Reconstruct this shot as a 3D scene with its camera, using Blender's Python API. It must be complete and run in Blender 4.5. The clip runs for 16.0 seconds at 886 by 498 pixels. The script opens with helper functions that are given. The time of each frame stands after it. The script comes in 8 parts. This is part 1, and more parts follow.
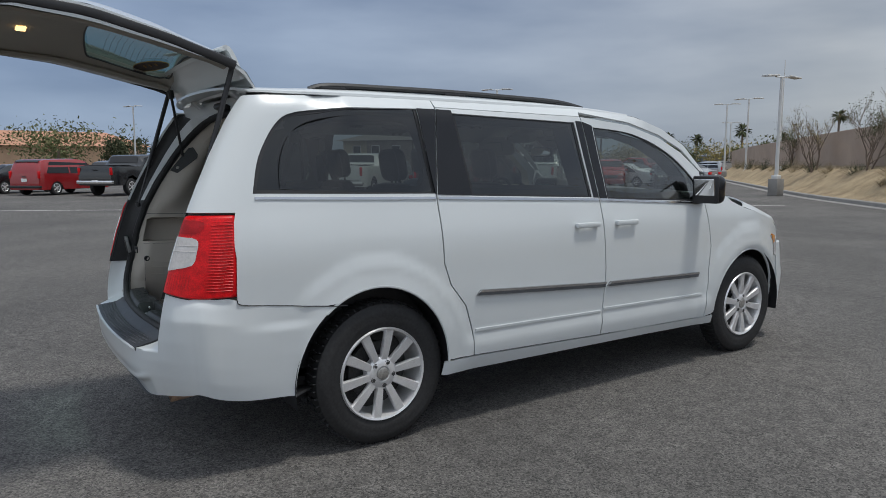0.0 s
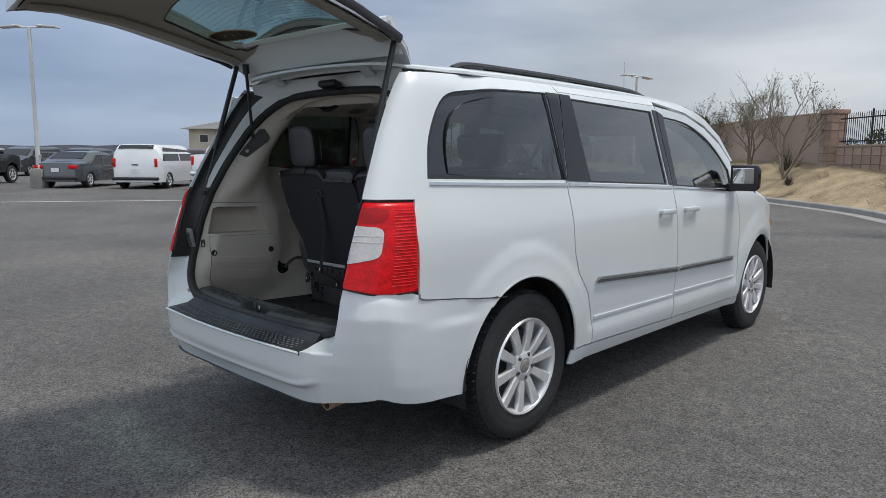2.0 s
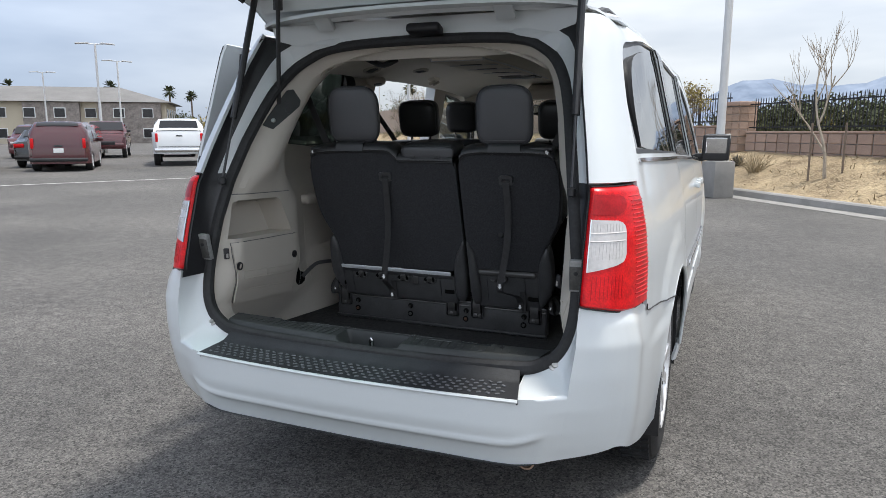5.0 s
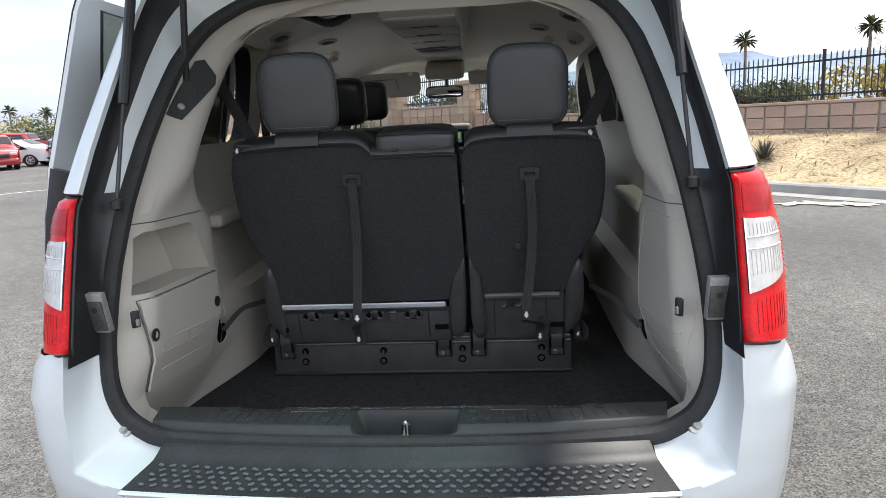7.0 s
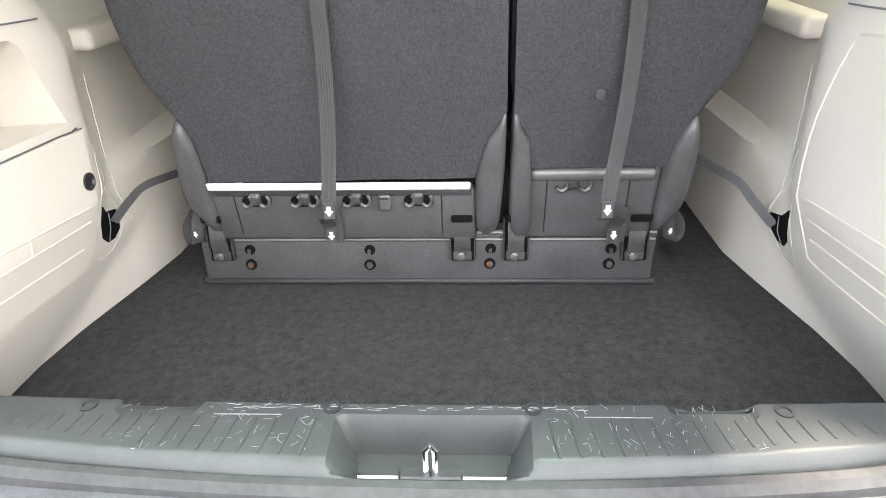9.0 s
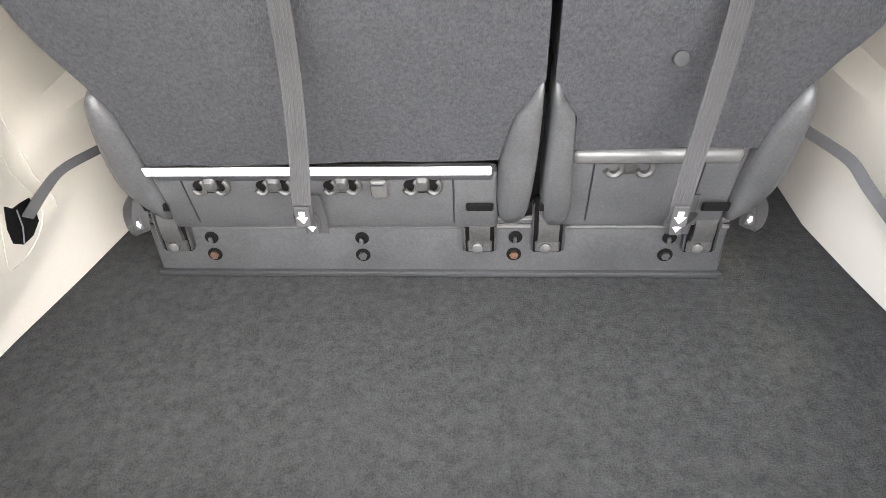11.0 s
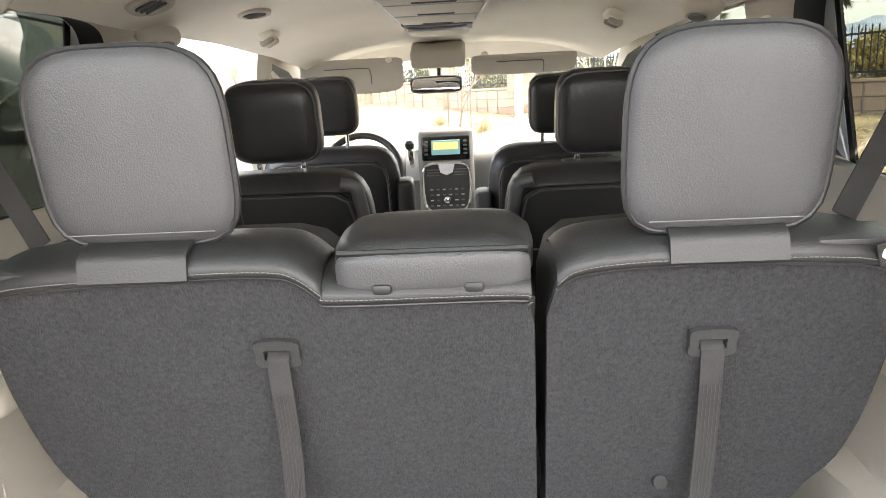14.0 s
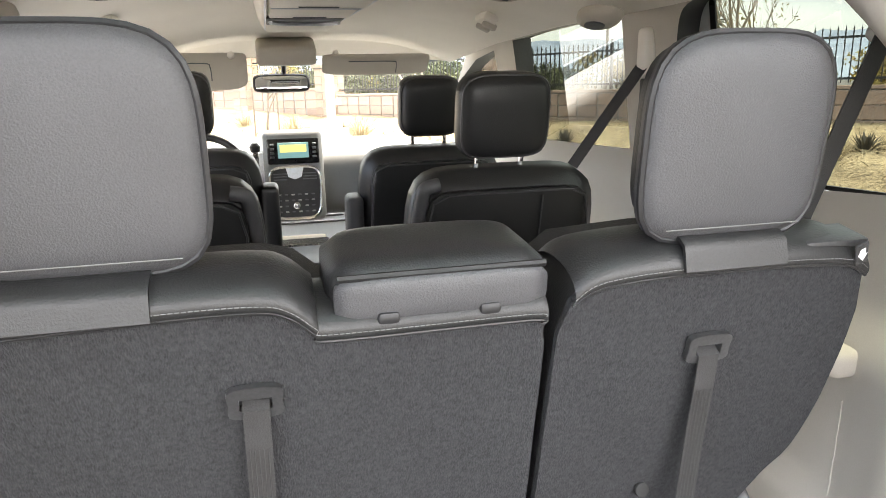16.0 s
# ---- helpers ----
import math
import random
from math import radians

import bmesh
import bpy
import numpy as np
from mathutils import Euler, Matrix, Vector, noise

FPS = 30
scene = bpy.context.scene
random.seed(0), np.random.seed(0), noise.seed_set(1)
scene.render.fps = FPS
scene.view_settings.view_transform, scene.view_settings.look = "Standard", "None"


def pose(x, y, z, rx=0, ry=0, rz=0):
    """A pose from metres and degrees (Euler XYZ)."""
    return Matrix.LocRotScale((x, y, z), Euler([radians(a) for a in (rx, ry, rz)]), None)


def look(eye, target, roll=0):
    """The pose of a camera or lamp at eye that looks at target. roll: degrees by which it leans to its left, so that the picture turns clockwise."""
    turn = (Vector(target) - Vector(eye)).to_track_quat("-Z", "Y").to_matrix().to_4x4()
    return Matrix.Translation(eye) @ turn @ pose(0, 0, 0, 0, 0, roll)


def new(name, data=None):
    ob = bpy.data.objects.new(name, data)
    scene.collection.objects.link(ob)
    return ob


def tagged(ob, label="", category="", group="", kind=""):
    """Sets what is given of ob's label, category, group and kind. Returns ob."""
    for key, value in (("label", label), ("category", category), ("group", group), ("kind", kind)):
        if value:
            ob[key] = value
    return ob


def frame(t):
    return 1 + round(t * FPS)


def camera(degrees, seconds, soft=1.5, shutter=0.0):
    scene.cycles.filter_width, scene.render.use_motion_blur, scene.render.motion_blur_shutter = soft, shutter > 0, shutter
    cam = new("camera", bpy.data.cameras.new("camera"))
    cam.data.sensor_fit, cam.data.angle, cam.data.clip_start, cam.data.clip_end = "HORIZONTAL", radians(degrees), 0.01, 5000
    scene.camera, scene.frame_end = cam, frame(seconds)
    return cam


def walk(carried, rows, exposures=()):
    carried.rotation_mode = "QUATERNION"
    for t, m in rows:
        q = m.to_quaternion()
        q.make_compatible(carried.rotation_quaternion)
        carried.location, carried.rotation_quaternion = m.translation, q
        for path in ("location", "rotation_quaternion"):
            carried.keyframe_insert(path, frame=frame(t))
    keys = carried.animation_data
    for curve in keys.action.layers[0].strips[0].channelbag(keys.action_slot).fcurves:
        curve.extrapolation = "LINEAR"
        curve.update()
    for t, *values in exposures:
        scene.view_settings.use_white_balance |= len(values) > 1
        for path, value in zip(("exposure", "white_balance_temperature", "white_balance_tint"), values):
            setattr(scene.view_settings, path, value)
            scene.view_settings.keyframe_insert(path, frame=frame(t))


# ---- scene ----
cam = camera(66.0, 16.0, soft=0.8)
PATH = [
    (0, (3.78, -1.607, 1.402), (2.135, -0.497, 1.157), -0.1),
    (0.5, (3.498, -1.85, 1.38), (1.925, -0.641, 1.133), -0.0),
    (1, (3.281, -2.112, 1.376), (1.772, -0.824, 1.117), 0.2),
    (1.5, (3.082, -2.418, 1.381), (1.641, -1.055, 1.121), 0.3),
    (2, (2.759, -2.617, 1.366), (1.403, -1.171, 1.098), 0.5),
    (2.5, (2.451, -2.803, 1.356), (1.198, -1.27, 1.075), 1.2),
    (3, (2.149, -2.988, 1.357), (1.025, -1.357, 1.08), -0.1),
    (3.2, (2.022, -3.027, 1.326), (0.951, -1.359, 1.064), -0.2),
    (5.3, (0.836, -2.861, 1.344), (0.225, -0.989, 0.995), -0.3),
    (5.5, (0.692, -2.873, 1.333), (0.191, -0.968, 0.985), -0.7),
    (6, (0.434, -2.783, 1.339), (0.093, -0.841, 1.002), -2.7),
    (6.5, (0.289, -2.551, 1.319), (0.026, -0.596, 0.988), -2.8),
    (7, (0.217, -2.334, 1.318), (0.033, -0.376, 0.951), -2.8),
    (7.5, (0.123, -2.087, 1.295), (0.039, -0.138, 0.854), -2.5),
    (8, (0.073, -1.88, 1.279), (-0.011, 0.038, 0.718), -1.8),
    (8.5, (0.052, -1.68, 1.244), (-0.045, 0.194, 0.552), -1.5),
    (9, (0.034, -1.544, 1.218), (-0.06, 0.262, 0.362), -1.4),
    (11.5, (0.011, -1.136, 1.296), (-0.106, 0.458, 0.094), -2.4),
    (12, (0.011, -1.135, 1.338), (-0.098, 0.582, 0.318), -2.4),
    (12.5, (0.013, -1.151, 1.375), (-0.098, 0.664, 0.541), -2.8),
    (13, (0.013, -1.161, 1.401), (-0.1, 0.727, 0.75), -2.9),
    (13.5, (0.019, -1.159, 1.433), (-0.096, 0.768, 0.912), -3.2),
    (14, (0.024, -1.161, 1.456), (-0.075, 0.786, 1.012), -2.8),
    (14.5, (0.017, -1.174, 1.475), (-0.069, 0.785, 1.08), -2.7),
    (15, (-0.01, -1.189, 1.475), (-0.03, 0.771, 1.079), -2.9),
    (15.5, (-0.069, -1.104, 1.46), (0.089, 0.841, 1.021), -2.1),
    (16, (-0.179, -1.058, 1.462), (0.28, 0.834, 1.003), -1.3),
]
from mathutils.geometry import delaunay_2d_cdt

EXPOSURES = [(0.0, -0.22, 6400, 8), (1.5, 0.0, 6450, 8), (3.2, 0.24, 6400, 9), (5.5, 0.74, 6600, 9), (7.0, 1.25, 6700, 9), (7.5, 2.05, 6600, 7), (8.0, 2.82, 6750, 7), (8.5, 3.4, 7150, 11), (9.0, 3.8, 7400, 11), (11.5, 4.4, 7600, 12), (12.5, 4.36, 7700, 13), (13.0, 4.22, 7800, 13), (13.5, 3.72, 7800, 12), (14.5, 3.62, 7900, 11), (16.0, 3.55, 7600, 11)]
walk(cam, [(t, look(eye, target, roll)) for t, eye, target, roll in PATH], EXPOSURES)

# ---- sky and sun ----
SUN_EL, SUN_AZ = radians(74), radians(51)
world = bpy.data.worlds.new("world")
scene.world = world
world.use_nodes = True
wt = world.node_tree
for n in list(wt.nodes):
    wt.nodes.remove(n)
w_out = wt.nodes.new("ShaderNodeOutputWorld")
w_bg = wt.nodes.new("ShaderNodeBackground")
w_sky = wt.nodes.new("ShaderNodeTexSky")
w_sky.sky_type, w_sky.sun_disc = "NISHITA", False
w_sky.sun_elevation, w_sky.sun_rotation = SUN_EL, SUN_AZ
w_co = wt.nodes.new("ShaderNodeTexCoord")
w_map = wt.nodes.new("ShaderNodeMapping")
w_map.inputs["Scale"].default_value = (1.2, 1.2, 5.0)
w_noise = wt.nodes.new("ShaderNodeTexNoise")
w_noise.inputs["Scale"].default_value, w_noise.inputs["Detail"].default_value = 1.6, 5.0
w_ramp = wt.nodes.new("ShaderNodeValToRGB")
w_ramp.color_ramp.elements[0].position, w_ramp.color_ramp.elements[0].color = 0.3, (3.0, 3.5, 4.5, 1)
w_ramp.color_ramp.elements[1].position, w_ramp.color_ramp.elements[1].color = 0.72, (7.0, 7.3, 7.9, 1)
w_mix = wt.nodes.new("ShaderNodeMix")
w_mix.data_type = "RGBA"
w_mix.inputs["Factor"].default_value = 0.86
wt.links.new(w_co.outputs["Generated"], w_map.inputs["Vector"])
wt.links.new(w_map.outputs["Vector"], w_noise.inputs["Vector"])
wt.links.new(w_noise.outputs["Fac"], w_ramp.inputs["Fac"])
wt.links.new(w_sky.outputs["Color"], w_mix.inputs["A"])
wt.links.new(w_ramp.outputs["Color"], w_mix.inputs["B"])
# overcast skies brighten towards the zenith
w_sep, w_gain, w_mul = wt.nodes.new("ShaderNodeSeparateXYZ"), wt.nodes.new("ShaderNodeMapRange"), wt.nodes.new("ShaderNodeVectorMath")
w_gain.inputs["From Min"].default_value, w_gain.inputs["From Max"].default_value = 0.1, 0.95
w_gain.inputs["To Min"].default_value, w_gain.inputs["To Max"].default_value = 1.14, 1.85
w_mul.operation = "SCALE"
wt.links.new(w_co.outputs["Generated"], w_sep.inputs[0])
wt.links.new(w_sep.outputs["Z"], w_gain.inputs["Value"])
wt.links.new(w_mix.outputs["Result"], w_mul.inputs[0])
# and towards the sun's side
w_side, w_both = wt.nodes.new("ShaderNodeMapRange"), wt.nodes.new("ShaderNodeMath")
w_side.inputs["From Min"].default_value, w_side.inputs["From Max"].default_value = -1.0, 0.3
w_side.inputs["To Min"].default_value, w_side.inputs["To Max"].default_value = 0.86, 1.22
w_both.operation = "MULTIPLY"
wt.links.new(w_sep.outputs["X"], w_side.inputs["Value"])
wt.links.new(w_gain.outputs["Result"], w_both.inputs[0])
wt.links.new(w_side.outputs["Result"], w_both.inputs[1])
w_open, w_all = wt.nodes.new("ShaderNodeMapRange"), wt.nodes.new("ShaderNodeMath")
w_open.inputs["From Min"].default_value, w_open.inputs["From Max"].default_value = -0.9, 0.25
w_open.inputs["To Min"].default_value, w_open.inputs["To Max"].default_value = 1.36, 0.98
w_all.operation = "MULTIPLY"
wt.links.new(w_sep.outputs["Y"], w_open.inputs["Value"])
wt.links.new(w_both.outputs[0], w_all.inputs[0])
wt.links.new(w_open.outputs["Result"], w_all.inputs[1])
wt.links.new(w_all.outputs[0], w_mul.inputs["Scale"])
# rain cloud away from the sun is bluer
w_tint, w_col = wt.nodes.new("ShaderNodeMix"), wt.nodes.new("ShaderNodeVectorMath")
w_tint.data_type = "RGBA"
w_tint.inputs["A"].default_value, w_tint.inputs["B"].default_value = (0.77, 0.91, 1.12, 1), (1.05, 1.03, 0.99, 1)
w_turn = wt.nodes.new("ShaderNodeMapRange")
w_turn.inputs["From Min"].default_value, w_turn.inputs["From Max"].default_value = -1.0, -0.45
w_col.operation = "MULTIPLY"
wt.links.new(w_sep.outputs["X"], w_turn.inputs["Value"])
wt.links.new(w_turn.outputs["Result"], w_tint.inputs["Factor"])
wt.links.new(w_mul.outputs["Vector"], w_col.inputs[0])
wt.links.new(w_tint.outputs["Result"], w_col.inputs[1])
wt.links.new(w_col.outputs["Vector"], w_bg.inputs["Color"])
w_bg.inputs["Strength"].default_value = 0.078
wt.links.new(w_bg.outputs["Background"], w_out.inputs["Surface"])
sun = new("sun", bpy.data.lights.new("sun", "SUN"))
sun.data.energy, sun.data.angle, sun.data.color = 2.5, radians(8), (1.0, 0.96, 0.9)
sun.matrix_world = look((0, 0, 0), (-math.sin(SUN_AZ) * math.cos(SUN_EL), -math.cos(SUN_AZ) * math.cos(SUN_EL), -math.sin(SUN_EL)))


# ---- materials ----
def mat(name, color, rough=0.5, metal=0.0, var=0.15, scale=8.0, fine=120.0, bump=0.1, dist=0.002, rand=0.0, coat=0.0, spec=0.5, color2=None, nap=0.0):
    """Base colour varied by a broad and a fine noise, with a fine relief."""
    m = bpy.data.materials.new(name)
    m.use_nodes = True
    t = m.node_tree
    b = t.nodes["Principled BSDF"]
    b.inputs["Roughness"].default_value, b.inputs["Metallic"].default_value = rough, metal
    b.inputs["Coat Weight"].default_value = coat
    b.inputs["Coat Roughness"].default_value = 0.04
    b.inputs["Specular IOR Level"].default_value = spec
    co = t.nodes.new("ShaderNodeTexCoord")
    n1, n2 = t.nodes.new("ShaderNodeTexNoise"), t.nodes.new("ShaderNodeTexNoise")
    n1.inputs["Scale"].default_value, n1.inputs["Detail"].default_value = scale, 4.0
    n2.inputs["Scale"].default_value, n2.inputs["Detail"].default_value = fine, 3.0
    for n in (n1, n2):
        t.links.new(co.outputs["Object"], n.inputs["Vector"])
    if nap:
        # fibres combed upright
        mp = t.nodes.new("ShaderNodeMapping")
        mp.inputs["Scale"].default_value = (1.0, 1.0, nap)
        t.links.new(co.outputs["Object"], mp.inputs["Vector"])
        t.links.new(mp.outputs["Vector"], n2.inputs["Vector"])
    add = t.nodes.new("ShaderNodeMath")
    add.operation = "ADD"
    t.links.new(n1.outputs["Fac"], add.inputs[0])
    t.links.new(n2.outputs["Fac"], add.inputs[1])
    val = add.outputs[0]
    if rand:
        info, mul, a2 = t.nodes.new("ShaderNodeObjectInfo"), t.nodes.new("ShaderNodeMath"), t.nodes.new("ShaderNodeMath")
        mul.operation, a2.operation = "MULTIPLY_ADD", "ADD"
        mul.inputs[1].default_value, mul.inputs[2].default_value = rand, -rand / 2
        t.links.new(info.outputs["Random"], mul.inputs[0])
        t.links.new(val, a2.inputs[0])
        t.links.new(mul.outputs[0], a2.inputs[1])
        val = a2.outputs[0]
    ramp = t.nodes.new("ShaderNodeValToRGB")
    lo = [c * (1 - var) for c in color]
    hi = list(color2) if color2 else [min(1, c * (1 + var)) for c in color]
    half = t.nodes.new("ShaderNodeMath")
    half.operation = "MULTIPLY"
    half.inputs[1].default_value = 0.5
    t.links.new(val, half.inputs[0])
    ramp.color_ramp.elements[0].position, ramp.color_ramp.elements[0].color = 0.35, (*lo, 1)
    ramp.color_ramp.elements[1].position, ramp.color_ramp.elements[1].color = 0.65, (*hi, 1)
    t.links.new(half.outputs[0], ramp.inputs["Fac"])
    t.links.new(ramp.outputs["Color"], b.inputs["Base Color"])
    if bump:
        bp = t.nodes.new("ShaderNodeBump")
        bp.inputs["Strength"].default_value, bp.inputs["Distance"].default_value = bump, dist
        t.links.new(n2.outputs["Fac"], bp.inputs["Height"])
        t.links.new(bp.outputs["Normal"], b.inputs["Normal"])
    return m


def glass(name, tint, rough=0.02, power=4.0):
    """A thin pane: tinted see-through, with a mirror sheen by Fresnel."""
    m = bpy.data.materials.new(name)
    m.use_nodes = True
    t = m.node_tree
    t.nodes.remove(t.nodes["Principled BSDF"])
    tr, gl, mx, fr, pw, ma = (t.nodes.new("ShaderNode" + k) for k in ("BsdfTransparent", "BsdfGlossy", "MixShader", "LayerWeight", "Math", "Math"))
    tr.inputs["Color"].default_value = (*tint, 1)
    gl.inputs["Roughness"].default_value = rough
    fr.inputs["Blend"].default_value = 0.5
    pw.operation, pw.inputs[1].default_value = "POWER", power
    ma.operation, ma.inputs[1].default_value, ma.inputs[2].default_value = "MULTIPLY_ADD", 0.85, 0.085
    t.links.new(fr.outputs["Facing"], pw.inputs[0])
    t.links.new(pw.outputs[0], ma.inputs[0])
    t.links.new(ma.outputs[0], mx.inputs[0])
    t.links.new(tr.outputs[0], mx.inputs[1])
    t.links.new(gl.outputs[0], mx.inputs[2])
    t.links.new(mx.outputs[0], t.nodes["Material Output"].inputs["Surface"])
    return m


def lamp_mat(name, color, strength):
    m = bpy.data.materials.new(name)
    m.use_nodes = True
    b = m.node_tree.nodes["Principled BSDF"]
    b.inputs["Base Color"].default_value = (*color, 1)
    b.inputs["Emission Color"].default_value = (*color, 1)
    b.inputs["Emission Strength"].default_value = strength
    return m


PAINT = mat("white_paint", (0.61, 0.64, 0.65), 0.28, var=0.02, scale=1.5, fine=300, bump=0.0, coat=0.6)
TRIM_BLACK = mat("black_trim", (0.018, 0.018, 0.02), 0.45, var=0.3, bump=0.1)
GLOSS_BLACK = mat("gloss_black", (0.012, 0.012, 0.014), 0.12, var=0.2, bump=0)
RUBBER = mat("rubber", (0.022, 0.022, 0.023), 0.75, var=0.35, scale=12, fine=90, bump=0.2)
TYRE = mat("tyre_rubber", (0.019, 0.019, 0.02), 0.7, var=0.4, scale=6, fine=70, bump=0.3)
ALLOY = mat("alloy", (0.74, 0.74, 0.75), 0.34, metal=0.55, var=0.08, scale=20, fine=200, bump=0.03)
ALLOY_DARK = mat("brake_dark", (0.06, 0.06, 0.06), 0.6, metal=0.3, var=0.4, bump=0.2)
CHROME = mat("chrome", (0.7, 0.7, 0.71), 0.12, metal=1.0, var=0.05, bump=0)
LENS_RED = mat("red_lens", (0.60, 0.006, 0.010), 0.3, var=0.3, scale=30, fine=160, bump=0.04, coat=0.12, spec=0.2)
LENS_RED_DARK = mat("red_lens_dark", (0.36, 0.005, 0.009), 0.3, var=0.25, scale=30, fine=160, bump=0.04, coat=0.12, spec=0.2)
LENS_CLEAR = mat("clear_lens", (0.52, 0.50, 0.49), 0.2, var=0.10, scale=25, fine=90, bump=0.06, coat=0.6)
LENS_AMBER = mat("amber_lens", (0.8, 0.3, 0.03), 0.2, var=0.1, coat=0.6)
GLASS_TINT = glass("privacy_glass", (0.16, 0.18, 0.16), power=2.3)
GLASS_FRONT = glass("side_glass", (0.36, 0.40, 0.37), power=2.3)
GLASS_CLEAR = glass("windscreen_glass", (0.86, 0.9, 0.88))
GLASS_GATE = glass("tailgate_glass", (0.24, 0.36, 0.35))
BEIGE = mat("beige_plastic", (0.50, 0.46, 0.405), 0.6, var=0.05, scale=3, fine=500, bump=0.25, dist=0.0006)
# the same beige, darkened to carry the shade under the raised tailgate
BEIGE_SHADED = mat("beige_plastic_shaded", (0.32, 0.30, 0.26), 0.65, var=0.06, scale=3, fine=500, bump=0.25, dist=0.0006)
BEIGE_LIGHT = mat("headliner_cloth", (0.85, 0.805, 0.735), 0.9, var=0.06, scale=3, fine=600, bump=0.3, dist=0.0008)
GREY_PLASTIC = mat("grey_plastic", (0.105, 0.11, 0.118), 0.5, var=0.2, scale=5, fine=300, bump=0.3, dist=0.0008)
BLACK_PLASTIC = mat("black_plastic", (0.036, 0.036, 0.038), 0.36, var=0.3, scale=6, fine=260, bump=0.25, dist=0.0008)
CARPET = mat("black_carpet", (0.041, 0.0415, 0.045), 0.95, var=0.26, scale=170, fine=560, bump=1.0, dist=0.003, spec=0.1, color2=(0.056, 0.0567, 0.061), nap=0.35)
MAT_FLOOR = mat("cargo_carpet", (0.040, 0.040, 0.041), 0.97, var=0.32, scale=70, fine=330, bump=1.0, dist=0.004, spec=0.1, color2=(0.060, 0.060, 0.061))
HINGE_GREY = mat("hinge_grey", (0.052, 0.051, 0.05), 0.42, metal=0.2, var=0.35, scale=30, fine=200, bump=0.2)
SEAT_PLASTIC = mat("seat_back_plastic", (0.056, 0.056, 0.058), 0.4, var=0.3, scale=12, fine=260, bump=0.25, dist=0.0008)
SILL_PLASTIC = mat("sill_plastic", (0.034, 0.037, 0.037), 0.5, var=0.18, scale=16, fine=520, bump=0.25, dist=0.0006, spec=0.35)
SCRATCH = mat("pale_scratch", (0.16, 0.17, 0.17), 0.6, var=0.3, scale=60, bump=0)
# lighter grey puts the highlight of the bar lips into the colour
BAR_EDGE = mat("bar_edge_highlight", (0.075, 0.073, 0.072), 0.27, var=0.12, scale=14, fine=200, bump=0.04)
BRACKET_GREY = mat("bracket_grey", (0.30, 0.30, 0.295), 0.5, metal=0.3, var=0.15, scale=30, bump=0.1)
BRACKET_DARK = mat("bracket_dark", (0.085, 0.083, 0.078), 0.5, metal=0.2, var=0.25, scale=30, bump=0.1)
PAD_PLASTIC = mat("pad_plastic", (0.026, 0.027, 0.03), 0.45, var=0.35, scale=12, fine=240, bump=0.3, dist=0.0008, spec=0.35)
LEATHER = mat("black_leather", (0.019, 0.019, 0.020), 0.38, var=0.2, scale=5, fine=420, bump=0.6, dist=0.0008)
LEATHER_GREY = mat("grey_leather", (0.065, 0.065, 0.070), 0.42, var=0.14, scale=5, fine=520, bump=0.9, dist=0.0009)
BELT_GREY = mat("side_belt_web", (0.055, 0.054, 0.056), 0.6, var=0.2, scale=20, fine=600, bump=0.5)
# near-black stands in for the shade inside slots, hook recesses and bolt holes
SLOT_SHADE = mat("slot_shade", (0.004, 0.004, 0.004), 0.9, var=0.2, bump=0, spec=0.1)
WEBBING = mat("seat_belt_web", (0.035, 0.034, 0.035), 0.8, var=0.2, scale=20, fine=600, bump=0.5)
WHITE_TAG = mat("white_tag", (0.75, 0.75, 0.74), 0.7, var=0.05, bump=0)
SILVER = mat("silver_strip", (0.6, 0.62, 0.66), 0.35, metal=0.3, var=0.08, scale=30, bump=0.05)
THREAD_DARK = mat("dark_thread", (0.05, 0.048, 0.05), 0.9, var=0.1, bump=0)
THREAD = mat("grey_thread", (0.17, 0.17, 0.172), 0.8, var=0.1, bump=0)
MIRROR = mat("mirror_glass", (0.85, 0.86, 0.87), 0.02, metal=1.0, var=0.01, bump=0)
STEEL = mat("steel", (0.45, 0.44, 0.42), 0.4, metal=0.8, var=0.25, scale=40, bump=0.1)
RUST = mat("rusty_bolt", (0.10, 0.05, 0.03), 0.7, metal=0.2, var=0.4, scale=80, bump=0.2)
SCREEN = lamp_mat("screen_glow", (0.10, 0.22, 0.24), 0.12)
SCREEN_MAP = lamp_mat("screen_map", (0.55, 0.50, 0.16), 0.16)
BULB_WARM = lamp_mat("courtesy_lamp", (1.0, 0.62, 0.25), 2.5)


# ---- mesh tools ----
# The van's middle line, and the set of its cabin and rear opening in the body
VAN_X = -0.030
CABIN = Matrix(((0.9359, -0.0017, 0.0013, -0.004), (-0.0003, 0.976, -0.0353, 0.0381), (0.0, 0.01, 0.9399, 0.0874), (0, 0, 0, 1)))
CABIN_BACK = CABIN.inverted()
BODY = Matrix()
SET = BODY


def part(name, bm, material, parent=None, label="", smooth=True, angle=35):
    """Links a bmesh as one mesh object under a thing or a part."""
    if parent is not None and SET is not BODY:
        bmesh.ops.transform(bm, matrix=SET, verts=bm.verts)
    bm.normal_update()
    me = bpy.data.meshes.new(name)
    if smooth:
        for f in bm.faces:
            f.smooth = True
        lim = radians(angle)
        for e in bm.edges:
            if len(e.link_faces) == 2:
                e.smooth = e.calc_face_angle(0.0) < lim
    bm.to_mesh(me)
    bm.free()
    me.materials.append(material)
    ob = new(name, me)
    if parent is not None:
        ob.parent = parent
    return tagged(ob, label)


def thing(name, label, category, group="", kind="", at=None):
    ob = new(name)
    ob.empty_display_size = 0.2
    if at is not None:
        ob.matrix_basis = at
    return tagged(ob, label, category, group, kind)


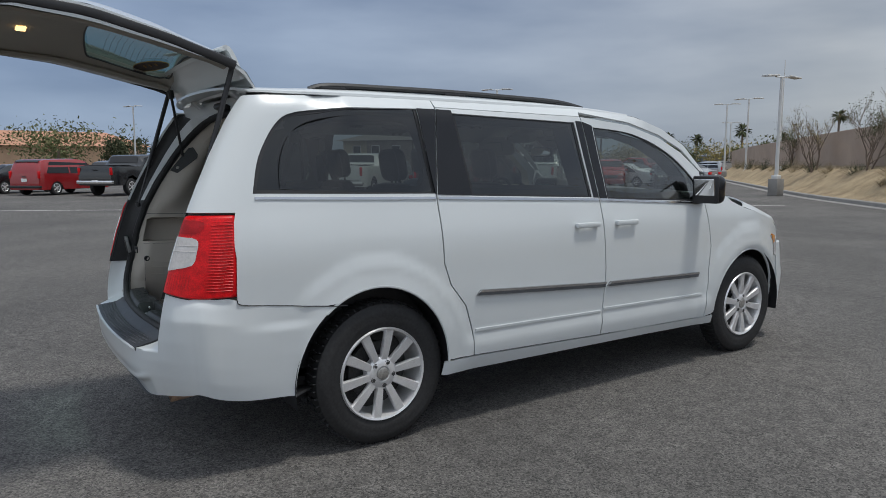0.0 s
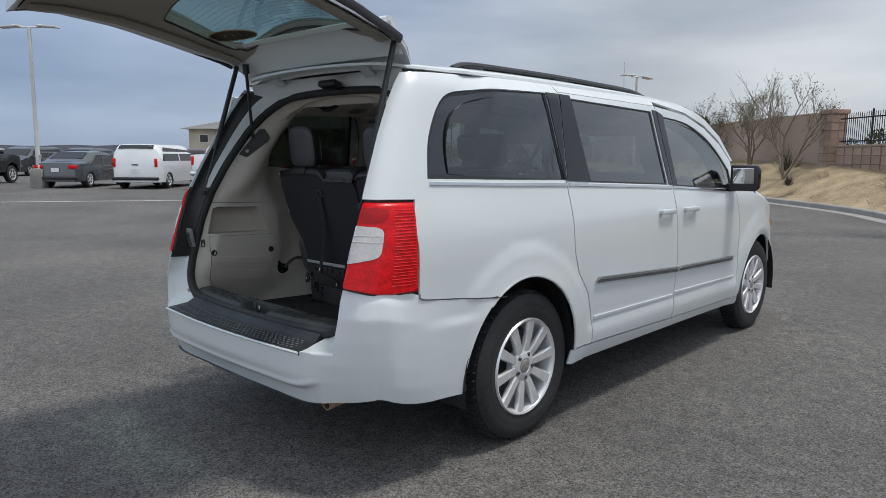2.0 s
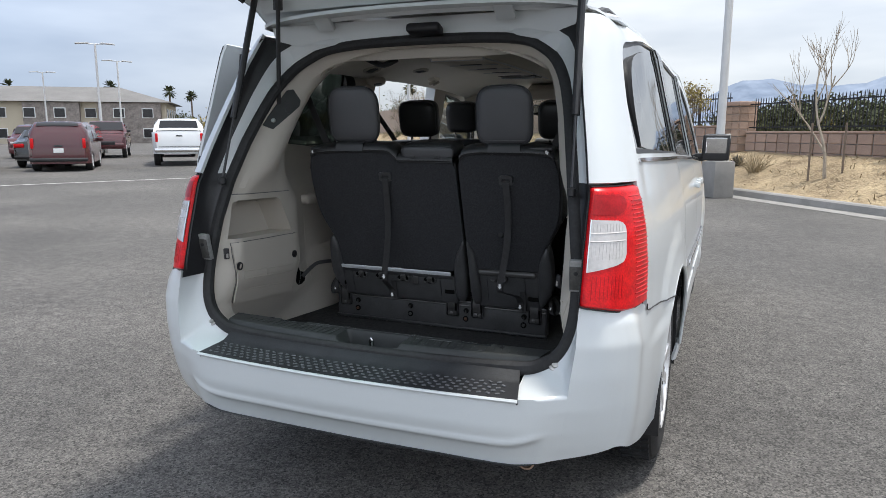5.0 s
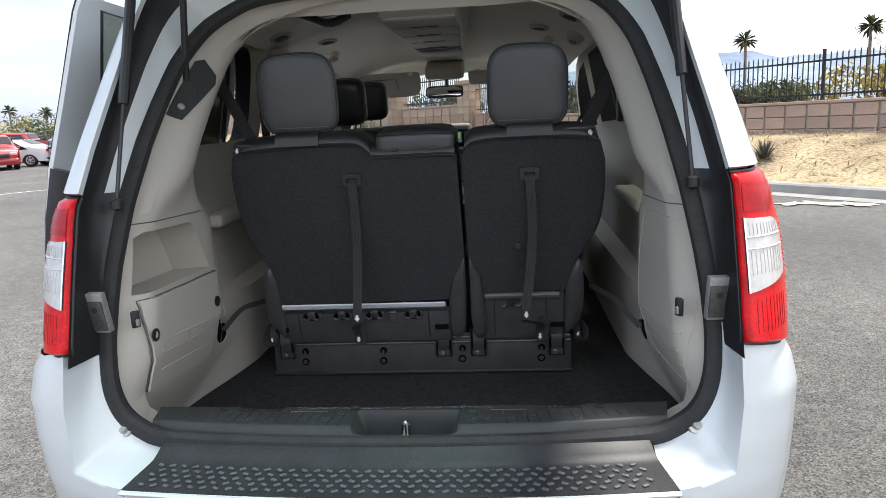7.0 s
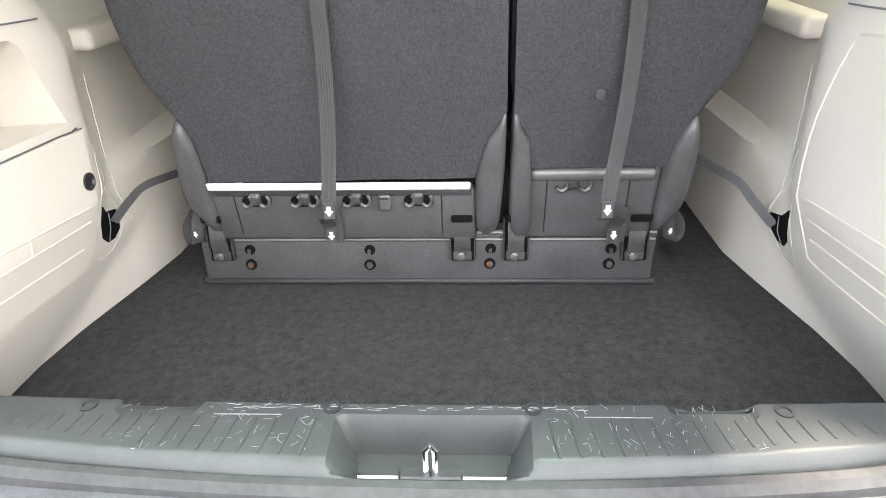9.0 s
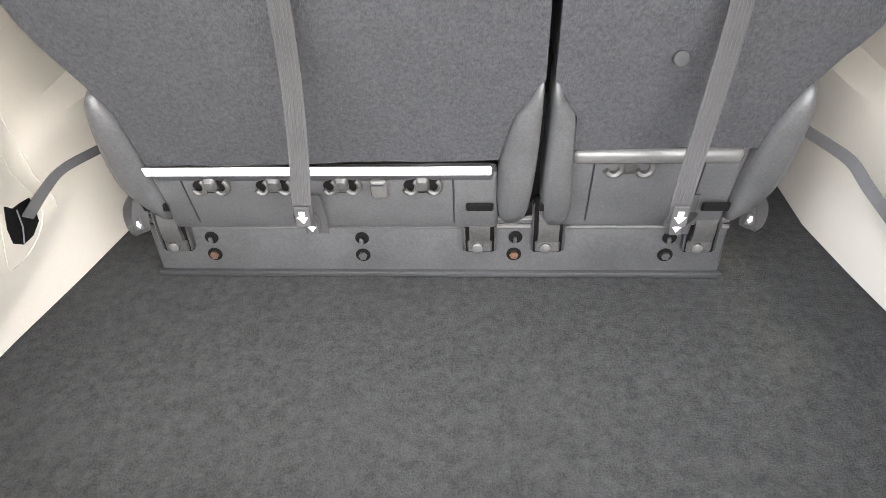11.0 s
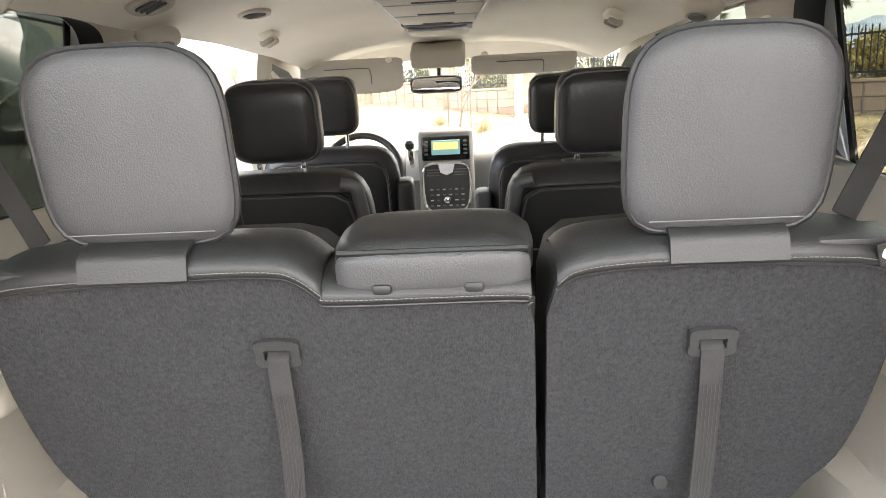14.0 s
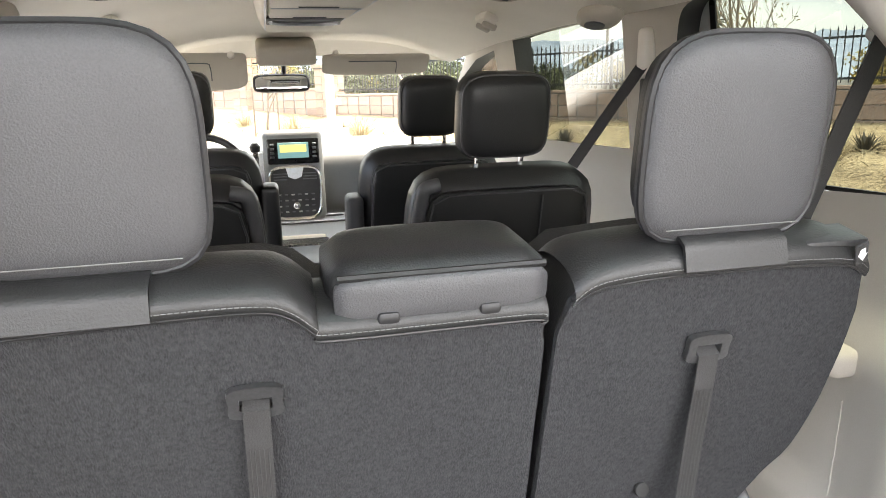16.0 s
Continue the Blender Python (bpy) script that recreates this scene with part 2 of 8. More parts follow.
def rbox(sx, sy, sz, r=0.01, seg=2, m=None, bm=None):
    """A box of that size about the origin with rounded edges, moved by m."""
    out = bm or bmesh.new()
    b = bmesh.new()
    bmesh.ops.create_cube(b, size=1.0)
    for v in b.verts:
        v.co = Vector((v.co.x * sx, v.co.y * sy, v.co.z * sz))
    if r > 0:
        bmesh.ops.bevel(b, geom=list(b.edges), offset=min(r, sx * 0.49, sy * 0.49, sz * 0.49), segments=seg, profile=0.5, affect="EDGES")
    join(out, b, m)
    return out


def join(out, b, m=None):
    """Adds the bmesh b, moved by m, to out."""
    table = [out.verts.new((m @ v.co) if m is not None else v.co) for v in b.verts]
    b.verts.index_update()
    for f in b.faces:
        try:
            out.faces.new([table[v.index] for v in f.verts])
        except ValueError:
            pass
    b.free()
    return out


def tube(points, r, n=8, bm=None, caps=True, flat=None):
    """A swept tube through points; flat=(w, h) gives an oval of that half width (along x first) instead of r."""
    out = bm or bmesh.new()
    pts = [Vector(p) for p in points]
    rings = []
    prev = None
    for i, p in enumerate(pts):
        d = (pts[min(i + 1, len(pts) - 1)] - pts[max(i - 1, 0)]).normalized()
        if prev is None:
            ref = Vector((0, 0, 1)) if abs(d.z) < 0.9 else Vector((1, 0, 0))
            a = d.cross(ref).normalized()
        else:
            a = (prev - d * prev.dot(d)).normalized()
        prev = a
        b = d.cross(a)
        ri = r[i] if isinstance(r, (list, tuple)) else r
        wa, wb = flat if flat else (ri, ri)
        rings.append([out.verts.new(p + a * (wa * math.cos(2 * math.pi * k / n)) + b * (wb * math.sin(2 * math.pi * k / n))) for k in range(n)])
    for r0, r1 in zip(rings, rings[1:]):
        for k in range(n):
            out.faces.new((r0[k], r0[(k + 1) % n], r1[(k + 1) % n], r1[k]))
    if caps:
        out.faces.new(rings[0][::-1])
        out.faces.new(rings[-1])
    return out


def ribbon(points, w, th, across=(1, 0, 0), bm=None):
    """A flat strap of width w and thickness th through points, its width along across."""
    out = bm or bmesh.new()
    pts = [Vector(p) for p in points]
    rows = []
    for i, p in enumerate(pts):
        d = (pts[min(i + 1, len(pts) - 1)] - pts[max(i - 1, 0)]).normalized()
        a = Vector(across)
        a = (a - d * a.dot(d)).normalized()
        n = d.cross(a)
        rows.append([out.verts.new(p + a * sx * w / 2 + n * sn * th / 2) for sx, sn in ((-1, -1), (1, -1), (1, 1), (-1, 1))])
    for r0, r1 in zip(rows, rows[1:]):
        for k in range(4):
            out.faces.new((r0[k], r0[(k + 1) % 4], r1[(k + 1) % 4], r1[k]))
    out.faces.new(rows[0][::-1])
    out.faces.new(rows[-1])
    return out


def lathe(profile, n=32, m=None, bm=None):
    """Turns (radius, height) pairs round the z axis."""
    out = bm or bmesh.new()
    b = bmesh.new()
    rings = []
    for r, h in profile:
        if r < 1e-6:
            rings.append([b.verts.new((0, 0, h))])
        else:
            rings.append([b.verts.new((r * math.cos(2 * math.pi * k / n), r * math.sin(2 * math.pi * k / n), h)) for k in range(n)])
    for a, c in zip(rings, rings[1:]):
        for k in range(n):
            k1 = (k + 1) % n
            if len(a) == 1 and len(c) > 1:
                b.faces.new((a[0], c[k], c[k1]))
            elif len(c) == 1 and len(a) > 1:
                b.faces.new((a[k], a[k1], c[0]))
            elif len(a) > 1:
                b.faces.new((a[k], a[k1], c[k1], c[k]))
    join(out, b, m)
    return out


def grid(fn, nu, nv, bm=None, flip=False):
    """A sheet fn(u, v), u and v from 0 to 1."""
    out = bm or bmesh.new()
    vs = [[out.verts.new(fn(i / nu, j / nv)) for j in range(nv + 1)] for i in range(nu + 1)]
    for i in range(nu):
        for j in range(nv):
            q = (vs[i][j], vs[i + 1][j], vs[i + 1][j + 1], vs[i][j + 1])
            try:
                out.faces.new(q[::-1] if flip else q)
            except ValueError:
                pass
    return out


def spline(pts, n=6, closed=False):
    """Points on a smooth curve through pts."""
    out = []
    k = len(pts)
    rng = range(k if closed else k - 1)
    P = [Vector(p) for p in pts]
    for i in rng:
        if closed:
            a, b, c, d = P[i - 1], P[i], P[(i + 1) % k], P[(i + 2) % k]
        else:
            a, b, c, d = P[max(i - 1, 0)], P[i], P[i + 1], P[min(i + 2, k - 1)]
        for j in range(n):
            t = j / n
            out.append(0.5 * ((2 * b) + (c - a) * t + (2 * a - 5 * b + 4 * c - d) * t * t + (3 * b - a - 3 * c + d) * t ** 3))
    if not closed:
        out.append(P[-1])
    return out


def inside(x, y, loops):
    c = False
    for lp in loops:
        j = len(lp) - 1
        for i in range(len(lp)):
            (xi, yi), (xj, yj) = lp[i], lp[j]
            if (yi > y) != (yj > y) and x < (xj - xi) * (y - yi) / (yj - yi) + xi:
                c = not c
            j = i
    return c


def resample(lp, step):
    out = []
    for i in range(len(lp)):
        a, b = Vector(lp[i][:2]), Vector(lp[(i + 1) % len(lp)][:2])
        n = max(1, int((b - a).length / step))
        out += [tuple(a.lerp(b, k / n)) for k in range(n)]
    return out


def sheet(loops, fn, step=0.04, flip=False, thick=0.0, inward=None):
    """A surface: the plane figure bounded by loops (the first outside, the others holes), carried into space by fn(a, b)."""
    loops = [resample(lp, step) for lp in loops]
    pts, edges = [], []
    for lp in loops:
        k0, n = len(pts), len(lp)
        pts += lp
        edges += [(k0 + i, k0 + (i + 1) % n) for i in range(n)]
    edge_pts = np.array(pts)
    x0, y0 = edge_pts.min(0)
    x1, y1 = edge_pts.max(0)
    nx, ny = int((x1 - x0) / step) + 1, int((y1 - y0) / step) + 1
    for i in range(nx):
        for j in range(ny):
            x, y = x0 + (i + 0.5 + 0.25 * (j % 2)) * step, y0 + (j + 0.5) * step
            if inside(x, y, loops) and np.min(np.hypot(edge_pts[:, 0] - x, edge_pts[:, 1] - y)) > 0.45 * step:
                pts.append((x, y))
    vs, _, fs, _, _, _ = delaunay_2d_cdt([Vector(p) for p in pts], edges, [], 0, 1e-7)
    bm = bmesh.new()
    table = [bm.verts.new(fn(v.x, v.y)) for v in vs]
    for f in fs:
        cx, cy = sum(vs[i].x for i in f) / 3, sum(vs[i].y for i in f) / 3
        if inside(cx, cy, loops):
            q = [table[i] for i in f]
            bm.faces.new(q[::-1] if flip else q)
    bmesh.ops.delete(bm, geom=[v for v in bm.verts if not v.link_faces], context="VERTS")
    bm.normal_update()
    if thick:
        solid(bm, thick)
    return bm


def solid(bm, thick):
    """Gives a sheet a back and a rim, thick metres behind its normals."""
    bm.normal_update()
    old = list(bm.faces)
    border = [e for e in bm.edges if len(e.link_faces) == 1]
    back = {v: bm.verts.new(v.co - v.normal * thick) for v in list(bm.verts)}
    pairs = []
    for e in border:
        f = e.link_faces[0]
        vs = list(f.verts)
        i = vs.index(e.verts[0])
        a, b = (e.verts[0], e.verts[1]) if vs[(i + 1) % len(vs)] == e.verts[1] else (e.verts[1], e.verts[0])
        pairs.append((a, b))
    for f in old:
        bm.faces.new([back[v] for v in reversed(f.verts)])
    for a, b in pairs:
        bm.faces.new((b, a, back[a], back[b]))


def interp(x, xs, ys):
    return float(np.interp(x, xs, ys))


def smooth01(t):
    t = min(1.0, max(0.0, t))
    return t * t * (3 - 2 * t)


def cushion(w, h, d, r=0.05, puff=0.012, n=14, top=5.0):
    """A padded block, its rear face towards -y."""
    def f(u, v, sgn):
        a, b = (u - 0.5) * 2, (v - 0.5) * 2
        ex = top if b > 0 else 5.0
        # rounded rectangle outline
        m = max(abs(a), abs(b), 1e-6)
        l = max(1e-6, (abs(a / m) ** ex + abs(b / m) ** ex) ** (1 / ex)) if m > 1e-5 else 1.0
        x, z = a / l * w / 2, b / l * h / 2
        e = m
        edge = (1 - e ** 6)
        return Vector((x, sgn * (d / 2 * (0.45 + 0.55 * edge ** 0.5) + puff * (1 - e * e)), z))
    bm = grid(lambda u, v: f(u, v, -1), n, n)
    grid(lambda u, v: f(u, v, 1), n, n, bm, flip=True)
    rim = []
    vs = list(bm.verts)
    N = (n + 1) * (n + 1)
    def idx(i, j):
        return i * (n + 1) + j
    border = [idx(i, 0) for i in range(n)] + [idx(n, j) for j in range(n)] + [idx(n - i, n) for i in range(n)] + [idx(0, n - j) for j in range(n)]
    for p, q in zip(border, border[1:] + border[:1]):
        bm.faces.new((vs[q], vs[p], vs[N + p], vs[N + q]))
    bmesh.ops.recalc_face_normals(bm, faces=bm.faces)
    return bm


def moved(bm, m):
    bmesh.ops.transform(bm, matrix=m, verts=bm.verts)
    return bm


# ---- ground ----
ASPHALT = mat("asphalt", (0.062, 0.061, 0.060), 0.9, var=0.3, scale=0.35, fine=150, bump=1.0, dist=0.006, color2=(0.108, 0.104, 0.100))
at_ = ASPHALT.node_tree
sp_n, sp_r, sp_m = at_.nodes.new("ShaderNodeTexVoronoi"), at_.nodes.new("ShaderNodeValToRGB"), at_.nodes.new("ShaderNodeMix")
sp_n.inputs["Scale"].default_value = 125.0
sp_m.data_type, sp_m.blend_type = "RGBA", "MULTIPLY"
sp_m.inputs["Factor"].default_value = 0.97
sp_r.color_ramp.elements[0].position, sp_r.color_ramp.elements[0].color = 0.0, (0.15, 0.15, 0.154, 1)
sp_r.color_ramp.elements[1].position, sp_r.color_ramp.elements[1].color = 0.9, (2.2, 2.14, 2.07, 1)
sp_b = at_.nodes["Principled BSDF"]
at_.links.new([n for n in at_.nodes if n.type == "TEX_COORD"][0].outputs["Object"], sp_n.inputs["Vector"])
at_.links.new(sp_n.outputs["Color"], sp_r.inputs["Fac"])
at_.links.new(sp_b.inputs["Base Color"].links[0].from_socket, sp_m.inputs["A"])
at_.links.new(sp_r.outputs["Color"], sp_m.inputs["B"])
at_.links.new(sp_m.outputs["Result"], sp_b.inputs["Base Color"])
# patchy weathering a hand wide
mo_n, mo_r, mo_m = at_.nodes.new("ShaderNodeTexNoise"), at_.nodes.new("ShaderNodeMapRange"), at_.nodes.new("ShaderNodeVectorMath")
mo_n.inputs["Scale"].default_value, mo_n.inputs["Detail"].default_value, mo_n.inputs["Roughness"].default_value = 9.0, 9.0, 0.8
mo_r.inputs["From Min"].default_value, mo_r.inputs["From Max"].default_value = 0.3, 0.7
mo_r.inputs["To Min"].default_value, mo_r.inputs["To Max"].default_value = 0.58, 1.36
mo_m.operation = "SCALE"
at_.links.new([n for n in at_.nodes if n.type == "TEX_COORD"][0].outputs["Object"], mo_n.inputs["Vector"])
at_.links.new(mo_n.outputs["Fac"], mo_r.inputs["Value"])
at_.links.new(sp_m.outputs["Result"], mo_m.inputs[0])
at_.links.new(mo_r.outputs["Result"], mo_m.inputs["Scale"])
at_.links.new(mo_m.outputs["Vector"], sp_b.inputs["Base Color"])
tagged(part("ground", grid(lambda u, v: Vector(((u - 0.5) * 5000, (v - 0.5) * 5000, 0)), 1, 1), ASPHALT), "worn grey asphalt parking lot surface", "ground", "", "structure")

# ---- lot markings, kerb, bank ----
CONCRETE = mat("concrete", (0.25, 0.24, 0.225), 0.9, var=0.2, scale=3, fine=80, bump=0.4, dist=0.004)
LINE_PAINT = mat("line_paint", (0.62, 0.61, 0.58), 0.8, var=0.3, scale=3, fine=40, bump=0.2)
DIRT = mat("dry_mulch", (0.30, 0.215, 0.125), 0.95, var=0.45, scale=1.2, fine=22, bump=0.9, dist=0.05, color2=(0.46, 0.36, 0.22))
STONE_RED = mat("split_face_block", (0.33, 0.235, 0.18), 0.9, var=0.25, scale=3, fine=40, bump=0.8, dist=0.012, rand=0.5)
STONE_WALL = mat("tan_block", (0.34, 0.24, 0.19), 0.9, var=0.2, scale=2, fine=40, bump=0.6, dist=0.01, rand=0.4)
WALL_GREY = mat("grey_block_wall", (0.40, 0.31, 0.245), 0.92, var=0.15, scale=0.6, fine=30, bump=0.5, dist=0.01)
IRON = mat("black_iron", (0.02, 0.02, 0.022), 0.5, metal=0.3, var=0.3, bump=0.1)
POLE_WHITE = mat("pole_paint", (0.60, 0.60, 0.59), 0.5, var=0.08, scale=4, bump=0.05)
BARK = mat("bark", (0.17, 0.13, 0.10), 0.9, var=0.3, scale=12, fine=60, bump=0.6)
TWIG = mat("pale_twig", (0.33, 0.28, 0.22), 0.9, var=0.25, scale=12, bump=0.3)
LEAF = mat("leaf_olive", (0.085, 0.095, 0.035), 0.8, var=0.5, scale=3, fine=20, bump=0, rand=0.4)
LEAF_DRY = mat("leaf_dry", (0.26, 0.21, 0.07), 0.85, var=0.4, scale=3, fine=20, bump=0)
LEAF_DARK = mat("leaf_dark", (0.05, 0.06, 0.025), 0.85, var=0.5, scale=2, fine=20, bump=0)
SHRUB = mat("dry_shrub", (0.30, 0.24, 0.15), 0.9, var=0.35, scale=6, fine=30, bump=0)
YUCCA = mat("yucca_leaf", (0.085, 0.075, 0.055), 0.7, var=0.4, scale=6, bump=0)
ROCKS = mat("pale_rock", (0.5, 0.47, 0.42), 0.9, var=0.3, scale=8, fine=40, bump=0.6, rand=0.5)

KERB = [(30.0, -25.0), (18.0, -9.5), (9.0, 2.2), (5.7, 6.7), (3.7, 9.6), (1.9, 12.2), (0.0, 15.0), (-2.0, 18.0), (-6.5, 22.4), (-12.0, 27.8), (-21.0, 38.5), (-40.0, 62.0), (-66.0, 98.0)]
kerb_pts = [Vector((p.x, p.y, 0)) for p in spline([(a, b, 0) for a, b in KERB], 5)]


def beside(pts, d):
    out = []
    for i, p in enumerate(pts):
        t = (pts[min(i + 1, len(pts) - 1)] - pts[max(i - 1, 0)]).normalized()
        out.append(p + Vector((t.y, -t.x, 0)) * d)
    return out


bm = bmesh.new()
prev = None
rows = [beside(kerb_pts, d) for d in (-0.02, 0.0, 0.03, 0.15, 0.17)]
hs = (0.0, 0.12, 0.145, 0.15, 0.0)
grid(lambda u, v: Vector((*rows[round(v * 4)][round(u * (len(kerb_pts) - 1))].xy, hs[round(v * 4)])), len(kerb_pts) - 1, 4, bm, flip=True)
bmesh.ops.recalc_face_normals(bm, faces=bm.faces)
tagged(part("kerb", bm, CONCRETE), "pale concrete kerb along the lot edge", "kerb", "", "structure")
bm = grid(lambda u, v: Vector((*beside(kerb_pts, -0.4 + 0.38 * v)[round(u * (len(kerb_pts) - 1))].xy, 0.006)), len(kerb_pts) - 1, 1)
bmesh.ops.recalc_face_normals(bm, faces=bm.faces)
tagged(part("gutter", bm, CONCRETE), "concrete gutter strip", "gutter", "", "structure")
cols = [beside(kerb_pts, d) for d in (0.15, 0.6, 1.2, 1.9, 2.7, 5.0, 15.0, 60.0)]
bh = (0.13, 0.22, 0.46, 0.70, 0.82, 0.84, 0.7, 0.5)


def rise(y):
    """The bank climbs along the lot."""
    return interp(y, [13.0, 17.0, 20.0, 23.0], [1.0, 1.0, 1.4, 1.75])



def bank(u, v):
    k = v * 7
    j = min(6, int(k))
    i = round(u * (len(kerb_pts) - 1))
    p = cols[j][i].lerp(cols[j + 1][i], k - j)
    z = 0.13 + (bh[j] + (bh[j + 1] - bh[j]) * (k - j) - 0.13) * rise(kerb_pts[i].y)
    return Vector((p.x, p.y, z + 0.05 * noise.noise(Vector((p.x * 0.8, p.y * 0.8, 0))) * (1 if 0.05 < v else 0)))


bm = grid(bank, len(kerb_pts) - 1, 42)
bmesh.ops.recalc_face_normals(bm, faces=bm.faces)
tagged(part("embankment", bm, DIRT), "straw-coloured dry mulch bank beside the lot", "bank", "", "structure")
sx = lambda y: -20.9 + 0.56 * y
bm = bmesh.new()
bm.faces.new([bm.verts.new(p) for p in ((sx(-30) - 0.06, -30, 0.004), (sx(-30) + 0.06, -30, 0.004), (sx(21.2) + 0.06, 21.2, 0.004), (sx(21.2) - 0.06, 21.2, 0.004))])
tagged(part("lot_line", bm, LINE_PAINT), "worn white painted lot line", "marking", "", "structure")

# fence along the bank
fence_pts = beside(kerb_pts, 2.75)
cum = [0.0]
for p, q in zip(fence_pts, fence_pts[1:]):
    cum.append(cum[-1] + (q - p).length)


def fence_at(s):
    return Vector((interp(s, cum, [p.x for p in fence_pts]), interp(s, cum, [p.y for p in fence_pts]), 0))


s_ref = min(range(len(cum)), key=lambda i: (fence_pts[i] - Vector((4.75, 12.2, 0))).length)
S0 = cum[s_ref] + 0.9
brick_cache = {}


def block_mesh(w, h, d):
    key = (round(w, 2), round(h, 2), round(d, 2))
    if key not in brick_cache:
        b = rbox(w - 0.012, d, h - 0.012, 0.008, 1)
        me = bpy.data.meshes.new("block")
        b.to_mesh(me)
        b.free()
        brick_cache[key] = me
    return brick_cache[key]


def block(parent, me, material, m):
    if not me.materials:
        me.materials.append(material)
    ob = new("block", me)
    ob.parent = parent
    ob.matrix_basis = m
    return ob


S1 = min(np.linspace(cum[0], cum[-1], 3000), key=lambda s: (fence_at(s) - Vector((4.47, 13.3, 0))).length)
stops = [S1 - 5.6 * k for k in range(4, 0, -1)] + [S1] + [S1 + d for d in (5.6, 9.2, 13.1)]
foot = [0.62] * 6 + [0.84, 1.05]
tall = [1.12] * 6 + [1.28, 1.45]
for i, s in enumerate(stops):
    last = i == len(stops) - 1
    p, q = fence_at(s), fence_at(s + 4.0 if last else stops[i + 1])
    d = (q - p).normalized()
    ang = math.degrees(math.atan2(d.y, d.x))
    L = (q - p).length
    base = pose(p.x, p.y, foot[i], 0, 0, ang) @ Matrix.Diagonal((1, 1, tall[i], 1))
    pl = thing("stone_pillar", "tan split-face block fence pillar with a flat cap", "pillar", "fence pillars", at=base)
    part("pillar_core", rbox(0.54, 0.54, 1.30, 0, 1, pose(0, 0, 0.65)), CONCRETE, pl)
    for r in range(7):
        for k in range(2):
            for f, (dx, dy, rz) in enumerate(((0, -0.275, 0), (0.275, 0, 90), (0, 0.275, 180), (-0.275, 0, 270))):
                off = (-0.14 if k == 0 else 0.14)
                block(pl, block_mesh(0.28, 0.18, 0.05), STONE_RED, pose(dx, dy, 0.09 + 0.18 * r, 0, 0, rz) @ pose(off * 0.98, 0, 0))
    cap = part("cap", rbox(0.68, 0.68, 0.10, 0.015, 2, pose(0, 0, 1.33)), STONE_WALL, pl, "flat stone cap")
    if last:
        break
    base = pose(p.x, p.y, (foot[i] + foot[i + 1]) / 2, 0, 0, ang) @ Matrix.Diagonal((1, 1, (tall[i] + tall[i + 1]) / 2, 1))
    fw = thing("fence_panel", "black iron picket fence on a low tan block wall", "fence", "fence panels", at=base)
    part("wall_core", rbox(L - 0.8, 0.16, 0.62, 0, 1, pose(L / 2, 0, 0.31)), CONCRETE, fw)
    nb = int((L - 0.8) / 0.4)
    for r in range(3):
        for k in range(nb):
            for dy in (-0.09, 0.09):
                block(fw, block_mesh(0.4, 0.2, 0.05), STONE_WALL, pose(0.42 + (k + 0.5) * (L - 0.84) / nb, dy, 0.11 + 0.2 * r))
    part("wall_cap", rbox(L - 0.8, 0.24, 0.05, 0.008, 1, pose(L / 2, 0, 0.645)), STONE_WALL, fw)
    for z in (0.76, 1.30):
        part("rail", rbox(L - 0.8, 0.03, 0.03, 0, 1, pose(L / 2, 0, z)), IRON, fw)
    pm = rbox(0.016, 0.016, 0.70, 0, 1)
    lathe([(0.012, 0.35), (0.0, 0.40)], 6, None, pm)
    pk = bpy.data.meshes.new("picket")
    pm.to_mesh(pk)
    pm.free()
    pk.materials.append(IRON)
    for k in range(int((L - 0.9) / 0.105)):
        ob = new("picket", pk)
        ob.parent = fw
        ob.matrix_basis = pose(0.47 + k * 0.105, 0, 1.05)
    part("fence_post", rbox(0.05, 0.05, 0.84, 0.005, 1, pose(L / 2, 0, 1.06)), IRON, fw)
# plain tall wall further along, and its return on the other side
s_end = stops[-1]
wl = [fence_at(s_end + 0.4 + k * 4.0) for k in range(28)]
bm = bmesh.new()
rows = []
for k, p in enumerate(wl):
    d = (wl[min(k + 1, 27)] - wl[max(k - 1, 0)]).normalized()
    n = Vector((d.y, -d.x, 0)) * 0.1
    top = 2.15 + 0.10 * (k % 7 == 0)
    rows.append([bm.verts.new((*(p + n * a).xy, z)) for a, z in ((-1, 0.2), (-1, 3.0), (1, 3.0), (1, 0.2))])
for a, b in zip(rows, rows[1:]):
    for k in range(3):
        bm.faces.new((a[k], a[k + 1], b[k + 1], b[k]))
bmesh.ops.recalc_face_normals(bm, faces=bm.faces)
tagged(part("wall_north", bm, WALL_GREY), "long plain grey block boundary wall", "wall", "", "structure")


# ---- plants ----
def branch(bm, p, d, length, r, depth, rng, spread, tips):
    pts, rs = [p], [r]
    q = p.copy()
    n = 4
    for k in range(n):
        d = (d + Vector((rng.uniform(-1, 1), rng.uniform(-1, 1), rng.uniform(-0.3, 0.7))) * 0.16).normalized()
        q = q + d * length / n
        pts.append(q.copy())
        rs.append(r * (1 - 0.45 * (k + 1) / n))
    tube(pts, rs, 6 if r > 0.02 else 4, bm, caps=False)
    tips += pts[2:] if depth <= 1 else []
    if depth > 0:
        for k in range(3 if depth > 1 else 4):
            base = pts[rng.choice((2, 3, 4))]
            nd = (d + Vector((rng.uniform(-1, 1), rng.uniform(-1, 1), rng.uniform(-0.2, 0.9))) * spread).normalized()
            branch(bm, base, nd, length * rng.uniform(0.55, 0.8), max(0.004, r * 0.55), depth - 1, rng, spread, tips)


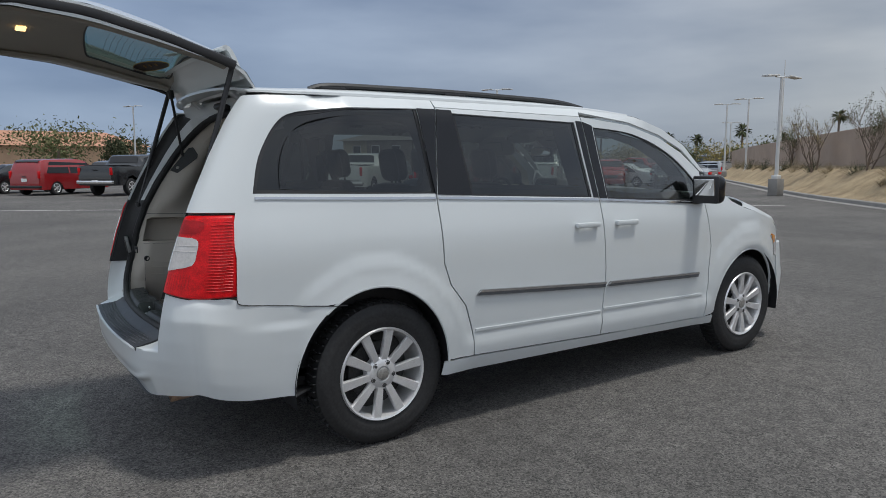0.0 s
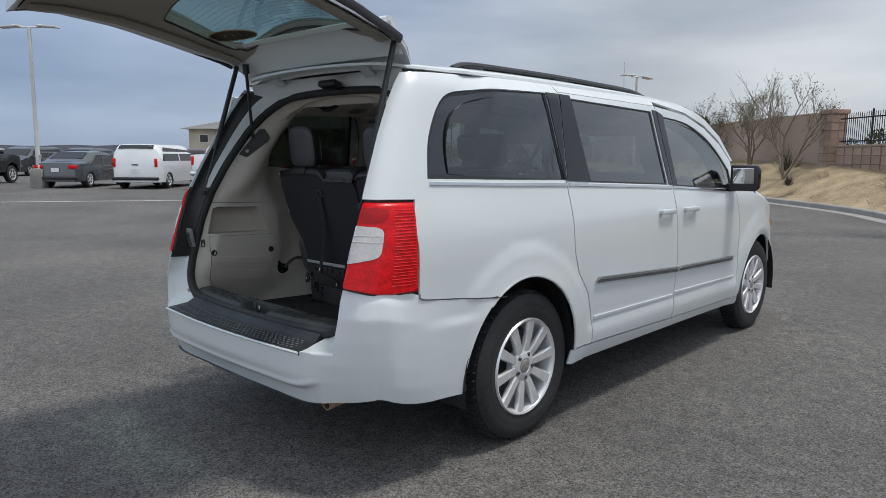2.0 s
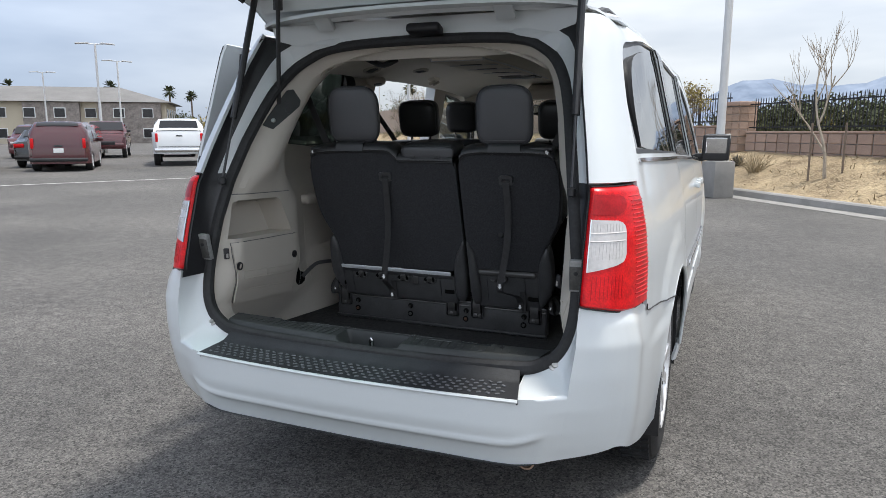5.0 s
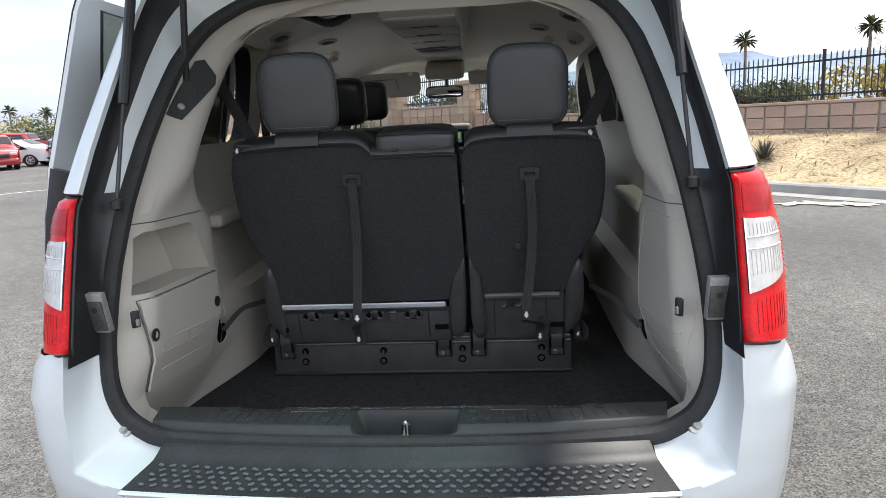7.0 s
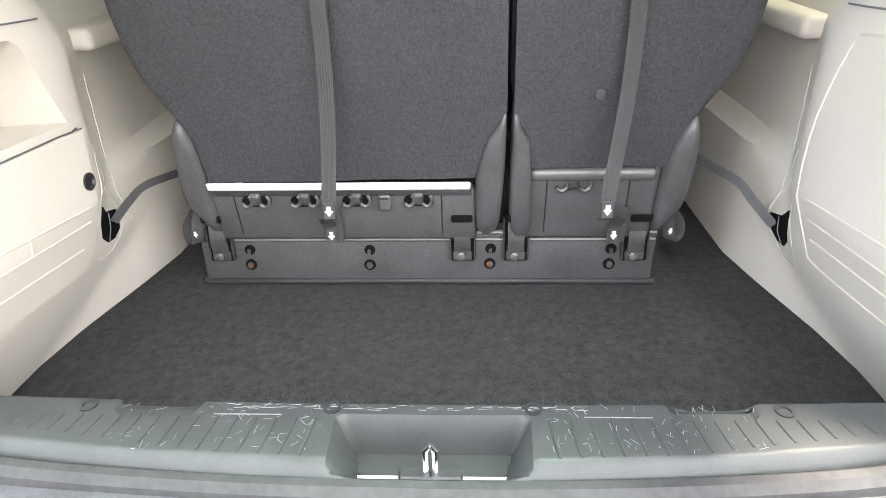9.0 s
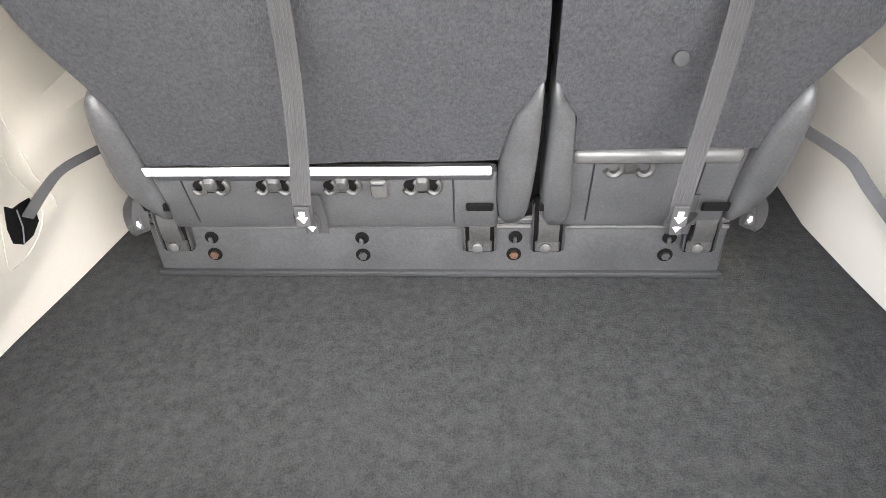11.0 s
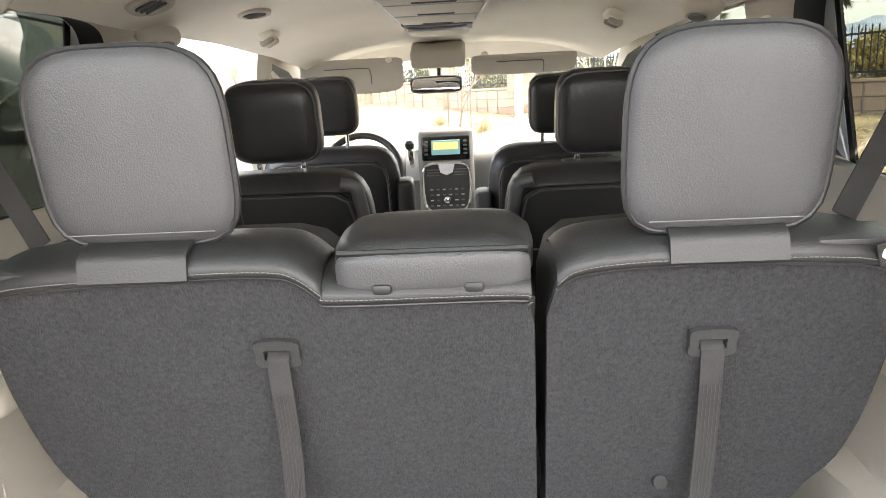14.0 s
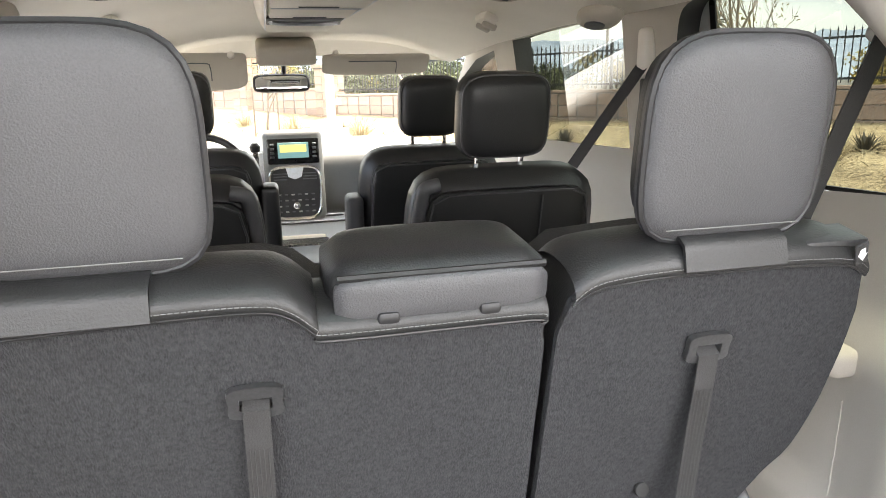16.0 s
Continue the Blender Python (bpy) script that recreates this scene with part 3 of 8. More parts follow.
def leaf_cloud(bm, centres, per, size, rad, rng):
    for c in centres:
        for _ in range(per):
            p = c + Vector((rng.gauss(0, rad), rng.gauss(0, rad), rng.gauss(0, rad * 0.8)))
            a, b = Vector((rng.uniform(-1, 1), rng.uniform(-1, 1), rng.uniform(-1, 1))).normalized(), Vector((rng.uniform(-1, 1), rng.uniform(-1, 1), rng.uniform(-1, 1))).normalized()
            s = size * rng.uniform(0.5, 1.3)
            bm.faces.new([bm.verts.new(p + v) for v in (a * s, b * s * 0.5, -a * s, -b * s * 0.5)])


def tree(x, y, z, h, seed, leaves=0, material=None, bark=BARK, label="bare desert tree with thin pale branches", spread=0.75, stake=False, leaf=0.035):
    rng = random.Random(seed)
    t = thing("tree", label, "tree", at=pose(x, y, z))
    bm, tips = bmesh.new(), []
    for k in range(3 if not stake else 1):
        d = Vector((rng.uniform(-0.4, 0.4), rng.uniform(-0.4, 0.4), 1)).normalized() if not stake else Vector((0, 0, 1))
        branch(bm, Vector((0, 0, -0.1)), d, h * 0.42, h * 0.014, 4 if not stake else 4, rng, spread, tips)
    part("trunk", bm, bark, t)
    if leaves:
        bm = bmesh.new()
        rng.shuffle(tips)
        leaf_cloud(bm, tips[:260], leaves, leaf, h * 0.035, rng)
        part("crown", bm, material, t, "", False)
    if stake:
        for a in (-0.3, 0.3):
            part("stake", tube([(a, 0.1, -0.1), (a, 0.1, 1.15)], 0.022, 6), BARK, t, "brown support stake")
    return t


tree(2.95, 12.7, 0.38, 3.0, 3, bark=TWIG, stake=True, spread=0.55)
tree(-0.3, 17.3, 0.45, 2.9, 5, 5, LEAF_DRY, stake=True, label="young staked tree with sparse olive leaves")
tree(-4.9, 22.7, 0.8, 3.5, 8, 3, LEAF, bark=BARK, spread=0.98, label="spreading bare desert tree with a few leaves")
tree(-6.9, 25.3, 0.8, 3.4, 9, 8, LEAF, label="shrubby tree with dull olive leaves")
tree(-9.7, 28.2, 0.8, 3.2, 10, 9, LEAF, label="shrubby tree with dull olive leaves")
tree(-14.5, 33.5, 0.75, 3.4, 11, 4, LEAF_DRY, label="sparse desert tree by the wall")
tree(-20, 41, 0.75, 3.4, 12, 9, LEAF, label="shrubby tree with dull olive leaves")
tree(8.2, 9.8, 0.5, 4.0, 13, 3, LEAF_DRY, bark=TWIG, label="bare desert tree with a few yellow leaves")
tree(12.6, 4.6, 0.5, 4.2, 14, 3, LEAF_DRY, bark=TWIG, label="bare desert tree with a few yellow leaves")
tree(17.0, -1.0, 0.5, 4.2, 15, 3, LEAF_DRY, bark=TWIG, label="bare desert tree with a few yellow leaves")


def shrub(x, y, z, r, h, seed, material, n=150, label="dry twiggy shrub on the bank"):
    rng = random.Random(seed)
    bm = bmesh.new()
    for _ in range(n):
        a, t = rng.uniform(0, 2 * math.pi), rng.uniform(0.1, 1)
        e = Vector((math.cos(a) * r * t, math.sin(a) * r * t, h * rng.uniform(0.5, 1.0) * (1.15 - 0.5 * t)))
        m = e * 0.5 + Vector((rng.gauss(0, 0.05), rng.gauss(0, 0.05), 0.06))
        tube([Vector((rng.gauss(0, 0.03), rng.gauss(0, 0.03), -0.05)), m, e], [0.006, 0.004, 0.002], 3, bm, caps=False)
    s = thing("shrub", label, "shrub", "bank shrubs", at=pose(x, y, z))
    part("branch_clump", bm, material, s, "", False)


def yucca(x, y, z, r, seed):
    rng = random.Random(seed)
    bm = bmesh.new()
    for _ in range(70):
        a, e = rng.uniform(0, 2 * math.pi), rng.uniform(0.15, 1.35)
        d = Vector((math.cos(a) * math.cos(e), math.sin(a) * math.cos(e), math.sin(e)))
        sd = Vector((-math.sin(a), math.cos(a), 0)) * 0.018
        b, m, t = Vector((0, 0, 0.04)), d * r * 0.5 + Vector((0, 0, 0.03)), d * r * rng.uniform(0.8, 1.1)
        v = [bm.verts.new(p) for p in (b - sd * 0.6, b + sd * 0.6, m + sd, t, m - sd)]
        bm.faces.new((v[0], v[1], v[2], v[4]))
        bm.faces.new((v[4], v[2], v[3]))
    s = thing("yucca", "spiky dark yucca clump on the bank", "plant", "yuccas", at=pose(x, y, z))
    part("leaf_clump", bm, YUCCA, s, "", False)


yucca(4.75, 10.1, 0.36, 0.42, 1)
yucca(4.55, 11.3, 0.5, 0.36, 2)
yucca(1.35, 15.6, 0.42, 0.45, 3)
yucca(-4.2, 20.9, 0.5, 0.4, 4)
yucca(7.6, 6.6, 0.4, 0.4, 5)
yucca(11.0, 1.4, 0.4, 0.4, 6)
rngb = random.Random(44)
for k in range(16):
    s = S0 + (k - 7) * 2.9 + rngb.uniform(-0.5, 0.5)
    i = min(range(len(cum)), key=lambda j: abs(cum[j] - s))
    p = beside(kerb_pts, rngb.uniform(1.1, 2.2))[i]
    shrub(p.x, p.y, 0.3 * rise(p.y), rngb.uniform(0.35, 0.6), rngb.uniform(0.4, 0.8), k, SHRUB, 120)
for k in range(14):
    s = stops[-1] + 1 + k * 3.6
    p = fence_at(s) + Vector((-0.7, -0.6, 0))
    shrub(p.x, p.y, 0.75, rngb.uniform(0.6, 1.0), rngb.uniform(0.8, 1.3), 50 + k, SHRUB if k % 2 else LEAF_DARK, 150)
# pale rocks in the swale
def moved_bm(b, p):
    for v in b.verts:
        v.co += p
    return b


rk = thing("rock_swale", "trail of pale rocks on the bank", "rocks")
for k in range(26):
    t = k / 26
    p = Vector((4.6 - 0.75 * t + 0.35 * math.sin(t * 5), 11.2 - 2.0 * t * 0.9, 0.47 - 0.22 * t))
    b = bmesh.new()
    bmesh.ops.create_icosphere(b, subdivisions=1, radius=rngb.uniform(0.05, 0.10))
    for v in b.verts:
        v.co += Vector((rngb.gauss(0, 0.012), rngb.gauss(0, 0.012), rngb.gauss(0, 0.012)))
        v.co.z *= 0.6
    o = part("rock", moved_bm(b, p + Vector((rngb.gauss(0, 0.06), rngb.gauss(0, 0.06), 0))), ROCKS, rk, "", False)
# straw litter on the bank near the kerb
bm = bmesh.new()
for _ in range(5200):
    i = rngb.randrange(len(kerb_pts) - 1)
    d = rngb.uniform(0.2, 2.6)
    if not (-4 < kerb_pts[i].x < 14):
        continue
    a = kerb_pts[i].lerp(kerb_pts[i + 1], rngb.random())
    t = (kerb_pts[i + 1] - kerb_pts[i]).normalized()
    p = a + Vector((t.y, -t.x, 0)) * d
    z = interp(d, (0.15, 0.6, 1.2, 1.9, 2.7), (0.13, 0.22, 0.46, 0.70, 0.82)) + 0.04
    e = Vector((rngb.gauss(0, 1), rngb.gauss(0, 1), rngb.uniform(0, 0.5))).normalized() * rngb.uniform(0.03, 0.09)
    w = Vector((-e.y, e.x, 0)).normalized() * 0.008
    q = Vector((p.x, p.y, z))
    bm.faces.new([bm.verts.new(c) for c in (q - e - w, q + e - w, q + e + w, q - e + w)])
tagged(part("straw_litter", bm, SHRUB, None, "", False), "scattered straw and mulch on the bank", "litter", "", "stuff")


# ---- lamp posts ----
def lamp_post(x, y, h, ang=0, base=True):
    p = thing("lamp_post", "white parking-lot lamp post on a concrete base", "lamp post", "lot lamp posts", at=pose(x, y, 0, 0, 0, ang))
    if base:
        part("base", rbox(0.47, 0.47, 0.75, 0.02, 2, pose(0, 0, 0.375)), CONCRETE, p, "grey concrete block base")
        part("base_cover", rbox(0.30, 0.30, 0.16, 0.02, 2, pose(0, 0, 0.83)), POLE_WHITE, p)
        part("junction_box", rbox(0.10, 0.08, 0.12, 0.01, 1, pose(0.14, -0.06, 1.25)), STEEL, p)
    part("pole", tube([(0, 0, 0.75 if base else 0), (0, 0, h)], [0.085, 0.065], 12), POLE_WHITE, p)
    arm = part("arm", tube([(-0.45, 0, h), (0.45, 0, h)], 0.03, 8), POLE_WHITE, p)
    for a in (-0.74, 0.74):
        part("lamp_head", rbox(0.78, 0.36, 0.07, 0.02, 2, pose(a, 0, h + 0.03, 0, 4 if a > 0 else -4)), POLE_WHITE, p, "flat white lamp head")


for x, y, h, a in ((0.95, 12.5, 7.2, 35), (-13.3, 27.9, 5.2, 84), (-34, 55, 6.8, 35), (-50, 80, 6.8, 35), (-27.4, 6.2, 6.15, 40), (-68, 11, 7, 30), (-36, 30, 6.8, 40), (-60, 45, 7, 40), (-30, 52, 6.8, 20), (-45, 40, 7, 60)):
    lamp_post(x, y, h, a)
part("antenna_mast", tube([(-30.5, 58, 0), (-30.5, 58, 10.5)], [0.08, 0.03], 6), POLE_WHITE)
tagged(bpy.data.objects["antenna_mast"], "thin grey radio mast beyond the wall", "mast")


# ---- parked vehicles ----
def profile_car(kind):
    """Lower body and roof outlines along the car (front at +y), width, height."""
    P = {
        "sedan": (4.75, 1.84, [(-2.37, 0.55), (-2.33, 0.98), (-1.75, 1.06), (-0.95, 1.42), (0.1, 1.46), (0.6, 1.40), (1.25, 1.02), (2.15, 0.86), (2.37, 0.62)], 0.86, (-1.62, -0.9, 0.62, 1.18)),
        "suv": (4.75, 1.92, [(-2.37, 0.6), (-2.36, 1.05), (-2.15, 1.58), (-1.9, 1.68), (0.2, 1.72), (0.7, 1.64), (1.3, 1.14), (2.15, 1.02), (2.37, 0.72)], 0.98, (-2.2, -1.95, 0.72, 1.22)),
        "minivan": (5.1, 1.98, [(-2.55, 0.55), (-2.52, 1.05), (-2.35, 1.62), (-2.1, 1.74), (0.5, 1.75), (0.95, 1.66), (1.75, 1.12), (2.4, 0.95), (2.55, 0.65)], 1.05, (-2.4, -2.15, 0.98, 1.65)),
        "pickup": (5.8, 2.03, [(-2.9, 0.7), (-2.88, 1.38), (-1.0, 1.38), (-0.95, 1.42), (-0.7, 1.88), (0.7, 1.92), (1.45, 1.32), (2.75, 1.22), (2.9, 0.8)], 1.30, (-0.93, -0.72, 0.72, 1.40)),
    }
    return P[kind]


def car(kind, colour, at, label, group="parked vehicles"):
    L, W, prof, belt, (c0, c1, c2, c3) = profile_car(kind)
    c = thing({"sedan": "parked_sedan", "suv": "parked_suv", "minivan": "parked_minivan", "pickup": "pickup_truck"}[kind], label, "car", group, at=at)
    ys = [p[0] for p in prof]
    zs = [p[1] for p in prof]
    z0 = 0.50 if kind == "pickup" else 0.27
    wr = 0.40 if kind == "pickup" else 0.345
    wy = (-L / 2 + (1.25 if kind == "pickup" else 0.95), L / 2 - 0.95)

    def half_w(y, z):
        k = W / 2 * (1 - 0.16 * smooth01((abs(y) - L / 2 + 0.45) / 0.45) ** 2)
        lean = 0.21 * max(0.0, z - belt) if z > belt else 0.02 * (belt - z)
        return k - lean

    def low(y):
        for q in wy:
            d = abs(y - q)
            if d < wr + 0.05:
                return z0 + math.sqrt((wr + 0.05) ** 2 - d * d) * 0.98
        return z0

    n = 56
    bm = bmesh.new()
    rings = []
    for i in range(n + 1):
        y = -L / 2 + 0.01 + (L - 0.02) * i / n
        top = interp(y, ys, zs)
        lo = min(low(y), top - 0.1)
        b = min(belt, top)
        ring_ = []
        for z in (lo, lo + (b - lo) * 0.45, b):
            ring_.append((half_w(y, z), z))
        ring_.append((half_w(y, (b + top) / 2 if top > b else b), b + (top - b) * 0.6))
        ring_.append((half_w(y, top) * 0.88, top - 0.01 * (top > b)))
        ring_.append((half_w(y, top) * 0.5, top + 0.02))
        full = [(x, z) for x, z in ring_] + [(-x, z) for x, z in ring_[::-1]]
        rings.append([bm.verts.new((x, y, z)) for x, z in full])
    for a, b in zip(rings, rings[1:]):
        for k in range(11):
            bm.faces.new((a[k], b[k], b[k + 1], a[k + 1]))
    bm.faces.new(rings[0])
    bm.faces.new(rings[-1][::-1])
    part("body", bm, colour, c, angle=30)
    part("underside", rbox(W - 0.3, L - 0.5, 0.2, 0.05, 1, pose(0, 0, z0 + 0.08)), TRIM_BLACK, c)
    # side glass, screens
    for s in (1, -1):
        def sg(a, b):
            return Vector((s * (half_w(a, b) + 0.012), a, b))
        pts = [(c0 + 0.12 + (0.05 if kind != "sedan" else 0.1), belt + 0.06), (c3 - 0.18, belt + 0.05), (c2 - 0.02, interp(c2, ys, zs) - 0.10), (c1 + 0.22, interp(c1 + 0.2, ys, zs) - 0.10)]
        part("side_window", sheet([pts], sg, 0.25, flip=(s < 0), thick=0.01), GLOSS_BLACK, c, "dark side glass")
        midy = (c0 + c3) / 2 - 0.1
        part("door_pillar", rbox(0.02, 0.07, 0.40, 0.005, 1, pose(s * (half_w(midy, belt + 0.22) + 0.016), midy, belt + 0.22, 0, -s * 12, 0)), colour, c)
        part("tail_lamp", rbox(0.10 if kind != "sedan" else 0.34, 0.10, 0.34 if kind != "sedan" else 0.14, 0.02, 2, pose(s * (W / 2 * 0.84 - (0.10 if kind == "sedan" else 0.02)), -L / 2 + 0.05, belt - (0.02 if kind != "pickup" else 0.17))), LENS_RED, c, "red tail lamp")
        part("head_lamp", rbox(0.30, 0.14, 0.13, 0.03, 2, pose(s * W * 0.34, L / 2 - 0.12, zs[-1] + 0.08)), LENS_CLEAR, c, "clear headlamp")
        part("wing_mirror", rbox(0.20, 0.10, 0.14, 0.03, 2, pose(s * (W / 2 + 0.08), c3 - 0.35, belt + 0.10)), TRIM_BLACK if kind == "pickup" else colour, c)
        for q in wy:
            R = Matrix.Rotation(s * math.pi / 2, 4, "Y")
            w = part("wheel", lathe([(0.0, -0.10), (wr - 0.02, -0.11), (wr, -0.08), (wr, 0.08), (wr - 0.03, 0.11), (wr * 0.64, 0.10)], 28, pose(s * (W / 2 - 0.13), q, wr) @ R), TYRE, c, "road wheel")
            bm = lathe([(wr * 0.66, 0.095), (wr * 0.62, 0.108), (wr * 0.55, 0.08)], 24, pose(s * (W / 2 - 0.13), q, wr) @ R)
            for k in range(6):
                rbox(wr * 1.16, 0.045, 0.02, 0.006, 1, pose(s * (W / 2 - 0.13), q, wr) @ R @ pose(0, 0, 0.095, 0, 0, 60 * k), bm) if k < 3 else None
            part("rim", bm, ALLOY, w)
            part("rim_back", lathe([(wr * 0.6, 0.05), (0, 0.05)], 18, pose(s * (W / 2 - 0.13), q, wr) @ R), ALLOY_DARK, w)
    yr0, yr1 = c0 + 0.02, c1
    part("rear_window", grid(lambda u, v: Vector(((u - 0.5) * 2 * (half_w(c1, interp(c0 + (c1 - c0) * (0.12 + 0.76 * v), ys, zs)) - 0.20), c0 + (c1 - c0) * (0.12 + 0.76 * v) - 0.012, interp(c0 + (c1 - c0) * (0.12 + 0.76 * v), ys, zs) + 0.02 + 0.012 * (1 - (2 * u - 1) ** 2))), 8, 4, flip=True), GLOSS_BLACK, c, "dark rear glass")
    part("windscreen", grid(lambda u, v: Vector(((u - 0.5) * 2 * (half_w(c2, interp(c3 + (c2 - c3) * (0.1 + 0.8 * v), ys, zs)) - 0.12), c3 + (c2 - c3) * (0.1 + 0.8 * v) + 0.012, interp(c3 + (c2 - c3) * (0.1 + 0.8 * v), ys, zs) + 0.03)), 8, 4), GLOSS_BLACK, c, "dark windscreen glass")
    part("rear_bumper", rbox(W * 0.92, 0.16, 0.16 if kind == "pickup" else 0.12, 0.04, 3, pose(0, -L / 2 + 0.02, z0 + 0.14)), CHROME if kind == "pickup" else TRIM_BLACK, c, "rear bumper")
    part("front_bumper", rbox(W * 0.9, 0.16, 0.24, 0.05, 3, pose(0, L / 2 - 0.06, z0 + 0.16)), colour, c)
    part("grille", rbox(W * 0.5, 0.04, 0.18, 0.02, 2, pose(0, L / 2 + 0.01, zs[-1] - 0.02)), TRIM_BLACK, c, "dark grille")
    part("plain_plate", rbox(0.31, 0.012, 0.15, 0.004, 1, pose(0, -L / 2 - 0.005, 0.72 if kind != "pickup" else 0.66)), WHITE_TAG, c, "plain pale plate")
    part("tailgate_handle", rbox(0.24, 0.02, 0.05, 0.01, 2, pose(0, -L / 2 + 0.002, belt - 0.1)), TRIM_BLACK, c)
    if kind == "pickup":
        part("tailgate_seam", rbox(W * 0.74, 0.02, 0.012, 0, 1, pose(0, -L / 2 + 0.0, 0.78)), TRIM_BLACK, c)
        part("bed_hollow", rbox(W - 0.34, 1.7, 0.02, 0, 1, pose(0, -1.95, 1.412)), TRIM_BLACK, c, "dark open bed")
    return c


def auto(name, col, metal=0.0):
    return mat(name, col, 0.25, metal=metal, var=0.04, scale=2, bump=0, coat=0.7)


CW, CR, CK, CG, CDR, CS = auto("car_white", (0.72, 0.74, 0.75)), auto("car_red", (0.28, 0.015, 0.018)), auto("car_black", (0.012, 0.013, 0.015)), auto("car_grey", (0.09, 0.095, 0.10), 0.4), auto("car_maroon", (0.07, 0.012, 0.016)), auto("car_silver", (0.42, 0.43, 0.44), 0.5)
RD, HD = Vector((0.72, 0.69, 0)).normalized(), Vector((-0.69, 0.72, 0)).normalized()
ROW0 = Vector((-22.0, 10.85, 0))


def slot(s, back=0.0, flip=False):
    L2 = 2.6
    p = ROW0 + RD * s + HD * (L2 + back)
    return pose(p.x, p.y, 0, 0, 0, math.degrees(math.atan2(-HD.x, HD.y)) + (180 if flip else 0))


car("sedan", CK, slot(-19.3, 0.6), "black hatchback parked in the far row")
car("suv", CR, slot(-15.8), "dark red crossover parked in the far row")
car("pickup", CK, slot(-12.0, 0.5), "black crew-cab pickup parked in the far row")
car("sedan", CG, slot(-6.4), "dark grey sedan parked in the far row")
car("minivan", CW, slot(-3.2), "white minivan parked in the far row")
car("pickup", CW, slot(0.0), "white crew-cab pickup parked in the far row")
car("suv", CDR, slot(3.6, 0.6), "dark maroon crossover parked in the far row")
for s, k, col, w in ((-24, "suv", CG, "grey"), (-20.5, "suv", CS, "silver"), (-17, "minivan", CG, "grey"), (-13.5, "suv", CG, "grey"), (-10, "suv", CW, "white"), (-6.5, "suv", CDR, "maroon"), (-3, "suv", CS, "silver"), (0.5, "suv", CDR, "maroon"), (4, "pickup", CDR, "maroon"), (7.5, "suv", CW, "white"), (11, "suv", CR, "red"), (14.5, "sedan", CK, "black")):
    car(k, col, slot(s, 14.0, True), w + " vehicle parked in the second row")
car("pickup", CW, pose(-20.9, 20.6, 0, 0, 0, 43), "white crew-cab pickup with black bumper trim")
car("suv", CR, pose(-29.5, 22.8, 0, 0, 0, 222), "red crossover facing the camera")
car("sedan", CK, pose(-24.5, 17.2, 0, 0, 0, 43), "black sedan beside the pickup")
car("pickup", CR, pose(-31, 40, 0, 0, 0, 105), "red pickup parked beyond the lot")
car("sedan", CS, pose(-24.5, 36, 0, 0, 0, 100), "silver sedan parked beyond the lot")
car("sedan", CW, pose(-26.5, 33, 0, 0, 0, 100), "white sedan parked beyond the lot")
car("suv", CS, pose(-37.5, 47, 0, 0, 0, 100), "silver utility vehicle parked far off")
car("suv", CS, pose(-41, 63, 0, 0, 0, 80), "silver utility vehicle far along the wall")

# ---- building, far trees, hills ----
STUCCO = mat("cream_stucco", (0.50, 0.44, 0.34), 0.9, var=0.1, scale=0.4, fine=12, bump=0.3)
STUCCO_DK = mat("grey_stone_facing", (0.24, 0.21, 0.19), 0.9, var=0.35, scale=1.5, fine=6, bump=0.5)
ROOF_TILE = mat("grey_roof_tile", (0.16, 0.155, 0.15), 0.85, var=0.2, scale=0.5, fine=8, bump=0.5)
bl = thing("apartment_building", "two-storey cream and grey building with a hip roof", "building", at=pose(-79.9, 58.5, 0, 0, 0, 38))
LB, DB, HB = 33.0, 13.0, 4.9
part("wall", rbox(LB, DB, HB, 0, 1, pose(0, 0, HB / 2)), STUCCO, bl)
for x, w in ((-9, 7), (4, 6), (12.5, 7)):
    part("stone_bay", rbox(w, 0.8, HB - 0.1, 0, 1, pose(x, -DB / 2 - 0.2, HB / 2 - 0.05)), STUCCO_DK, bl, "grey stone-faced bay")
bm = bmesh.new()
e = 0.9
q = [bm.verts.new(p) for p in ((-LB / 2 - e, -DB / 2 - e, HB), (LB / 2 + e, -DB / 2 - e, HB), (LB / 2 + e, DB / 2 + e, HB), (-LB / 2 - e, DB / 2 + e, HB), (-LB / 2 + 6, 0, HB + 2.1), (LB / 2 - 6, 0, HB + 2.1))]
for f in ((0, 1, 5, 4), (1, 2, 5), (2, 3, 4, 5), (3, 0, 4), (3, 2, 1, 0)):
    bm.faces.new([q[i] for i in f])
part("roof", bm, ROOF_TILE, bl, "grey hip roof", False)
for st in (1.2, 3.6):
    for k in range(10):
        x = -LB / 2 + 2.2 + k * 3.2
        wn = part("window", rbox(1.3, 0.1, 1.2, 0.02, 1, pose(x, -DB / 2 - (0.62 if any(abs(x - a) < w / 2 for a, w in ((-9, 7), (4, 6), (15, 8))) else 0.02), st)), WHITE_TAG, bl)
        part("pane", rbox(1.1, 0.06, 1.0, 0, 1, pose(x, -DB / 2 - (0.68 if any(abs(x - a) < w / 2 for a, w in ((-9, 7), (4, 6), (15, 8))) else 0.08), st)), GLOSS_BLACK, wn)
    for k in range(4):
        y = -DB / 2 + 1.8 + k * 3.0
        wn = part("window", rbox(0.1, 1.3, 1.2, 0.02, 1, pose(LB / 2 + 0.02, y, st)), WHITE_TAG, bl)
        part("pane", rbox(0.06, 1.1, 1.0, 0, 1, pose(LB / 2 + 0.08, y, st)), GLOSS_BLACK, wn)
tan = thing("tan_building", "low tan building with red tile roof far off", "building", at=pose(-150, -4, 0, 0, 0, 92))
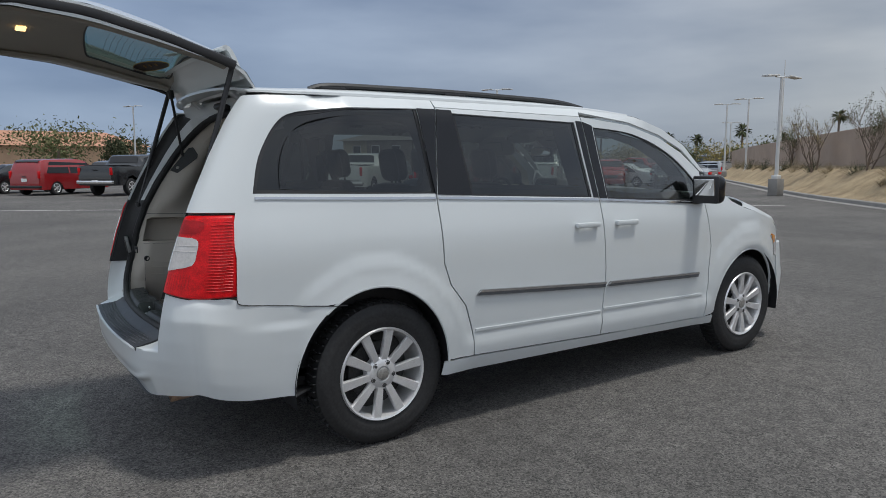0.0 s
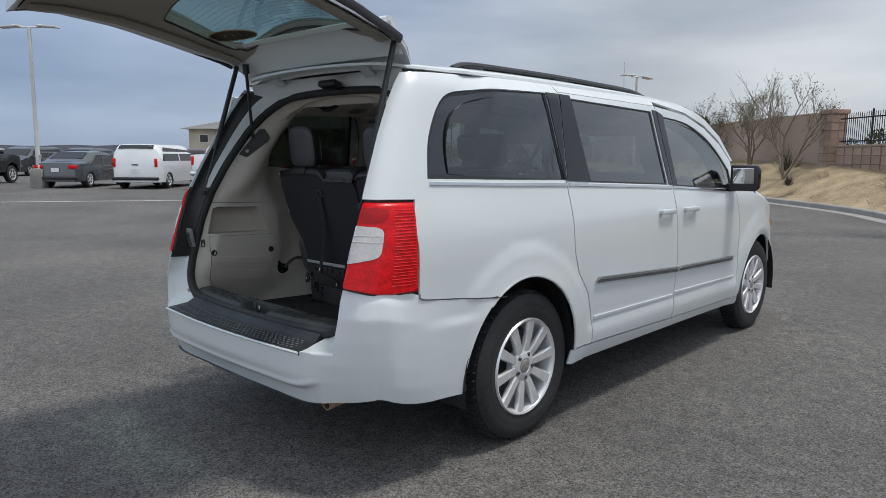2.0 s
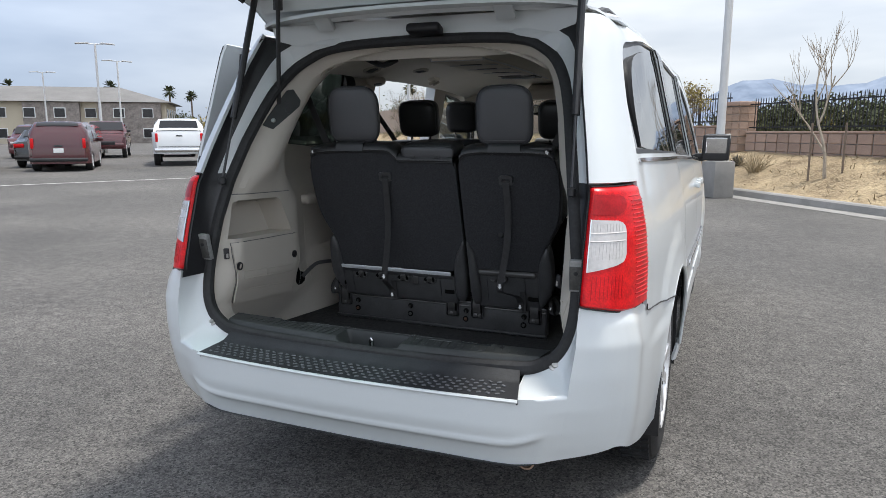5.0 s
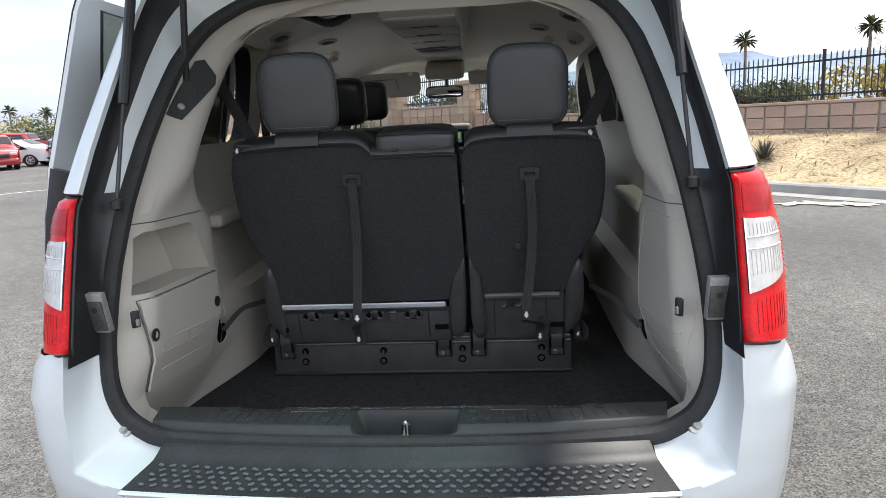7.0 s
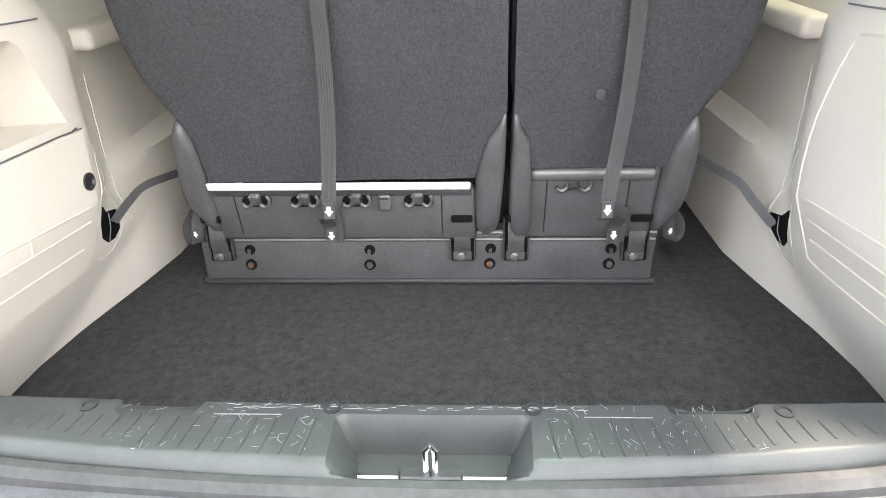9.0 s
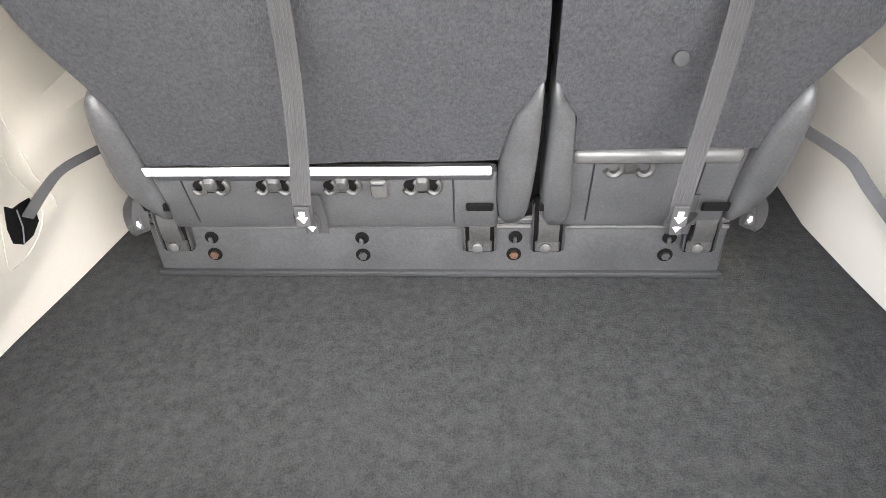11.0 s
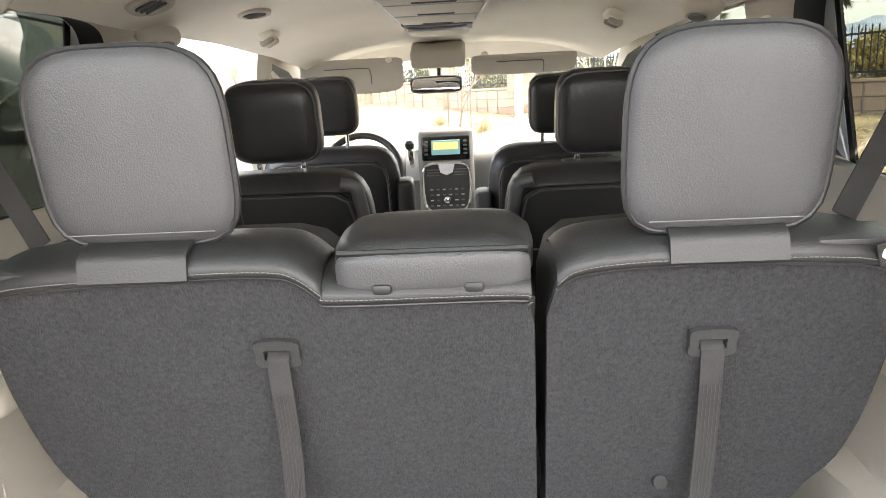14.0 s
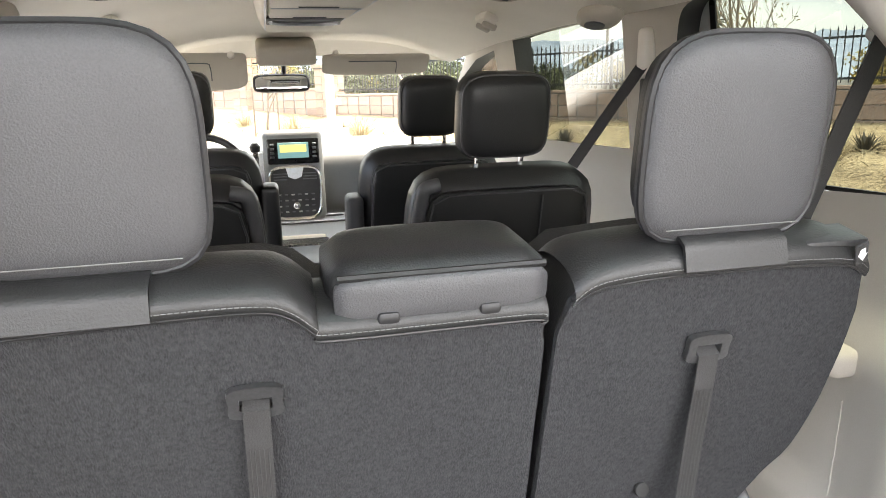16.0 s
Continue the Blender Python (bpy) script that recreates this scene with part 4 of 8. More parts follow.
part("wall", rbox(60, 16, 5, 0, 1, pose(0, 0, 2.5)), mat("tan_stucco", (0.52, 0.34, 0.22), 0.9, scale=0.3), tan)
bm = bmesh.new()
q = [bm.verts.new(p) for p in ((-31, -9, 5), (31, -9, 5), (31, 9, 5), (-31, 9, 5), (-24, 0, 8), (24, 0, 8))]
for f in ((0, 1, 5, 4), (1, 2, 5), (2, 3, 4, 5), (3, 0, 4)):
    bm.faces.new([q[i] for i in f])
part("roof", bm, mat("red_tile", (0.42, 0.22, 0.14), 0.9, scale=0.3), tan, "red tile roof", False)


def far_tree(x, y, h, w, seed, material=LEAF, label="dense green tree far off"):
    rng = random.Random(seed)
    t = thing("tree", label, "tree", at=pose(x, y, 0))
    part("trunk", tube([(0, 0, 0), (0.1, 0, h * 0.5)], [h * 0.04, h * 0.02], 6), BARK, t)
    bm = bmesh.new()
    cs = [Vector((rng.gauss(0, w * 0.24), rng.gauss(0, w * 0.24), h * rng.uniform(0.35, 0.92))) for _ in range(42)]
    leaf_cloud(bm, cs, 70, 0.2, w * 0.075, rng)
    part("crown", bm, material, t, "", False)


def palm(x, y, h, seed):
    rng = random.Random(seed)
    t = thing("palm_tree", "tall fan palm far off", "tree", "palms", at=pose(x, y, 0))
    part("trunk", tube([(0, 0, 0), (0.15, 0, h * 0.5), (0.1, 0, h)], [0.25, 0.18, 0.16], 6), BARK, t)
    bm = bmesh.new()
    for _ in range(46):
        a, e = rng.uniform(0, 6.3), rng.uniform(-0.9, 1.2)
        d = Vector((math.cos(a) * math.cos(e), math.sin(a) * math.cos(e), math.sin(e)))
        sd = Vector((-math.sin(a), math.cos(a), 0)) * 0.22
        c = Vector((0.1, 0, h))
        bm.faces.new([bm.verts.new(p) for p in (c, c + d * 0.9 + sd, c + d * 1.6 - Vector((0, 0, 0.25)), c + d * 0.9 - sd)])
    part("crown", bm, LEAF_DARK, t, "", False)


for k, (x, y, h, w) in enumerate(((5.5, 54, 3.4, 6), (8.6, 56, 3.7, 7), (11.5, 52, 3.5, 6), (14.0, 57, 3.8, 5), (2.5, 58, 3.2, 6), (18.5, 50, 2.9, 5))):
    far_tree(x, y, h, w, 300 + k, LEAF_DARK, "dense dark evergreen tree beyond the fence")
far_tree(-86, 6, 6.2, 9, 1)
far_tree(-90, 13, 5.0, 6, 2, LEAF_DARK)
rngf = random.Random(7)
for k in range(13):
    az, d = radians(-4 + k * 6.5 + rngf.uniform(-2, 2)), rngf.uniform(45, 75)
    far_tree(d * math.sin(az), d * math.cos(az), rngf.uniform(2.7, 3.7), rngf.uniform(5, 9), 20 + k, (LEAF_DARK, LEAF, LEAF_DRY)[k % 3], "dark green tree beyond the fence")
for k in range(16):
    az, d = radians(-62 + k * 3.4 + rngf.uniform(-1, 1)), rngf.uniform(110, 170)
    palm(d * math.sin(az), d * math.cos(az), rngf.uniform(6.5, 10), k)
for k in range(10):
    az, d = radians(-48 + k * 4.0), rngf.uniform(90, 120)
    far_tree(d * math.sin(az), d * math.cos(az), rngf.uniform(3, 4.5), rngf.uniform(7, 11), 60 + k, (LEAF_DRY, LEAF)[k % 2], "brown-green tree far off")
palm(29, 84, 9.0, 71)
palm(41, 80, 9.5, 72)
palm(52, 74, 8.5, 73)
# distance haze is put into the blue base colour
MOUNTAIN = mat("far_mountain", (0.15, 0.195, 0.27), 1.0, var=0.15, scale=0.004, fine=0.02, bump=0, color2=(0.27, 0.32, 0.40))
bm = bmesh.new()
nm = 150
rows = []
for i in range(nm + 1):
    az = radians(-25 + 150 * i / nm)
    hgt = interp(math.degrees(az), [-25, -4, 3, 22, 38, 60], [70, 80, 150, 172, 100, 95]) + 45 * noise.noise(Vector((i * 0.09, 0.3, 0))) + 40 * noise.noise(Vector((i * 0.31, 4.3, 0))) + 14 * noise.noise(Vector((i * 0.9, 9.3, 0)))
    hgt *= smooth01(i / 16) * smooth01((nm - i) / 16) * 0.9 + 0.1
    row = []
    for j in range(7):
        f = j / 6
        d = 2300 - 420 * (1 - f)
        row.append(bm.verts.new((d * math.sin(az), d * math.cos(az), hgt * f ** 1.2 + 12 * noise.noise(Vector((i * 0.4, j * 0.9, 2))) * (0 < j < 6))))
    rows.append(row)
for a, b in zip(rows, rows[1:]):
    for j in range(6):
        bm.faces.new((a[j], b[j], b[j + 1], a[j + 1]))
bmesh.ops.recalc_face_normals(bm, faces=bm.faces)
tagged(part("backdrop_mountains", bm, MOUNTAIN), "snow-dusted mountain range with blue haze in its colour", "mountains", "", "structure")
HILL = mat("far_hill", (0.15, 0.16, 0.19), 1.0, var=0.2, scale=0.01, fine=0.05, bump=0)
bm = grid(lambda u, v: Vector((1400 * math.sin(radians(-110 + 100 * u)), 1400 * math.cos(radians(-110 + 100 * u)), v * (16 + 16 * noise.noise(Vector((u * 9, 1, 0))) + 6 * noise.noise(Vector((u * 33, 1, 0)))))), 80, 1)
tagged(part("backdrop_hills", bm, HILL), "low dark hills on the horizon", "hills", "", "structure")

# ---- torn cardboard lying in the gutter ----
CARD = mat("weathered_card", (0.42, 0.38, 0.32), 0.9, var=0.25, scale=4, fine=60, bump=0.4)
for k, (x, y, w, l, a) in enumerate(((4.05, 7.12, 0.24, 0.34, 20), (4.40, 7.05, 0.30, 0.50, -40), (4.75, 6.85, 0.28, 0.40, -50))):
    rngc = random.Random(k)
    bm = grid(lambda u, v: Vector(((u - 0.5) * l * (1 + 0.2 * math.sin(v * 7 + k)), (v - 0.5) * w * (1 + 0.25 * math.sin(u * 9 + k)), 0.010 + 0.014 * abs(noise.noise(Vector((u * 3, v * 3, k * 2.0)))))), 12, 8)
    solid(bm, 0.004)
    c = thing("cardboard_scrap", "torn grey-tan cardboard lying flat by the kerb", "litter", "cardboard scraps", at=pose(x, y, 0.004, 0, 0, a))
    part("sheet", bm, CARD, c)
# ---- the minivan: body surface ----
van = thing("minivan", "white minivan parked with its rear tailgate wide open", "car", at=pose(VAN_X, 0, 0))
WB = 3.078


def plan_x(u):
    """Half width of the body along its length."""
    return interp(u, [-0.7, -0.55, -0.4, -0.2, 0.25, 2.4, 2.9, 3.2, 3.45, 3.65, 3.8, 3.9, 3.97, 4.01], [0.872, 0.892, 0.905, 0.918, 0.936, 0.946, 0.938, 0.918, 0.875, 0.80, 0.69, 0.54, 0.34, 0.0])


def tuck(z):
    """How far the side leans in at that height."""
    return interp(z, [0.25, 0.33, 0.45, 0.55, 0.72, 0.95, 1.05, 1.13, 1.2, 1.26, 1.45, 1.68, 1.72, 1.755], [0.05, 0.022, 0.012, 0.004, 0.0, 0.006, 0.016, 0.034, 0.052, 0.066, 0.112, 0.165, 0.195, 0.245])


def rear_in(z):
    """Where the rear edge of the corner pillar lies along the car."""
    return interp(z, [0.3, 0.8, 1.0, 1.15, 1.3, 1.45, 1.6, 1.7, 1.78], [-1.02, -1.003, -0.945, -0.893, -0.825, -0.75, -0.668, -0.60, -0.53])


def pillar_x(z):
    """Half width at the inner edge of the tail lamp and of the pillar above it."""
    return interp(z, [0.8, 1.0, 1.17, 1.3, 1.45, 1.7], [0.714, 0.714, 0.716, 0.694, 0.664, 0.620])


def shear(z):
    return max(0.0, rear_in(z) + 0.915) if z > 1.15 else 0.0


def skin(u, z, off=0.0):
    """The right-hand body side: u runs along the car (and round the rear corner below -0.6), z is the height, off sinks it."""
    t = tuck(z)
    for c in (-0.045, WB):
        d = math.hypot((u - c) / (0.93 if c < 0 else 1.0), z - 0.36)
        # flared lip, then a soft shoulder above it
        t -= 0.010 * math.exp(-((d - 0.46) / 0.04) ** 2) + 0.012 * smooth01((0.60 - d) / 0.03) * smooth01((d - 0.40) / 0.04)
    # a crease low on the doors
    t -= 0.016 * smooth01((0.50 - z) / 0.05) * smooth01((z - 0.26) / 0.16) * smooth01((u - 0.46) / 0.06) * smooth01((2.62 - u) / 0.06)
    if u >= -0.6:
        w = smooth01(-u / 0.6)
        return Vector((plan_x(u) - t - off, u + shear(z) * w, z))
    q = (-0.6 - u) / 0.45
    x0, y0 = plan_x(-0.6) - t, -0.6 + shear(z)
    x3, y3 = pillar_x(z), rear_in(z)
    x1, y1 = x0 - 0.03 * (x0 - x3), y0 + 0.55 * (y3 - y0)
    x2, y2 = x3 + 0.70 * (x0 - x3), y3 + 0.05 * (y0 - y3)
    s = 1 - q
    x = s ** 3 * x0 + 3 * s * s * q * x1 + 3 * s * q * q * x2 + q ** 3 * x3
    y = s ** 3 * y0 + 3 * s * s * q * y1 + 3 * s * q * q * y2 + q ** 3 * y3
    if off:
        tx = 3 * (s * s * (x1 - x0) + 2 * s * q * (x2 - x1) + q * q * (x3 - x2))
        ty = 3 * (s * s * (y1 - y0) + 2 * s * q * (y2 - y1) + q * q * (y3 - y2))
        n = Vector((-ty, tx)).normalized()
        x, y = x - n.x * off, y - n.y * off
    return Vector((x, y, z))


def side(s, p):
    """A point of the right-hand side, or its counterpart on the left."""
    if s > 0:
        return Vector((p.x, p.y, p.z))
    return Vector((-p.x, p.y, p.z))


def uy(y, z):
    """The u at which the side has that y."""
    lo, hi = -1.05, 4.0
    for _ in range(30):
        mid = (lo + hi) / 2
        lo, hi = (mid, hi) if skin(mid, z).y < y else (lo, mid)
    return lo


def fig(points):
    return [(uy(y, z), z) for y, z in points]


def curve(points, n=5, closed=False):
    return [(p.x, p.y) for p in spline([(a, b, 0) for a, b in points], n, closed)]


def arch(c, r, a0, a1, n=22):
    """The rear arches sit a little behind the axle and stand taller than wide."""
    dy, wide, high = (-0.045, 0.93, 1.02) if c == 0.0 else (-0.01, 1.0, 1.0)
    return [(c + dy + r * wide * math.cos(radians(a0 + (a1 - a0) * k / n)), 0.36 + r * high * math.sin(radians(a0 + (a1 - a0) * k / n))) for k in range(n + 1)]


def both(name, loops, material, off=0.0, thick=0.012, step=0.04, label="", parent=van, parents=None):
    """One panel on each side of the car."""
    out = []
    for s in (1, -1):
        bm = sheet(loops, lambda a, b: side(s, skin(a, b, off)), step, flip=(s < 0), thick=thick)
        out.append(part(name, bm, material, parents[0 if s > 0 else 1] if parents else parent, label))
    return out


# windows, as figures along the side
WIN_Q = curve(fig([(-0.605, 1.275), (-0.60, 1.30), (-0.56, 1.44), (-0.47, 1.585), (-0.36, 1.65), (-0.18, 1.675)]), 4) + fig([(0.285, 1.69), (0.335, 1.255), (-0.3, 1.268)])
WIN_S = [(0.50, 1.675), (1.395, 1.655), (1.455, 1.205), (0.56, 1.238)]
WIN_F = curve([(1.545, 1.63), (1.85, 1.605), (2.10, 1.535), (2.30, 1.43), (2.47, 1.285)], 4) + [(2.485, 1.15), (1.585, 1.192)]
SEAM1 = [(0.40, 1.70), (0.335, 1.24), (0.345, 0.90), (0.385, 0.78), (0.48, 0.66), (0.53, 0.50), (0.535, 0.385)]
SEAM2 = [(1.455, 1.69), (1.512, 1.19), (1.535, 0.77), (1.505, 0.36)]
SEAM3 = [(2.53, 1.16), (2.585, 0.84), (2.525, 0.345)]
G = 0.004
pil = [(2.53, 1.35), (2.36, 1.495), (2.15, 1.592), (1.87, 1.665), (1.46, 1.715)]
quarter = ([(a - G, b) for a, b in SEAM1] + [(0.39, 0.385)] + arch(0.0, 0.450, 4, 120) +
           curve([(-0.32, 0.752), (-0.5, 0.77)] + fig([(-0.685, 0.79), (-0.712, 0.815)]), 4) + fig([(-0.705, 1.0), (-0.69, 1.195)]) + [(-0.85, 1.197), (-1.05, 1.197)] +
           [(-1.05, 1.3), (-1.05, 1.45), (-1.05, 1.6), (-1.05, 1.72)] + [(-0.6, 1.735), (-0.3, 1.742), (0.1, 1.742), (0.40, 1.74)])
slide = [(a + G, b) for a, b in SEAM1] + [(a - G, b) for a, b in SEAM2[::-1]]
front = [(a + G, b) for a, b in SEAM2] + [(a - G, b) for a, b in SEAM3[::-1]] + pil[:1] + [(2.36, 1.48), (2.15, 1.578), (1.87, 1.652)]
rocker_fig = [(0.35, 0.375), (0.535, 0.375), (1.505, 0.35), (2.525, 0.335), (2.66, 0.335), (2.66, 0.28), (2.0, 0.29), (0.34, 0.30)]
fender = [(a + G, b) for a, b in SEAM3] + [(2.655, 0.36)] + [(p[0], p[1]) for p in arch(WB, 0.42, 178, 2)] + [(3.55, 0.40), (3.68, 0.45), (3.72, 0.72), (3.6, 0.90), (3.45, 0.985), (3.2, 1.045), (3.0, 1.09), (2.87, 1.135), (2.7, 1.235), (2.56, 1.335)]
both("quarter_panel", [quarter, WIN_Q], PAINT, step=0.035, label="white rear quarter panel")
slides = both("sliding_door", [slide, WIN_S], PAINT, label="white sliding door")
fronts = both("front_door", [front, WIN_F], PAINT, label="white front door")
both("front_fender", [fender], PAINT, label="white front fender")
both("sill_panel", [rocker_fig], PAINT, off=0.004, label="white rocker sill")
# roof side strip between doors and roof
both("roof_rail_panel", [[(0.405, 1.742), (0.405, 1.704), (1.45, 1.694), (1.46, 1.72), (1.88, 1.67), (2.16, 1.597), (2.37, 1.50), (2.54, 1.355), (2.58, 1.35), (2.40, 1.53), (2.20, 1.635), (1.95, 1.71), (1.5, 1.742)]], PAINT, label="white roof side and front pillar")
# glass and black surrounds
for nm, w, gl, mats in (("quarter_window", WIN_Q, GLASS_TINT, None), ("sliding_window", WIN_S, GLASS_TINT, slides), ("front_window", WIN_F, GLASS_FRONT, fronts)):
    for pane in both(nm, [w], gl, off=0.010, thick=0.0, step=0.08, label="dark tinted window glass" if gl is GLASS_TINT else "side window glass", parents=mats):
        pane.visible_shadow = True
    c = (sum(p[0] for p in w) / len(w), sum(p[1] for p in w) / len(w))
    inner = []
    for a, b in w:
        d = math.hypot(a - c[0], b - c[1])
        inner.append((a + (c[0] - a) / d * 0.02, b + (c[1] - b) / d * 0.02))
    both("window_seal", [w, inner], TRIM_BLACK, off=0.007, thick=0.004, step=0.05, parents=mats)
# the left sliding door stands open, run back along the side
slides[1].matrix_basis = pose(-0.095, -0.93, 0)
tagged(slides[1], "white sliding door slid fully open beside the quarter window")
# black pillar covers between the windows
both("pillar_cover", [[(0.284, 1.692), (0.394, 1.692), (0.335, 1.252), (0.329, 1.252)]], GLOSS_BLACK, off=-0.004, thick=0.005)
both("pillar_cover", [[(0.402, 1.692), (0.497, 1.69), (0.558, 1.241), (0.343, 1.25)]], GLOSS_BLACK, off=-0.004, thick=0.005, parents=slides)
both("pillar_cover", [[(1.405, 1.665), (1.452, 1.662), (1.505, 1.203), (1.465, 1.205)]], GLOSS_BLACK, off=-0.004, thick=0.005, parents=slides)
both("pillar_cover", [[(1.462, 1.66), (1.535, 1.64), (1.578, 1.195), (1.518, 1.2)]], GLOSS_BLACK, off=-0.004, thick=0.005, parents=fronts)
# bright belt line and side mouldings
both("belt_trim", [fig([(-0.60, 1.262), (-0.60, 1.25), (0.328, 1.226), (0.328, 1.240)])], CHROME, off=-0.006, thick=0.008, step=0.06)
both("belt_trim", [[(0.345, 1.226), (0.345, 1.240), (1.505, 1.198), (1.505, 1.184)]], CHROME, off=-0.006, thick=0.008, step=0.06, parents=slides)
both("belt_trim", [[(1.52, 1.184), (1.52, 1.198), (2.50, 1.145), (2.51, 1.131)]], CHROME, off=-0.006, thick=0.008, step=0.06, parents=fronts)
for a0, z0, a1, z1, own in ((0.545, 0.722, 1.525, 0.672, slides), (1.545, 0.671, 2.44, 0.652, fronts)):
    both("side_moulding", [[(a0, z0 - 0.012), (a1, z1 - 0.016), (a1, z1 + 0.016), (a0 + 0.03, z0 + 0.016)]], GREY_PLASTIC, off=-0.012, thick=0.013, step=0.08, parents=own)
    both("moulding_trim", [[(a0 + 0.01, z0 + 0.004), (a1, z1 + 0.004), (a1, z1 + 0.016), (a0 + 0.03, z0 + 0.016)]], CHROME, off=-0.016, thick=0.005, step=0.08, parents=own)
# pressed crease low on the doors
for a0, a1, own in ((0.545, 1.500, slides), (1.525, 2.50, fronts)):
    both("door_crease", [[(a0, 0.512), (a1, 0.500), (a1, 0.513), (a0, 0.527)]], PAINT, off=-0.007, thick=0.008, step=0.08, parents=own)
part("edge_seal", tube([side(-1, skin(0.347, z, 0.03)) for z in (0.80, 0.90, 1.0, 1.10, 1.20, 1.24)], 0.030, 8, flat=(0.012, 0.034)), TRIM_BLACK, slides[1], "black rubber seal on the door edge")
# handles
for s in (1, -1):
    for y, own in ((1.37, slides), (1.71, fronts)):
        bm = bmesh.new()
        x = skin(y, 1.04).x
        rbox(0.018, 0.19, 0.032, 0.008, 2, pose(s * (x + 0.022), y, 1.045), bm)
        for dy in (-0.075, 0.075):
            rbox(0.03, 0.03, 0.026, 0.008, 2, pose(s * (x + 0.010), y + dy, 1.045), bm)
        h = part("door_handle", bm, PAINT, own[0 if s > 0 else 1], "white pull handle")
    # door mirror
    bm = bmesh.new()
    rbox(0.19, 0.10, 0.19, 0.045, 4, pose(s * 1.015, 2.44, 1.235, 0, 0, s * 8), bm)
    mir = part("door_mirror", bm, GLOSS_BLACK, van, "gloss black door mirror")
    bm = bmesh.new()
    rbox(0.18, 0.02, 0.18, 0.04, 3, pose(s * 1.015, 2.388, 1.235, 0, 0, s * 8), bm)
    rbox(0.10, 0.07, 0.06, 0.02, 2, pose(s * 0.90, 2.47, 1.165), bm)
    part("mirror_housing", bm, TRIM_BLACK, mir)
    part("mirror_glass", rbox(0.14, 0.006, 0.14, 0.03, 3, pose(s * 1.015, 2.374, 1.235, 10, 0, s * 8)), MIRROR, mir)

# ---- roof, windscreen, bonnet, nose ----
def roof_z(y):
    return interp(y, [-0.62, -0.4, 0.0, 0.6, 1.2, 1.7, 1.95], [1.775, 1.79, 1.808, 1.812, 1.80, 1.775, 1.745])


def roof_edge(y):
    z = interp(y, [-0.6, 1.45, 1.5, 1.95, 2.2, 2.4, 2.58, 2.87, 3.05], [1.74, 1.74, 1.742, 1.71, 1.635, 1.53, 1.35, 1.14, 1.08])
    return skin(uy(y, z) if y < -0.3 else y, z)


def roof(u, v):
    y = -0.55 + u * 2.45
    e = roof_edge(y)
    a = (v - 0.5) * math.pi
    return Vector((e.x * math.sin(a), y - 0.10 * math.cos(a) * (1 - u) ** 4, e.z + (roof_z(y) - e.z) * math.cos(a) ** 0.7))


bm = grid(roof, 40, 28, flip=True)
solid(bm, 0.012)
part("roof", bm, PAINT, van, "white roof skin")


def screen(u, v, drop=0.0):
    y = 1.90 + u * 1.08
    e = roof_edge(y)
    a = (v - 0.5) * 2
    bow = 1 - a * a
    return Vector((e.x * a, y + 0.16 * bow * u, e.z + bow * (0.045 * (1 - u) + 0.02 * u) - drop))


g = part("windscreen", grid(lambda u, v: screen(u, v, 0.006), 14, 16, flip=True), GLASS_CLEAR, van, "clear windscreen glass")
g.visible_shadow = False
bm = grid(lambda u, v: screen(u * 0.10, v, -0.002), 3, 20, flip=True)
part("windscreen_band", bm, TRIM_BLACK, van, "dark upper windscreen band")


def bonnet(u, v):
    y = 3.0 + u * 0.92
    e = skin(y, interp(y, [2.9, 3.2, 3.45, 3.6, 3.75, 3.95], [1.12, 1.045, 0.985, 0.92, 0.82, 0.76]))
    a = (v - 0.5) * math.pi
    return Vector((e.x * math.sin(a), y + 0.14 * math.cos(a) * (1 - u), e.z + (0.10 - 0.06 * u) * math.cos(a) ** 0.8))


bm = grid(bonnet, 14, 20, flip=True)
solid(bm, 0.01)
part("bonnet", bm, PAINT, van, "white bonnet")


def nose(u, v):
    y = 3.66 + 0.36 * math.sin(u * math.pi / 2)
    x = plan_x(3.66) * math.cos(u * math.pi / 2) ** 0.75
    return Vector((x, y - 0.10 * abs(v - 0.45), 0.26 + v * 0.52))


for s in (1, -1):
    bm = grid(lambda u, v: Vector((s * nose(u, v).x, nose(u, v).y, nose(u, v).z)), 12, 8, flip=(s > 0))
    solid(bm, 0.02)
    part("front_bumper", bm, PAINT, van, "white front bumper half")
    bm = sheet([[(3.43, 0.86), (3.72, 0.78), (3.72, 0.66), (3.5, 0.70)]], lambda a, b: Vector((s * (skin(a, b).x + 0.006), a, b)), 0.05, flip=(s < 0), thick=0.02)
    part("headlight", bm, LENS_CLEAR, van, "clear headlight with amber marker")
    bm = sheet([[(3.435, 0.87), (3.52, 0.85), (3.53, 0.80), (3.46, 0.80)]], lambda a, b: Vector((s * (skin(a, b).x + 0.012), a, b)), 0.03, flip=(s < 0), thick=0.01)
    part("turn_lamp", bm, LENS_AMBER, van, "amber turn lamp")
bm = bmesh.new()
for k in range(5):
    rbox(0.9, 0.02, 0.022, 0.006, 2, pose(0, 4.0, 0.52 + 0.045 * k), bm)
part("grille", bm, CHROME, van, "chrome grille bars")

